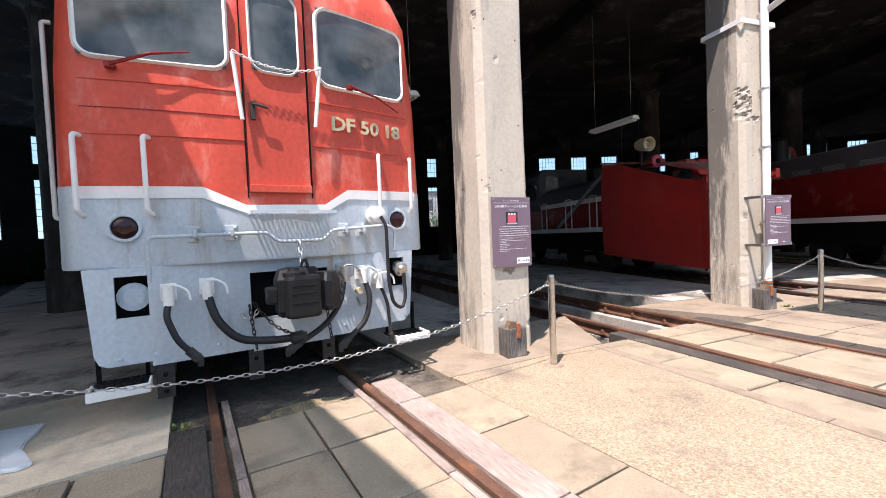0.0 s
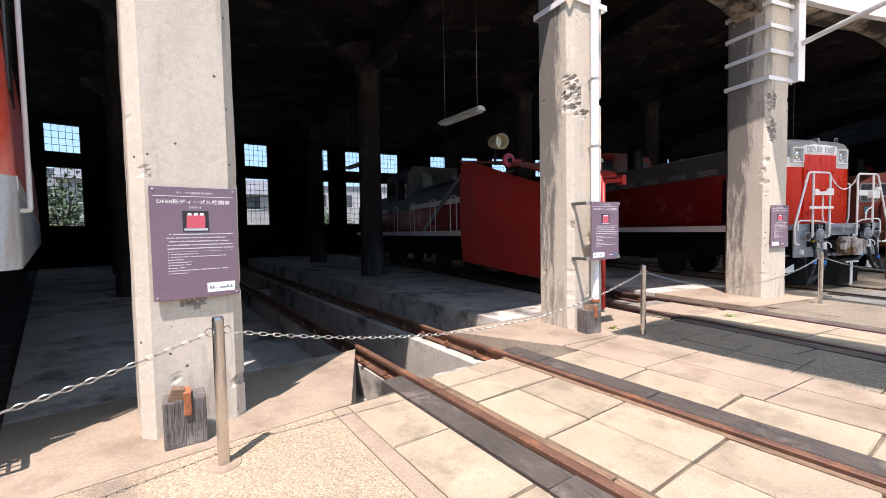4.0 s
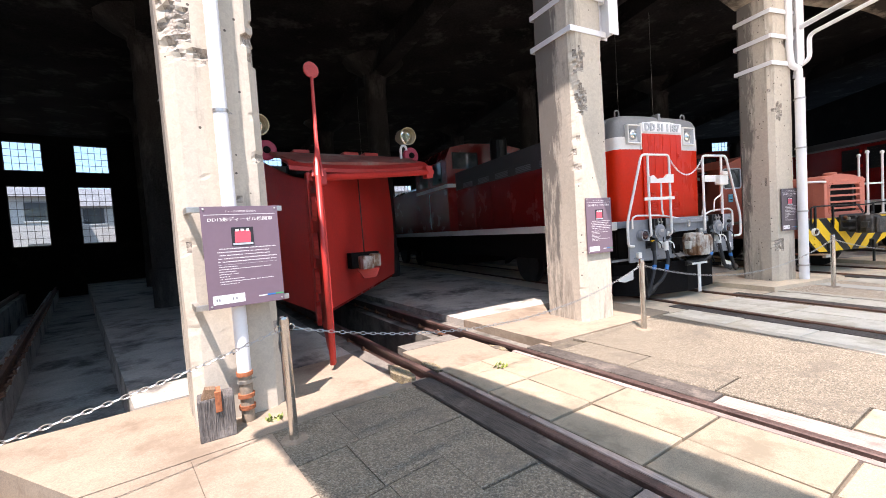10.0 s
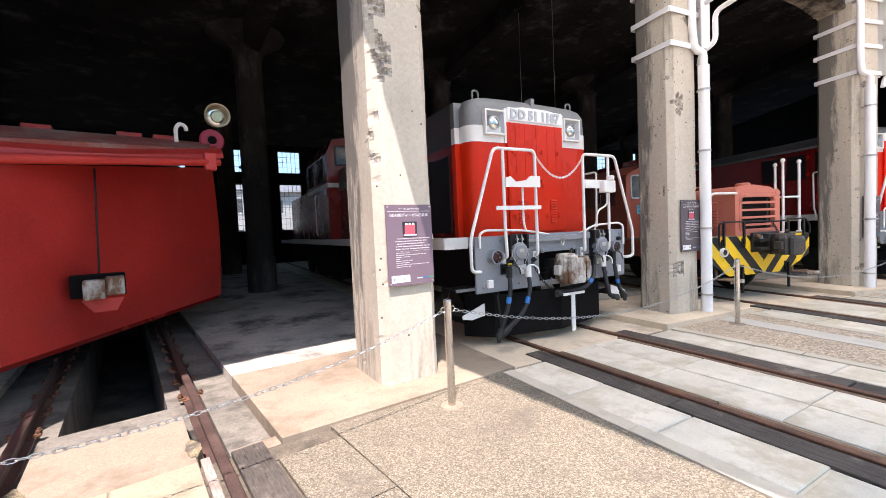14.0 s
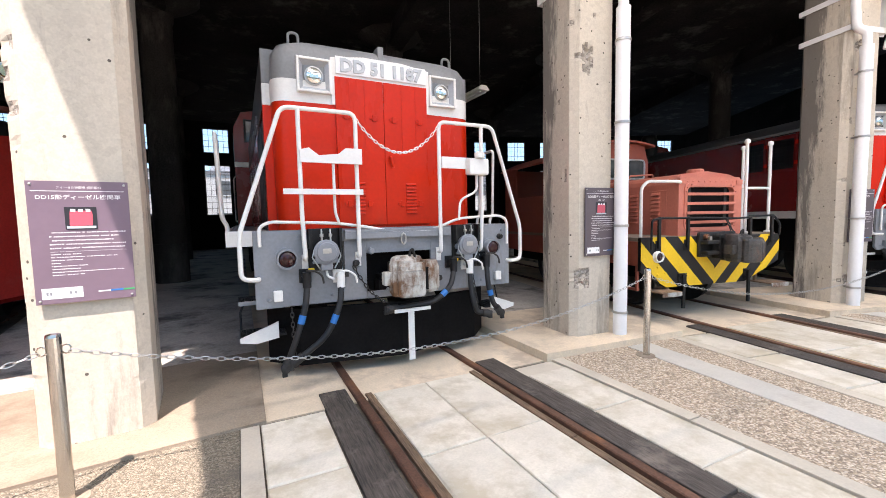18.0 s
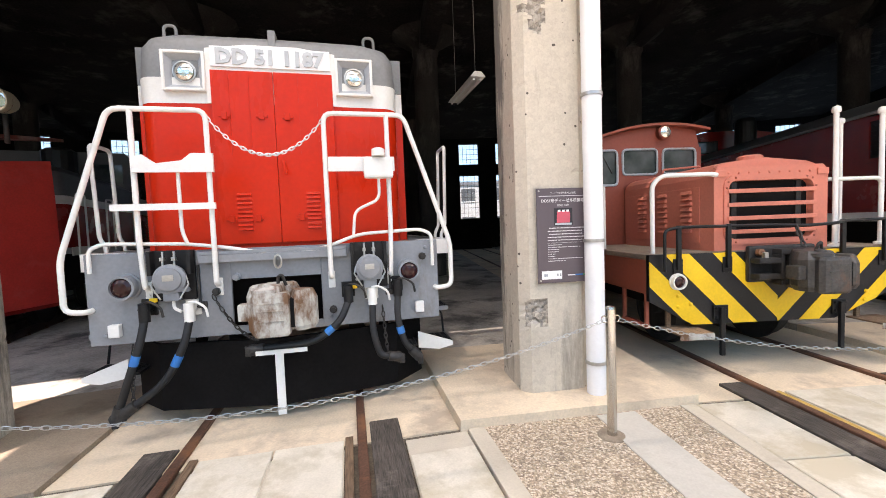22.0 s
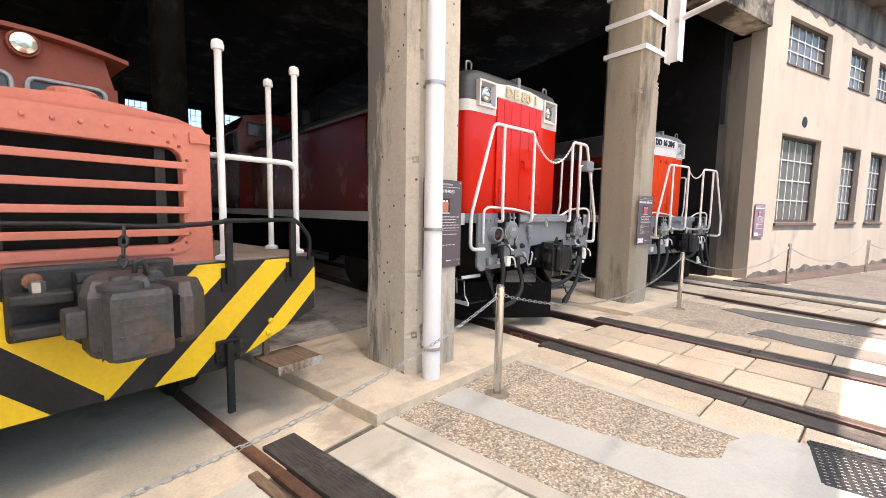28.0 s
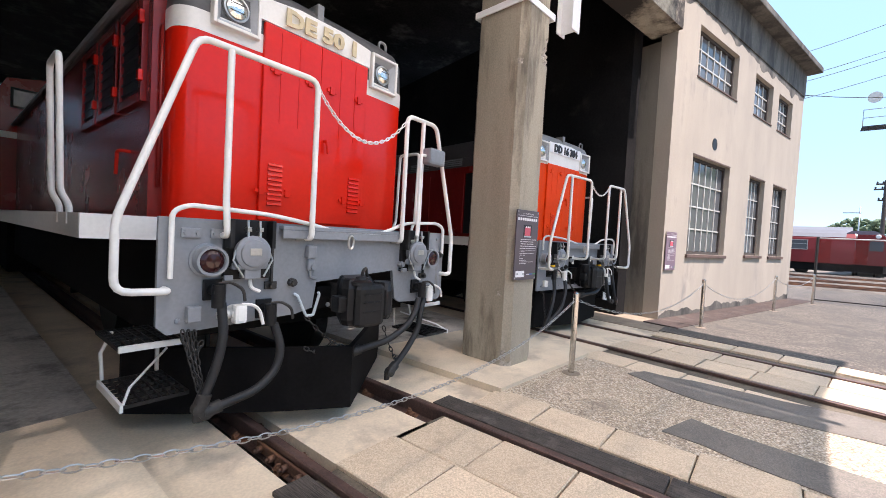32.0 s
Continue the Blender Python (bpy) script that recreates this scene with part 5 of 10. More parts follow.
def knuckle_coupler(parent, x, y, z, body_mat, s=1.0, reach=0.30):
    """An automatic coupler: shank, head, rounded knuckle, and a guard arm that leans outwards."""
    bm = B()
    box(bm, x - 0.10, x + 0.10, y, y + 0.5, z - 0.10, z + 0.10, 0.02)
    c = part("coupler", bm, M["iron"], parent)
    r = reach

    def plan(pts):
        return [(x + u * s, y + v * r) for u, v in pts]
    bm = B()
    lofted(bm, plan([(-0.11, 0.1), (-0.12, -0.12), (-0.19, -0.36), (-0.22, -0.62), (-0.205, -0.84), (-0.15, -0.93), (0.02, -0.95), (0.05, -0.5), (0.15, -0.35), (0.13, 0.1)]),
           [(z - 0.175 * s, 0.80), (z - 0.13 * s, 0.98), (z + 0.10 * s, 1.0), (z + 0.165 * s, 0.84), (z + 0.175 * s, 0.74)])
    part("head", bm, body_mat, c)
    bm = B()
    lofted(bm, plan([(-0.165, -0.88), (-0.172, -1.0), (-0.15, -1.10), (-0.11, -1.14), (0.045, -1.14), (0.075, -1.11), (0.085, -1.02), (0.07, -0.62), (-0.02, -0.62)]),
           [(z - 0.175 * s, 0.88), (z - 0.155 * s, 1.0), (z + 0.10 * s, 1.0), (z + 0.125 * s, 0.90)])
    knuckle = part("knuckle", bm, body_mat, c)
    bm = B()
    for dz in (-0.065, 0.005, 0.06):
        box(bm, x - 0.125 * s, x + 0.045 * s, y - r * 1.14 - 0.005, y - r * 1.10, z + dz * s - 0.004, z + dz * s + 0.004, 0.002)
    part("wear_ridge", bm, body_mat, knuckle)
    bm = B()
    lofted(bm, plan([(0.06, -0.5), (0.105, -1.04), (0.125, -1.08), (0.165, -1.06), (0.25, -0.80), (0.262, -0.62), (0.20, -0.36), (0.14, -0.3)]),
           [(z - 0.15 * s, 0.80), (z - 0.115 * s, 1.0), (z + 0.07 * s, 1.0), (z + 0.135 * s, 0.72)])
    part("guard_arm", bm, body_mat, c)
    # dark block stands in for the shade inside the slot
    bm = B()
    box(bm, x + 0.083 * s, x + 0.112 * s, y - r * 1.05, y - r * 0.8, z - 0.12 * s, z + 0.08 * s)
    part("slot_shade_block", bm, M["dark"], c)
    bm = B()
    turned(bm, (x - 0.09 * s, y - r * 0.82, z + 0.125 * s), (0, 0, 1), [(0, 0.085), (0.025, 0.083), (0.034, 0.06), (0.04, 0.042), (0.058, 0.038), (0.064, 0.015)], 16)
    part("pivot_pin", bm, body_mat, c)
    bm = B()
    tube(bm, [(x - 0.01, y - r * 0.5, z + 0.16 * s), (x - 0.005, y - r * 0.55, z + 0.225 * s), (x + 0.02, y - r * 0.55, z + 0.24 * s), (x + 0.045, y - r * 0.5, z + 0.16 * s)], 0.012, 8, 0.012)
    part("lifting_eye", bm, M["iron"], c)
    bm = B()
    box(bm, x - 0.275 * s, x - 0.195 * s, y - r * 0.80, y - r * 0.45, z - 0.07 * s, z + 0.05 * s, 0.016)
    part("side_lug", bm, body_mat, c)
    return c


def loose_chain(parent, p0, p1, sag, r=0.0045, pitch=0.04, material=None, name="chain"):
    bm = B()
    chain_mesh(bm, p0, p1, sag, pitch, r, pitch * 0.3)
    return part(name, bm, material or M["iron"], parent)


def rail_part(parent, pts, r=0.019, material=None, rad=0.07, name="handrail"):
    bm = B()
    tube(bm, pts, r, 10, rad)
    return part(name, bm, material or M["white"], parent)


def bogie(parent, y0, wheels=(0.5, 2.2), top=0.95):
    bm = B()
    for s in (-1, 1):
        prism(bm, [(y0 - 0.1, 0.42), (y0 + 0.3, 0.75), (y0 + wheels[-1] - 0.1, 0.75), (y0 + wheels[-1] + 0.6, 0.42), (y0 + wheels[-1] + 0.6, 0.62), (y0 + wheels[-1], top), (y0 + 0.2, top), (y0 - 0.1, 0.62)], "x", *sorted((s * 0.80, s * 0.90)))
    f = part("bogie_frame", bm, M["dark"], parent)
    for w in wheels:
        bm = B()
        for s in (-1, 1):
            cyl(bm, (s * 0.53, y0 + w, 0.43), (s * 0.66, y0 + w, 0.43), 0.43, seg=28)
            cyl(bm, (s * 0.50, y0 + w, 0.43), (s * 0.53, y0 + w, 0.43), 0.455, seg=28)
        cyl(bm, (-0.55, y0 + w, 0.43), (0.55, y0 + w, 0.43), 0.08, seg=10)
        part("wheelset", bm, M["iron"], f)
    return f


def louvre(parent, x0, x1, y, z0, z1, n, material, name="louvre"):
    bm = B()
    for i in range(n):
        z = z0 + (z1 - z0) * i / n
        prism(bm, [(y, z), (y - 0.018, z + 0.004), (y - 0.012, z + (z1 - z0) / n * 0.6), (y, z + (z1 - z0) / n * 0.7)], "x", x0, x1)
    return part(name, bm, material, parent)


def latch(parent, x, y, z, material, h=0.06):
    bm = B()
    box(bm, x - 0.02, x + 0.02, y - 0.02, y, z - h / 2, z + h / 2, 0.004)
    box(bm, x - 0.045, x + 0.045, y - 0.012, y, z - 0.012, z + 0.012, 0.003)
    return part("latch", bm, material, parent)


# ---- hooded centre-cab engine (three of them, each with its own measures) ----
def hood_engine(name, m, p, label):
    e = thing(name, m, label, "locomotive")
    yh, yb, hw, zt = p["hood_y"], p["beam_y"], p["hw"], p["top"]
    zb = p["deck"]
    red = p["red"]
    zw0, zw1 = p["band"]
    L1 = p["hood_len"]
    BW, sh = 1.45, hw + p.get("shoulder", 0.07)
    bm = B()
    stack(bm, [(zb, hw - 0.01, yh, L1, 0.14, 0.03), (zw0, hw, yh, L1, 0.14, 0.03)])
    hood = part("hood", bm, red, e)
    bm = B()
    bl = yh + p.get("band_len", 0.5)
    stack(bm, [(zw0, hw + 0.003, yh - 0.003, bl, 0.14, 0.03), (zw1, hw + 0.003, yh - 0.003, bl, 0.14, 0.03)])
    part("white_band", bm, M["white"], e)
    bm = B()
    stack(bm, [(zw1, hw, yh, L1, 0.14, 0.03), (zt - 0.13, hw - 0.015, yh + 0.008, L1, 0.14, 0.03), (zt - 0.05, hw - 0.06, yh + 0.03, L1, 0.16, 0.03), (zt - 0.005, hw - 0.15, yh + 0.08, L1, 0.2, 0.03), (zt + 0.035, hw - 0.40, yh + 0.18, L1, 0.25, 0.03), (zt + 0.055, 0.2, yh + 0.35, L1, 0.15, 0.03)])
    part("hood_top", bm, p.get("roof", M["grey_roof"]), e)
    # wider hood casing a step behind the nose
    ys = yh + p.get("nose", 0.24)
    shells = (("casing", zb, zw0, red), ("casing_band", zw0, zw1, M["white"]), ("casing_top", zw1, zt - 0.06, p.get("roof", M["grey_roof"])))
    if not p["plate"]:
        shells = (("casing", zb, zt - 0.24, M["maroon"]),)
        for s in (-1, 1):
            # rolled roof edge, framed grilles and a pull handle on the side
            bm = B()
            box(bm, *sorted((s * (hw - 0.30), s * (sh + 0.02))), ys + 0.02, L1, zt - 0.24, zt - 0.222)
            tube(bm, [(s * (hw - 0.05), ys + 0.03, zt - 0.22), (s * (sh + 0.03), ys + 0.05, zt - 0.23), (s * (sh + 0.05), ys + 0.12, zt - 0.24), (s * (sh + 0.05), L1, zt - 0.24)], 0.026, 8, 0.03)
            part("roof_edge", bm, M["grey_roof"], e)
            for i in range(3):
                ya = ys + 0.10 + i * 0.62
                bm = B()
                box(bm, *sorted((s * (sh - 0.01), s * (sh + 0.008))), ya + 0.06, ya + 0.50, zb + 0.82, zt - 0.36)
                gr = part("side_grille", bm, M["black"], e)
                bm = B()
                for q in ((ya, ya + 0.06, zb + 0.76, zt - 0.30), (ya + 0.50, ya + 0.56, zb + 0.76, zt - 0.30), (ya + 0.06, ya + 0.50, zb + 0.76, zb + 0.82), (ya + 0.06, ya + 0.50, zt - 0.36, zt - 0.30)):
                    box(bm, *sorted((s * (sh - 0.01), s * (sh + 0.030))), *q, 0.004)
                part("grille_frame", bm, M["maroon"], gr)
                bm = B()
                for j in range(9):
                    box(bm, *sorted((s * (sh - 0.005), s * (sh + 0.018))), ya + 0.06, ya + 0.50, zb + 0.86 + j * 0.075, zb + 0.875 + j * 0.075)
                part("grille_slat", bm, M["black"], gr)
                for zz in (zb + 0.92, zb + 1.30, zt - 0.45):
                    bm = B()
                    box(bm, *sorted((s * (sh + 0.02), s * (sh + 0.05))), ya - 0.02, ya + 0.03, zz - 0.035, zz + 0.035, 0.008)
                    part("hinge", bm, red, gr)
            bm = B()
            tube(bm, [(s * (sh - 0.01), ys + 0.42, zb + 0.46), (s * (sh + 0.05), ys + 0.42, zb + 0.46), (s * (sh + 0.05), ys + 0.52, zb + 0.46), (s * (sh + 0.05), ys + 0.54, zb + 0.30)], 0.012, 8, 0.02)
            part("pull_handle", bm, red, e)
            bm = B()
            tube(bm, [(s * (hw + 0.02), ys - 0.02, zb + 0.2), (s * (hw + 0.02), ys - 0.02, zt - 0.5)], 0.012, 6)
            part("drain_pipe", bm, M["maroon"], e)
    for nm, za, zc, mm in shells:
        for s in (-1, 1):
            bm = B()
            box(bm, *sorted((s * (hw - 0.05), s * sh)), ys, ys + 0.09, za + 0.001, zc - 0.001, 0.004)
            part(nm, bm, mm, e)
            bm = B()
            box(bm, *sorted((s * (hw - 0.05), s * (sh - 0.004))), ys + 0.091, L1, za + 0.001, zc - 0.001)
            # casing behind the front strip: shade put into the darker side red
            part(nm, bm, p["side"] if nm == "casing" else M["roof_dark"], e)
    # number panel and the red doors under it
    bm = B()
    pz, lx = p.get("panel_z0", zw0), p.get("lamp_x", 0.655)
    prism(bm, [(-0.50, pz), (0.50, pz), (0.50, zt - 0.14), (0.2, zt - 0.10), (-0.2, zt - 0.10), (-0.50, zt - 0.14)], "y", yh - 0.012, yh + 0.03)
    part("number_panel", bm, M["white"], e)
    for s in (-1, 1):
        bm = B()
        box(bm, *sorted((s * 0.0015, s * 0.47)), yh - 0.022, yh + 0.03, zb + 0.03, p["door_top"], 0.006)
        d = part("hood_door", bm, red, e)
        for xs in (0.19, 0.34):
            bm = B()
            box(bm, s * xs - 0.003, s * xs + 0.003, yh - 0.026, yh - 0.02, zb + 0.75, p["door_top"] - 0.03)
            part("door_rib", bm, red, d)
        xl = s * p.get("louvre_x", 0.27)
        louvre(d, xl - 0.055, xl + 0.055, yh - 0.022, zb + 0.14, zb + 0.46, 9, red)
        for q in (-0.10, 0.10):
            latch(d, xl + q, yh - 0.022, zb + 0.24, red)
        for q in (0.10, 0.38):
            latch(d, s * q, yh - 0.022, zw0 - 0.10, red)
    bm = B()
    tube(bm, [(0.05, yh - 0.02, zb + 0.70), (0.05, yh - 0.06, zb + 0.70), (0.07, yh - 0.06, zb + 0.60)], 0.013, 8, 0.01)
    part("door_handle", bm, red, e)
    if p["plate"]:
        bm = B()
        box(bm, -0.46, 0.46, yh - 0.03, yh - 0.013, zt - 0.285, zt - 0.125, 0.004)
        part("number_plate", bm, M["white_plain"], e)
    raised_numerals(text_mesh("number", p["number"], 0.13, 0.012, p["letters"], p["number_w"] * 1.04, 0.045), e, "raised cast numeral", (0, yh - 0.03, zt - 0.205))
    for s in (-1, 1):
        headlamp(e, s * lx, yh + 0.005, p["lamp_z"], 0.31, 0.31, M["white"])
        bm = B()
        tube(bm, [(s * 0.80 - 0.045, yh + 0.18, zt - 0.06), (s * 0.80 - 0.045, yh + 0.18, zt + 0.10), (s * 0.80 + 0.045, yh + 0.18, zt + 0.10), (s * 0.80 + 0.045, yh + 0.18, zt - 0.06)], 0.013, 8, 0.045)
        part("lifting_eye", bm, M["grey_roof"], e)
    bm = B()
    box(bm, -0.03, 0.03, yh + 0.02, yh + 0.16, zt - 0.09, zt + 0.045, 0.008)
    part("roof_bracket", bm, M["grey_roof"], e)
    # side doors and grilles of the hood
    for s in (-1, 1):
        for i in range(6 if p["plate"] else 0):
            y0 = yh + 0.40 + i * (L1 - yh - 0.65) / 6
            bm = B()
            box(bm, *sorted((s * (sh - 0.01), s * (sh + 0.012))), y0, y0 + (L1 - yh - 0.65) / 6 - 0.04, zb + 0.06, zw0 - 0.12, 0.006)
            d = part("side_door", bm, M["black"] if i == 0 and p["plate"] else p["side"], e)
            if i:
                bm = B()
                for j in range(4):
                    box(bm, *sorted((s * (sh - 0.008), s * (sh + 0.016))), y0 + 0.08, y0 + 0.62, zw0 + 0.03 + j * 0.034, zw0 + 0.048 + j * 0.034)
                part("side_louvre", bm, M["grey"], d)
    # deck, cab, rear hood
    bm = B()
    box(bm, 0.02 - BW, BW - 0.02, yb + 0.35, p["length"], zb - 0.11, zb - 0.002, 0.01)
    part("running_board", bm, M["grey"], e)
    for s in (-1, 1):
        bm = B()
        box(bm, *sorted((s * (BW - 0.018), s * BW)), yb + 0.36, p["length"], zb - 0.13, zb + 0.005)
        part("board_edge", bm, M["white"], e)
    for s in (-1, 1):
        bm = B()
        box(bm, *sorted((s * (p.get("beam_hw", 1.25) - 0.12), s * BW)), yb + 0.33, yb + 0.348, zb - 0.13, zb + 0.005)
        part("board_end", bm, M["white"], e)
    bm = B()
    box(bm, -1.05, 1.05, yb + 0.4, p["length"] - 0.2, 0.62, zb - 0.115)
    part("underframe", bm, M["dark"], e)
    bogie(e, yb + 1.0, (0.5, 2.5))
    bogie(e, p["length"] - 4.4, (0.5, 2.5))
    bm = B()
    box(bm, -1.15, 1.15, L1 + 0.2, L1 + 3.0, 0.28, zb - 0.12, 0.03)
    part("fuel_tank", bm, M["dark"], e)
    cabz = p["cab_top"]
    bm = B()
    prism(bm, [(-1.36, zb), (-1.36, cabz - 0.45), (-1.2, cabz - 0.12), (-0.6, cabz), (0.6, cabz), (1.2, cabz - 0.12), (1.36, cabz - 0.45), (1.36, zb)], "y", L1, L1 + 2.6)
    cab = part("cab", bm, p["side"], e)
    for s in (-1, 1):
        bm = B()
        box(bm, *sorted((s * 0.35, s * 1.12)), L1 - 0.012, L1 + 0.01, zt + 0.10 if zt + 0.45 < cabz - 0.2 else zt - 0.25, cabz - 0.3, 0.004)
        part("cab_window", bm, M["glass_cab"], cab)
        for y0 in (0.35, 1.5):
            bm = B()
            box(bm, *sorted((s * 1.352, s * 1.372)), L1 + y0, L1 + y0 + 0.7, zb + 1.46, cabz - 0.5, 0.006)
            part("cab_window", bm, M["glass_cab"], cab)
        bm = B()
        box(bm, *sorted((s * 1.362, s * 1.368)), L1, L1 + 2.6, zb + 1.27, zb + 1.38)
        part("cab_stripe", bm, M["white"], cab)
        bm = B()
        box(bm, *sorted((s * (hw + 0.004), s * 1.36)), L1 - 0.006, L1 + 0.004, zb + 1.27, zb + 1.38)
        part("cab_stripe", bm, M["white"], cab)
        bm = B()
        w0, w1 = (zt + 0.10 if zt + 0.45 < cabz - 0.2 else zt - 0.25) - 0.035, cabz - 0.265
        for q in ((0.315, 0.35, w0, w1), (1.12, 1.155, w0, w1), (0.35, 1.12, w0, w0 + 0.035), (0.35, 1.12, w1 - 0.035, w1)):
            box(bm, *sorted((s * q[0], s * q[1])), L1 - 0.02, L1 + 0.005, q[2], q[3])
        part("window_frame", bm, M["black"], cab)
        bm = B()
        rail = [(s * 1.385, L1 + 1.32, zb + 0.1), (s * 1.41, L1 + 1.32, zb + 0.15), (s * 1.41, L1 + 1.32, zb + 1.15), (s * 1.37, L1 + 1.32, zb + 1.2)]
        tube(bm, rail, 0.014, 6, 0.03)
        part("grab_rail", bm, M["white"], cab)
    bm = B()
    stack(bm, [(zb, hw, L1 + 2.6, p["length"] - 0.5, 0.1, 0), (zt - 0.15, hw - 0.02, L1 + 2.6, p["length"] - 0.5, 0.1, 0), (zt, hw - 0.3, L1 + 2.65, p["length"] - 0.6, 0.1, 0)])
    part("rear_hood", bm, p["side"], e)
    bm = B()
    turned(bm, (0, L1 - 0.7, zt - 0.02), (0, 0, 1), [(0, 0.24), (0.75, 0.24), (0.85, 0.21), (0.86, 0.1)], 18)
    part("exhaust_pipe", bm, M["black"], e)
    # front beam, cut out for the coupler
    z0, z1, t = p["beam_z0"], zb - 0.02, 0.03
    bm = B()
    bw = p.get("beam_hw", 1.25)
    if p["plate"]:
        box(bm, -bw, -0.32, yb, yb + t, z0, z1 + 0.03, 0.01)
        box(bm, 0.32, bw, yb, yb + t, z0, z1 + 0.03, 0.01)
        box(bm, -0.32, 0.32, yb, yb + t, zb - 0.22, z1 + 0.03)
        box(bm, -0.32, 0.32, yb, yb + t, z0, z0 + 0.06)
    else:
        # one plate with rounded lower corners, open below the coupler
        prism(bm, [(-bw, z1 + 0.03), (-bw, z0 + 0.05), (0.05 - bw, z0), (-0.38, z0 + 0.03), (-0.25, z0 + 0.06), (-0.225, 0.99), (0.52, 1.05), (0.56, z0 + 0.06), (0.62, z0 + 0.02), (bw - 0.05, z0), (bw, z0 + 0.05), (bw, z1 + 0.03)], "y", yb, yb + t)
    beam = part("buffer_beam", bm, M["grey"], e)
    bm = B()
    box(bm, -0.52, 0.52, yb - 0.055, yb + 0.30, zb - 0.03, zb - 0.004, 0.004)
    box(bm, -0.52, 0.52, yb - 0.055, yb - 0.043, zb - 0.085, zb - 0.031, 0.003)
    part("step_ledge", bm, M["grey"], e)
    bm = B()
    box(bm, -0.34, 0.34, yb + 0.2, yb + 0.4, z0, zb - 0.2)
    box(bm, -0.20, -0.06, yb + 0.05, yb + 0.2, z0 + 0.02, z0 + 0.15, 0.02)
    box(bm, -0.18, 0.0, yb + 0.05, yb + 0.25, z0 + 0.10, z0 + 0.20, 0.01)
    part("draft_box", bm, M["dark"], e)
    rb = random.Random(int(hw * 100) + len(p["number"]))
    for i in range(10):
        bm = B()
        xx = (i - 4.5) * (bw - 0.1) / 4.5
        turned(bm, (xx, yb, z1 - 0.03 if i % 2 else z0 + 0.07), (0, -1, 0), [(0, 0.017), (0.012, 0.015), (0.016, 0.006)], 8)
        part("bolt", bm, M["grey"], beam)
    knuckle_coupler(e, 0.04, yb - 0.03 - p.get("coupler_out", 0), 0.872, p["coupler"], p.get("coupler_s", 1.0), 0.27)
    for s in (-1, 1):
        round_lamp(e, s * p.get("tail_x", 1.0), yb, p["tail_z"], 0.078, M["grey"], M["lens_red"], 0.09, "tail_lamp")
        jumper_box(e, s * p.get("jump_x", 0.69), yb, p["tail_z"] + 0.055)
        bm = B()
        box(bm, s * (bw - 0.17) - 0.035, s * (bw - 0.17) + 0.035, yb - 0.05, yb, z0 + 0.06, z0 + 0.15, 0.008)
        part("lamp_iron", bm, M["white"] if p["plate"] else M["grey"], beam)
    for s in (-1, 1):
        jx, tz = s * p.get("jump_x", 0.69), p["tail_z"]
        bm = B()
        cyl(bm, (jx - 0.13, yb, tz - 0.10), (jx - 0.13, yb - 0.05, tz - 0.10), 0.012, seg=8)
        box(bm, jx - 0.15, jx - 0.10, yb - 0.07, yb - 0.05, tz - 0.115, tz - 0.085, 0.005)
        part("tap", bm, M["yellow"] if p["plate"] else M["grey"], e, "small shut-off tap")
        bm = B()
        box(bm, jx + 0.15, jx + 0.165, yb - 0.03, yb - 0.012, tz - 0.14, tz + 0.13)
        box(bm, jx + 0.12, jx + 0.20, yb - 0.02, yb, tz - 0.19, tz - 0.14, 0.006)
        cyl(bm, (jx + 0.16, yb - 0.05, tz - 0.165), (jx + 0.16, yb - 0.015, tz - 0.165), 0.018, seg=8)
        part("cock_lever", bm, M["iron"], e)
        rx = p["rail_in"] if s < 0 else p.get("rail_in_r", p["rail_in"])
        ro = (p.get("rail_out", 1.0) if s < 0 else p.get("rail_out_r", 1.0)) - 0.145
        for fx in (s * rx, s * ro) if p["plate"] else ():
            bm = B()
            box(bm, fx - 0.026, fx + 0.026, yb - 0.016, yb - 0.003, zb - 0.33, zb - 0.20, 0.006)
            for zz in (zb - 0.30, zb - 0.265):
                cyl(bm, (fx, yb - 0.016, zz), (fx, yb - 0.026, zz), 0.011, seg=6)
            part("rail_foot", bm, M["white"], e)
    # apron plough
    bm = B()
    ga, gb, gc = p.get("guard", (yb, yb + 0.16, yb + 0.42))
    if p["plate"]:
        prism(bm, [(-1.15, gc), (-0.9, gb), (0.0, ga - 0.02), (0.9, gb), (1.15, gc), (1.15, gc + 0.04), (0.9, gb + 0.04), (0.0, ga + 0.03), (-0.9, gb + 0.04), (-1.15, gc + 0.04)], "z", 0.09, z0 - 0.06)
    else:
        rim = [(-1.16, 0.98), (-0.79, 0.63), (-0.39, 0.30), (-0.03, 0.05), (0.90, 0.80), (1.15, 1.06)]
        prism(bm, rim + [(x, y + 0.045) for x, y in reversed(rim)], "z", 0.09, 0.535)
    part("rail_guard", bm, M["dark"], e, "black steel rail guard plate")
    # steps under both ends of the beam
    sx0, sx1, sy0, sy1, sz0, sz1 = p.get("step", (1.02, 1.38, yb + 0.12, yb + 0.42, 0.42, 0.70))
    for s in (-1, 1):
        xa, xb = sorted((s * sx0, s * sx1))
        bm = B()
        grid_plate(bm, xa, xb, sy0 + 0.12, sy1 + 0.12, sz1, 7, 7, 0.008)
        up = part("step_grating", bm, M["black"], e)
        bm = B()
        box(bm, xa, xb, sy0 + 0.105, sy0 + 0.12, sz1 - 0.03, sz1 + 0.006, 0.003)
        part("step_edge", bm, M["white" if not p["plate"] else "grey"], up)
        bm = B()
        grid_plate(bm, xa, xb, sy0, sy1, sz0, 7, 7, 0.008)
        st = part("step_grating", bm, M["black"], e)
        bm = B()
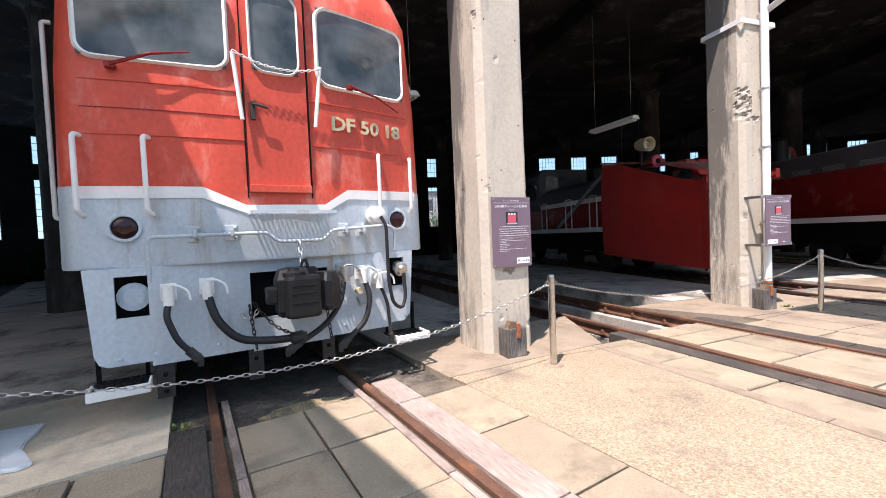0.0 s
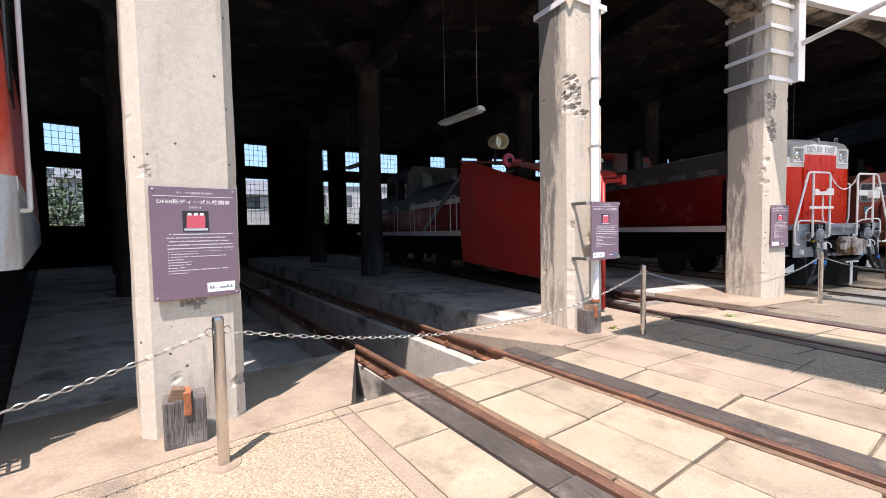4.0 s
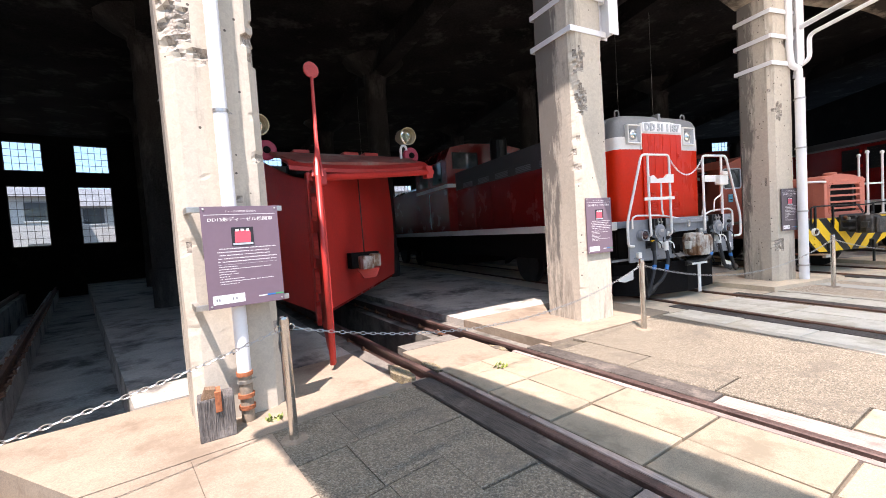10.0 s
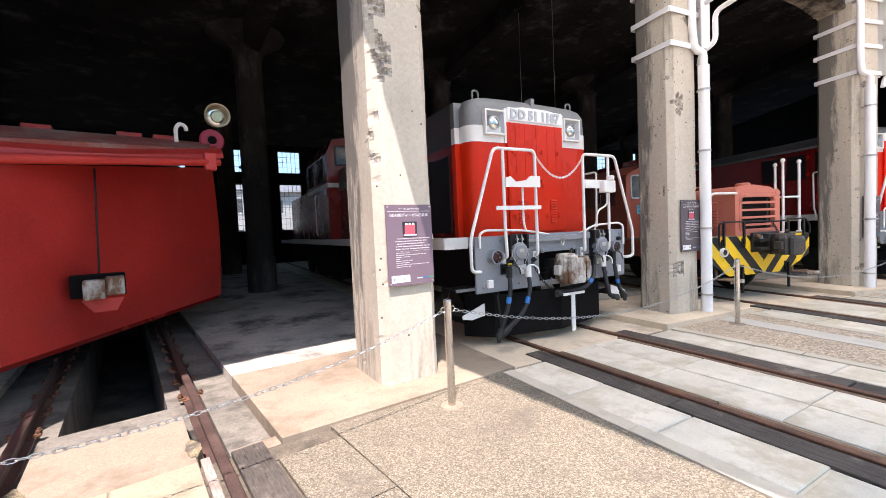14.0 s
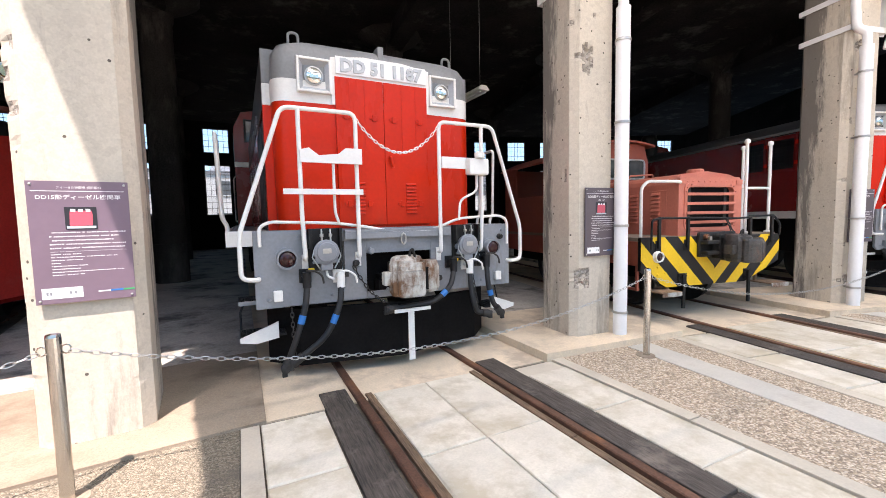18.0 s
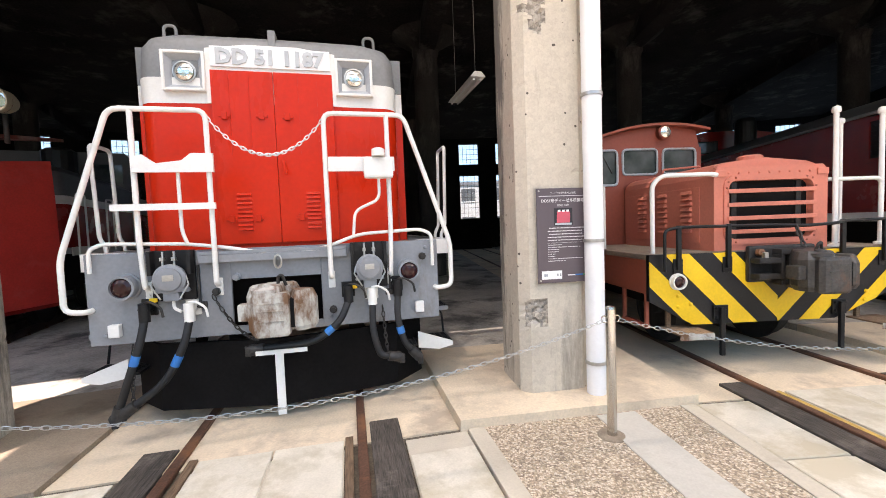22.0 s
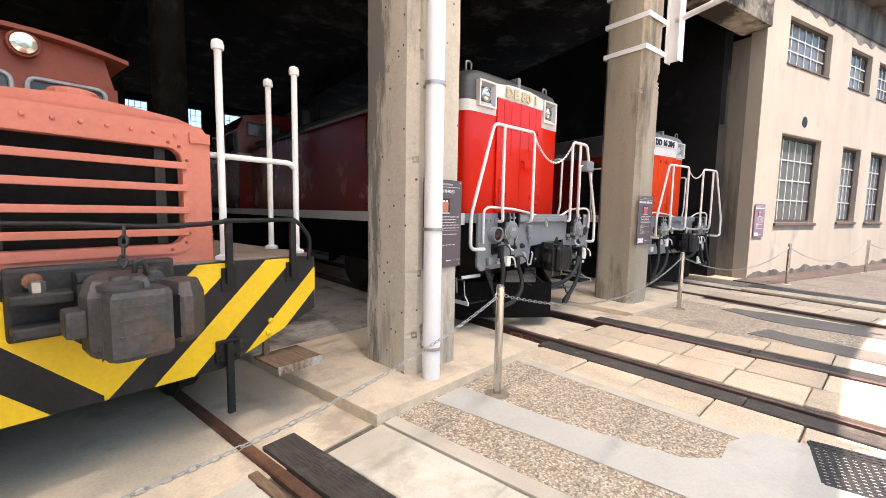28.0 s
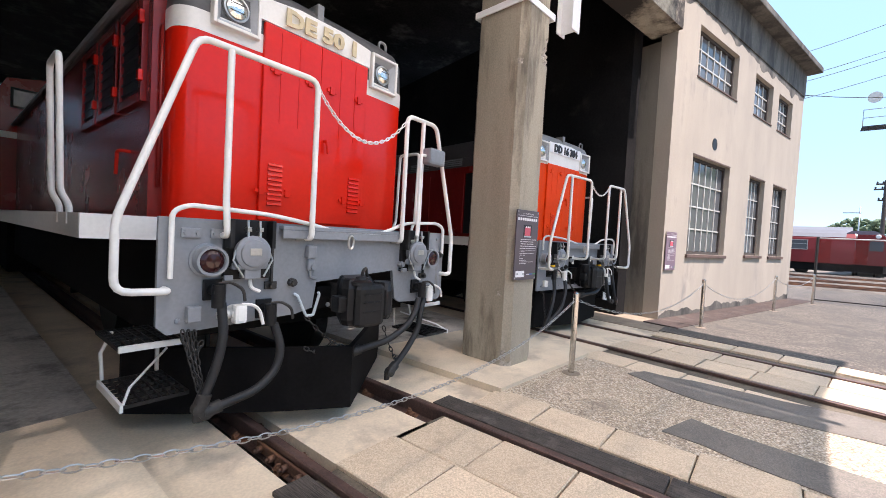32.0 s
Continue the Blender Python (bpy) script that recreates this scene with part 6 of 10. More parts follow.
        if p["plate"]:
            prism(bm, [(s * sx1, sz0 - 0.035), (s * sx1, sz0 + 0.0), (s * (sx1 - 0.30), sz0 + 0.11), (s * (sx1 - 0.30), sz0 - 0.03), (s * (sx1 - 0.12), sz0 - 0.06)], "y", sy0 - 0.02, sy0 - 0.005)
        else:
            box(bm, *sorted((s * sx1, s * (sx1 + 0.014))), sy0 - 0.01, sy1, sz0 - 0.035, sz0 + 0.006)
            tube(bm, [(s * sx1, sy0, sz0), (s * (sx1 - 0.05), sy0 + 0.1, sz0 + 0.05), (s * sx0, sy1 - 0.1, sz0 + 0.16)], 0.007, 6)
        part("step_edge", bm, M["white"], st)
        bm = B()
        tube(bm, [(s * (sx1 - 0.01), sy1, sz0), (s * (sx1 - 0.01), sy1 + 0.05, sz0 + 0.15), (s * (sx1 - 0.06), sy1 + 0.05, sz1)], 0.010, 6)
        part("step_hanger", bm, M["black"] if p["plate"] else M["white"], st)
        bm = B()
        tube(bm, [(s * (sx0 + 0.02), sy1, sz0), (s * (sx0 + 0.02), sy1 + 0.03, zb - 0.1)], 0.012, 6)
        part("step_hanger", bm, M["black"] if p["plate"] else M["white"], st)
    # handrails
    yr = yb - p.get("rail_dy", 0.07)
    for s in (-1, 1):
        xi = p["rail_in"] if s < 0 else p.get("rail_in_r", p["rail_in"])
        xo, xl = p.get("rail_out", 1.0) if s < 0 else p.get("rail_out_r", 1.0), p.get("rail_low", 1.345) if s < 0 else p.get("rail_low_r", 1.345)
        mo = p.get("rail_mid", 0.13)
        fz = p.get("foot_dz", 0.24)
        rail_part(e, [(s * xi, yb - 0.005, zb - fz), (s * xi, yr, zb - fz), (s * xi, yr, zb + 0.02), (s * (xi - (0.0 if p["plate"] else -0.0)), yr, p["rail_top"]), (s * xo, yr, p["rail_top"]), (s * xl, yr, zb - 0.02), (s * xl, yr, zb - 0.37), (s * (bw - 0.03), yr, zb - 0.38), (s * (bw - 0.03), yb, zb - 0.38)])
        rail_part(e, [(s * (xo - mo), yr, p["rail_top"]), (s * (xo - mo), yr, zb + 0.1), (s * (xo - mo - 0.015), yr, zb - fz), (s * (xo - mo - 0.015), yb - 0.005, zb - fz)])
        # tall loops at the ends of the running board
        ly = p.get("loop_y", yb + 0.66)
        rail_part(e, [(s * 1.44, ly, zb - 0.06), (s * 1.44, ly, zb + 0.05), (s * 1.48, ly, zb + 0.12), (s * 1.50, ly, zb + 0.90), (s * 1.50, ly + 0.30, zb + 0.90), (s * 1.48, ly + 0.30, zb + 0.12), (s * 1.44, ly + 0.30, zb + 0.05), (s * 1.44, ly + 0.30, zb - 0.06)], 0.017, None, 0.05)
    # low rail with its dip over the coupler
    rail_part(e, [(0.05 - bw, yb - 0.03, zb - 0.32 if not p["plate"] else zb - 0.12), (0.05 - bw, yb - 0.03, zb + 0.04), (0.13 - bw, yb - 0.03, zb + 0.08), (-0.6, yb - 0.03, zb + 0.06), (-0.32, yb - 0.03, zb + 0.02), (0.0, yb - 0.04, zb - 0.05), (0.35, yb - 0.04, zb - 0.02), (0.62, yb - 0.03, zb + 0.08), (bw - 0.15, yb - 0.03, zb + 0.10), (bw - 0.05, yb - 0.03, zb + 0.06), (bw - 0.05, yb - 0.03, zb - 0.2)], 0.014, M["white"], 0.1, "uncoupling_rail")
    bm = B()
    link_ring(bm, Vector((0.02, yb - 0.06, zb - 0.10)), Vector((0, 0, 1)), Vector((0, 1, 0)), 0.05, 0.025, 0.009)
    part("ring", bm, M["galv"], e)
    loose_chain(e, (-p["rail_in"], yr, p["rail_top"] - 0.04), (p.get("rail_in_r", p["rail_in"]), yr, p["rail_top"] - 0.04), p.get("sag", 0.27), 0.0045, 0.036, M["white"], "safety_chain")
    # air hoses and chains below
    c2 = M["white"]
    if not p["plate"]:
        brake_hose(e, -0.92, yb, 0.985, [(-0.905, yb - 0.1, 0.92), (-0.895, yb - 0.13, 0.742), (-0.935, yb - 0.14, 0.567), (-0.995, yb - 0.13, 0.40)])
        brake_hose(e, -0.61, yb, 0.845, [(-0.585, yb - 0.1, 0.76), (-0.545, yb - 0.13, 0.615), (-0.575, yb - 0.14, 0.479), (-0.70, yb - 0.14, 0.375), (-0.93, yb - 0.13, 0.335)])
        brake_hose(e, 0.80, yb, 0.90, [(0.76, yb - 0.1, 0.80), (0.70, yb - 0.13, 0.70), (0.613, yb - 0.13, 0.595), (0.394, yb - 0.13, 0.495), (0.061, yb - 0.13, 0.474)])
        brake_hose(e, 0.90, yb, 0.86, [(0.83, yb - 0.1, 0.80), (0.765, yb - 0.13, 0.69), (0.739, yb - 0.13, 0.525), (0.59, yb - 0.13, 0.359), (0.46, yb - 0.13, 0.26)], c2)
        bm = B()
        cyl(bm, (-0.90, yb - 0.05, 0.84), (-0.76, yb - 0.05, 0.84), 0.026, seg=10)
        cyl(bm, (-0.80, yb, 0.845), (-0.80, yb - 0.10, 0.845), 0.042, seg=12)
        box(bm, -0.835, -0.765, yb - 0.13, yb - 0.06, 0.79, 0.90, 0.018)
        tube(bm, [(-0.79, yb - 0.10, 0.90), (-0.73, yb - 0.12, 0.895), (-0.69, yb - 0.12, 0.86), (-0.665, yb - 0.12, 0.77)], 0.010, 6, 0.03)
        part("stop_cock", bm, M["white"], e, "white painted stop cock")
        bm = B()
        tube(bm, [(-0.40, yb - 0.01, 0.92), (-0.385, yb - 0.03, 0.91), (-0.32, yb - 0.04, 0.765), (-0.265, yb - 0.04, 0.765), (-0.215, yb - 0.03, 0.905), (-0.21, yb - 0.01, 0.915)], 0.010, 8, 0.01)
        part("hose_hook", bm, M["grey_pale"], e)
        bm = B()
        box(bm, -0.325, -0.255, yb - 0.045, yb, 1.16, 1.25, 0.012)
        box(bm, -0.315, -0.265, yb - 0.035, yb, 1.08, 1.16, 0.008)
        tube(bm, [(-0.29, yb - 0.02, 1.09), (-0.29, yb - 0.02, 1.03), (-0.24, yb - 0.02, 1.02)], 0.010, 6, 0.02)
        part("junction_box", bm, M["grey"], e)
        for fx in (-1.04, -0.89, -0.36, 0.52, 0.90):
            bm = B()
            box(bm, fx - 0.05, fx + 0.05, yb - 0.02, yb - 0.002, zb - 0.10, zb - 0.045, 0.006)
            for q in (-0.03, 0.03):
                cyl(bm, (fx + q, yb - 0.02, zb - 0.072), (fx + q, yb - 0.034, zb - 0.072), 0.012, seg=6)
            part("rail_foot", bm, M["grey"], e)
        loose_chain(e, (-0.33, yb - 0.04, 0.77), (0.05, yb - 0.13, 0.48), 0.05)
        loose_chain(e, (-0.33, yb - 0.05, 0.55), (-0.10, yb - 0.05, 0.55), 0.05)
        for q in (-0.03, 0.0, 0.03):
            loose_chain(e, (-1.04 + q, yb - 0.02, 0.77), (-0.99 + q * 0.4, yb - 0.12, 0.40), 0.03 + q)
        loose_chain(e, (-1.07, yb - 0.03, 0.74), (-0.98, yb - 0.05, 0.70), 0.08)
        loose_chain(e, (0.40, yb - 0.05, 0.60), (0.50, yb - 0.13, 0.30), 0.03)
    else:
        brake_hose(e, -0.86, yb, 0.92, [(-0.86, yb - 0.1, 0.86), (-0.88, yb - 0.14, 0.70), (-0.96, yb - 0.16, 0.45), (-1.04, yb - 0.14, 0.24)], None, tape=p.get("tape", 1) if p["plate"] else None)
        brake_hose(e, -0.58, yb, 0.90, [(-0.58, yb - 0.1, 0.84), (-0.60, yb - 0.15, 0.68), (-0.72, yb - 0.17, 0.42), (-0.95, yb - 0.15, 0.26)], c2, tape=p.get("tape", 1) if p["plate"] else None)
        brake_hose(e, 0.52, yb, 0.95, [(0.52, yb - 0.1, 0.88), (0.46, yb - 0.16, 0.74), (0.28, yb - 0.18, 0.60), (-0.12, yb - 0.16, 0.58)], None, tape=p.get("tape", 1) if p["plate"] else None)
        brake_hose(e, 0.70, yb, 0.92, [(0.70, yb - 0.1, 0.86), (0.69, yb - 0.15, 0.62), (0.74, yb - 0.16, 0.44), (0.83, yb - 0.15, 0.42)], c2)
        brake_hose(e, 0.90, yb, 0.97, [(0.90, yb - 0.1, 0.92), (0.88, yb - 0.15, 0.72), (0.93, yb - 0.16, 0.52), (1.0, yb - 0.15, 0.44)], None, tape=p.get("tape", 1) if p["plate"] else None)
        loose_chain(e, (-0.45, yb - 0.02, 0.98), (-0.16, yb - 0.05, 0.62), 0.06)
        loose_chain(e, (-0.98, yb - 0.02, 0.66), (-0.98, yb - 0.08, 0.26), 0.0)
        loose_chain(e, (0.78, yb - 0.02, 0.80), (0.80, yb - 0.1, 0.45), 0.02)
    for i in range(5):
        bm = B()
        xx = (-0.42, -0.28, 0.40, 0.60, 1.12)[i]
        zz = (1.0, 1.1, 0.8, 1.1, 1.18)[i]
        turned(bm, (xx, yb, zz), (0, -1, 0), [(0, 0.03), (0.03, 0.03), (0.034, 0.02), (0.05, 0.02)], 8)
        part("pipe_plug", bm, M["grey"] if i % 2 else M["iron"], beam)
    return e


# side: the front's red with shade worked into its colour
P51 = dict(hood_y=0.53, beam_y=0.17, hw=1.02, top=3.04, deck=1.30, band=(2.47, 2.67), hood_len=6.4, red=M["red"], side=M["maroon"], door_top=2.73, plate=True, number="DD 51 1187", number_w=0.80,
           letters=M["letter_grey"], lamp_z=2.71, cab_top=3.85, length=15.0, beam_z0=0.665, tail_z=1.072, coupler=M["rust_white"], rail_in=0.40, rail_top=2.295)
dd51 = hood_engine("diesel_locomotive", polar(TRACK[3]), P51, "red, white and grey diesel locomotive with white handrails")
# things fixed to the first engine's handrails: lamp board, plank, white box
bm = B()
prism(bm, [(-0.87, 1.86), (-0.36, 1.86), (-0.36, 1.99), (-0.50, 1.99), (-0.56, 1.94), (-0.72, 1.92), (-0.80, 1.98), (-0.87, 1.96)], "y", 0.06, 0.085)
part("board", bm, M["white"], dd51, "white painted notched lamp board")
bm = B()
box(bm, -1.01, -0.36, 0.055, 0.075, 1.60, 1.645)
part("board", bm, M["white"], dd51)
rail_part(dd51, [(-0.60, 0.10, 1.86), (-0.60, 0.10, 1.45), (-0.57, 0.10, 1.36)], 0.013, None, 0.05)
bm = B()
box(bm, 0.42, 0.92, 0.08, 0.10, 1.86, 1.97, 0.005)
part("board", bm, M["white"], dd51)
bm = B()
box(bm, 0.68, 0.90, 0.0, 0.10, 1.80, 1.96, 0.02)
turned(bm, (0.79, 0.0, 1.96), (0, 0, 1), [(0, 0.05), (0.05, 0.05), (0.06, 0.03)], 12)
part("signal_box", bm, M["white"], dd51)
rail_part(dd51, [(0.79, 0.06, 1.80), (0.79, 0.06, 1.64), (0.60, 0.06, 1.56), (0.58, 0.06, 1.36)], 0.012, None, 0.06, "conduit")
bm = B()
box(bm, -0.012, 0.045, -0.045, -0.03, 0.10, 0.56)
box(bm, -0.14, 0.21, -0.045, -0.03, 0.545, 0.575)
part("gauge_bar", bm, M["white"], dd51, "white T-shaped marker bar")

P50 = dict(P51, red=M["red_gloss"], band_len=0.24, foot_dz=0.08, step=(1.02, 1.32, 0.25, 0.72, 0.42, 0.69), guard=(0.06, 0.60, 1.02), hood_y=0.66, beam_y=0.25, hw=1.0, top=3.12, deck=1.38, band=(2.60, 2.73), door_top=2.82, panel_z0=2.83, lamp_x=0.663, plate=False, number="DE 50 1", number_w=0.62, letters=M["letter"], lamp_z=2.82,
           length=15.5, roof=M["roof_dark"], beam_z0=0.75, tail_z=1.155, coupler=M["black"], coupler_out=0.02, coupler_s=0.95, rail_in=0.33, rail_in_r=0.53, rail_out=1.06, rail_out_r=0.90, rail_low=1.39, rail_low_r=1.21, rail_mid=0.17, rail_top=2.35, rail_dy=0.08, loop_y=0.92, beam_hw=1.19, tail_x=0.95, jump_x=0.73,
           hood_len=8.2, side=M["maroon"], cab_top=3.8, louvre_x=0.36)
de50 = hood_engine("diesel_locomotive", polar(TRACK[5], 0, -0.02), P50, "glossy red diesel locomotive with a grey front beam")
bm = B()
box(bm, 0.72, 0.92, 0.06, 0.16, 1.98, 2.12, 0.02)
part("signal_box", bm, M["grey"], de50, "dented grey signal lamp")
rail_part(de50, [(0.66, 0.12, 1.36), (0.66, 0.12, 2.05), (0.78, 0.12, 2.05)], 0.013, None, 0.04, "conduit")

P16 = dict(P51, hood_y=0.85, beam_y=0.45, hw=0.90, top=3.06, deck=1.37, band=(2.58, 2.74), red=M["red_orange"], side=M["maroon"], door_top=2.60, plate=True, number="DD 16 304", number_w=0.66, letters=M["sign_black"], lamp_z=2.76,
           lamp_x=0.62, length=12.0, beam_z0=0.66, tail_z=1.12, coupler=M["black"], rail_in=0.22, sag=0.15, tape=None, rail_out=0.90, rail_in_r=0.34, rail_out_r=0.88, rail_low=1.22, rail_low_r=1.22, rail_top=2.31, rail_dy=0.24, beam_hw=1.12, hood_len=7.0, cab_top=3.6)
dd16 = hood_engine("diesel_locomotive", polar(TRACK[6], 0, 0.03), P16, "orange-red diesel locomotive with a pale grey front")


# ---- box-cab engine ----
def front_y(x):
    return 0.02 + 0.10 * x * x


def ribbon(bm, rows, proud, thick=0.02, n=6):
    """A strip on the bowed front: rows of (x, lower z, upper z)."""
    pts = []
    for (xa, la, ha), (xb, lb, hb) in zip(rows, rows[1:]):
        for i in range(n):
            s = i / n
            pts.append((xa + (xb - xa) * s, la + (lb - la) * s, ha + (hb - ha) * s))
    pts.append(rows[-1])
    f = [(bm.verts.new((x, front_y(x) - proud, lo)), bm.verts.new((x, front_y(x) - proud, hi))) for x, lo, hi in pts]
    b = [(bm.verts.new((x, front_y(x) - proud + thick, lo)), bm.verts.new((x, front_y(x) - proud + thick, hi))) for x, lo, hi in pts]
    for i in range(len(pts) - 1):
        bm.faces.new((f[i][0], f[i + 1][0], f[i + 1][1], f[i][1]))
        bm.faces.new((f[i][1], f[i + 1][1], b[i + 1][1], b[i][1]))
        bm.faces.new((b[i][0], b[i + 1][0], f[i + 1][0], f[i][0]))
    return bm


def window_ring(bm, x0, x1, z0, z1, w, proud, rad=0.09, n=5, depth=0.035):
    """A rounded rubber surround on the bowed front."""
    def loop(o):
        pts = []
        for cx, cz, a0 in ((x1 - rad, z1 - rad, 0), (x0 + rad, z1 - rad, 90), (x0 + rad, z0 + rad, 180), (x1 - rad, z0 + rad, 270)):
            for i in range(n + 1):
                a = radians(a0 + 90 * i / n)
                pts.append((cx + (rad + o) * math.cos(a), cz + (rad + o) * math.sin(a)))
        return pts
    o, i = loop(w), loop(0)
    vo = [bm.verts.new((x, front_y(x) - 0.002, z)) for x, z in o]
    vm = [bm.verts.new(((a[0] + b[0]) / 2, front_y(a[0]) - proud, (a[1] + b[1]) / 2)) for a, b in zip(o, i)]
    vi = [bm.verts.new((x, front_y(x) - proud * 0.4, z)) for x, z in i]
    k = len(o)
    for s in range(k):
        t = (s + 1) % k
        bm.faces.new((vo[s], vo[t], vm[t], vm[s]))
        bm.faces.new((vm[s], vm[t], vi[t], vi[s]))
    return bm


def window_pane(bm, x0, x1, z0, z1, proud, n=6):
    cols = [x0 + (x1 - x0) * i / n for i in range(n + 1)]
    v = [(bm.verts.new((x, front_y(x) - proud, z0)), bm.verts.new((x, front_y(x) - proud, z1))) for x in cols]
    for a, b in zip(v, v[1:]):
        bm.faces.new((a[0], b[0], b[1], a[1]))
    return bm


def box_cab():
    e = thing("diesel_locomotive", polar(TRACK[0]), "old red and pale grey box-cab diesel locomotive", "locomotive")
    red, grey = M["red_old"], M["grey_pale"]
    bm = B()
    stack(bm, [(1.70, 1.405, 0.02, 15.5, 0.18, 0.10), (2.5, 1.385, 0.02, 15.5, 0.18, 0.10), (3.35, 1.33, 0.05, 15.5, 0.2, 0.10), (3.6, 1.25, 0.12, 15.4, 0.25, 0.10), (3.78, 1.0, 0.3, 15.3, 0.3, 0.10), (3.85, 0.5, 0.6, 15.0, 0.2, 0.10)])
    body = part("body", bm, red, e)
    bm = B()
    stack(bm, [(1.13, 1.41, 0.02, 15.5, 0.18, 0.10), (1.15, 1.415, 0.015, 15.5, 0.18, 0.10), (1.70, 1.408, 0.016, 15.5, 0.18, 0.10)])
    part("lower_body", bm, grey, e)
    bm = B()
    ribbon(bm, [(-1.30, 1.615, 1.70), (-0.545, 1.615, 1.70), (-0.262, 1.50, 1.565), (0.35, 1.50, 1.57), (0.56, 1.62, 1.70), (1.30, 1.625, 1.71)], 0.012)
    for s in (-1, 1):
        box(bm, *sorted((s * 1.404, s * 1.414)), 0.36, 15.5, 1.62, 1.71)
    part("white_stripe", bm, M["white"], e)
    bm = B()
    ribbon(bm, [(-0.545, 1.70, 1.705), (-0.262, 1.565, 1.705), (0.35, 1.57, 1.705), (0.56, 1.70, 1.705)], 0.008)
    part("red_vee", bm, red, body)
    # pressed lines along the red front
    for z in (2.43, 2.06):
        bm = B()
        ribbon(bm, [(-1.24, z, z + 0.012), (-0.25, z, z + 0.012)], 0.008, 0.02)
        part("bead", bm, M["red_old"], body)
        bm = B()
        ribbon(bm, [(0.25, z, z + 0.012), (1.24, z, z + 0.012)], 0.008, 0.02)
        part("bead", bm, M["red_old"], body)
    for z in (2.24,):
        bm = B()
        ribbon(bm, [(-1.24, z, z + 0.006), (-0.25, z, z + 0.006)], 0.004, 0.02)
        part("seam", bm, M["maroon"], body)
    # gangway door
    bm = B()
    ribbon(bm, [(-0.232, 1.66, 3.42), (0.232, 1.66, 3.42)], 0.022, 0.03)
    door = part("door", bm, red, e)
    bm = B()
    for x in (-0.245, 0.245):
        box(bm, x - 0.004, x + 0.004, 0.004, 0.03, 1.62, 3.45)
    part("door_gap", bm, M["dark"], door)
    bm = B()
    box(bm, -0.235, 0.235, -0.03, 0.03, 1.66, 1.72, 0.006)
    part("kick_bar", bm, red, door)
    bm = B()
    box(bm, -0.20, -0.165, -0.03, 0.0, 2.22, 2.36, 0.004)
    tube(bm, [(-0.18, -0.02, 2.33), (-0.18, -0.06, 2.33), (-0.08, -0.06, 2.31)], 0.010, 8, 0.01)
    part("door_handle", bm, M["iron"], door, "worn dark door handle")
    # windows
    for nm, (x0, x1, z0, z1) in (("windscreen", (-1.225, -0.355, 2.60, 3.22)), ("door_window", (-0.165, 0.165, 2.62, 3.22)), ("windscreen", (0.355, 1.185, 2.60, 3.22))):
        bm = B()
        pr = 0.03 if nm == "door_window" else 0.012
        window_pane(bm, x0 - 0.01, x1 + 0.01, z0 - 0.01, z1 + 0.01, pr)
        w = part(nm, bm, M["glass_cab"], e)
        bm = B()
        window_ring(bm, x0, x1, z0, z1, 0.034, pr + 0.02)
        part("surround", bm, M["white"], w, "white rubber window surround")
    for x0, z0, x1, z1, pv in ((-1.05, 2.52, -0.58, 2.66, 0), (0.62, 2.60, 1.12, 2.46, 1)):
        bm = B()
        tube(bm, [(x0, front_y(x0) - 0.06, z0), ((x0 + x1) / 2, front_y((x0 + x1) / 2) - 0.075, (z0 + z1) / 2 + 0.02), (x1, front_y(x1) - 0.055, z1)], [0.012, 0.010, 0.006], 6)
        box(bm, x0 - 0.03, x0 + 0.03, front_y(x0) - 0.06, front_y(x0), z0 - 0.02, z0 + 0.02, 0.006)
        part("wiper", bm, M["maroon"], e)
    num = text_mesh("number", "DF 50 18", 0.125, 0.02, M["letter"], 0.70, 0.025)
    for v in num.vertices:
        v.co.y += front_y(0.79 + v.co.x) - front_y(0.79)
    raised_numerals(num, e, "cream cast numeral", (0.79, front_y(0.79) - 0.008, 2.27))
    # handrails on the front
    for x, top in ((-1.275, 2.045), (-0.89, 2.045), (0.86, 2.03), (1.22, 2.03)):
        y = front_y(x)
        rail_part(e, [(x + 0.03, y, top), (x, y - 0.07, top), (x, y - 0.07, 1.52), (x + 0.03, y, 1.50)], 0.017, None, 0.04)
    for x0, x1 in ((-0.31, -0.265), (0.34, 0.28)):
        rail_part(e, [(x0, -0.05, 2.70), (x1, -0.06, 2.20)], 0.016, None, 0.0)
    loose_chain(e, (-0.31, -0.075, 2.70), (0.34, -0.07, 2.68), 0.07, 0.0036, 0.028, M["white"], "safety_chain")
    # foot grating that throws a striped shade
    bm = B()
    for i in range(17):
        x = -0.25 + 0.036 * i
        box(bm, x - 0.006, x + 0.006, -0.24, 0.02, 1.485, 1.50)
    box(bm, -0.27, 0.36, -0.25, -0.235, 1.48, 1.505)
    part("foot_grating", bm, grey, e)
    # lamps
    round_lamp(e, -1.03, front_y(1.03) + 0.01, 1.41, 0.09, grey, M["lens_red"], 0.05, "tail_lamp")
    round_lamp(e, 1.06, front_y(1.06) + 0.01, 1.435, 0.09, grey, M["lens_red"], 0.05, "tail_lamp")
    bm = B()
    turned(bm, (0.81, front_y(0.81), 1.47), (0.12, -1, 0.1), [(0, 0.085), (0.02, 0.085), (0.03, 0.07), (0.10, 0.075), (0.11, 0.06), (0.112, 0.02)], 18)
    sock = part("jumper_socket", bm, M["white"], e)
    bm = B()
    tube(bm, [(0.82, -0.06, 1.46), (0.86, -0.08, 1.38), (0.87, -0.06, 0.87), (0.91, -0.05, 0.66), (1.01, -0.03, 0.59), (1.06, -0.01, 0.70), (1.065, 0.02, 0.92)], 0.017, 8, 0.10)
    part("cable", bm, M["rubber"], sock)
    # skirt below
    bm = B()
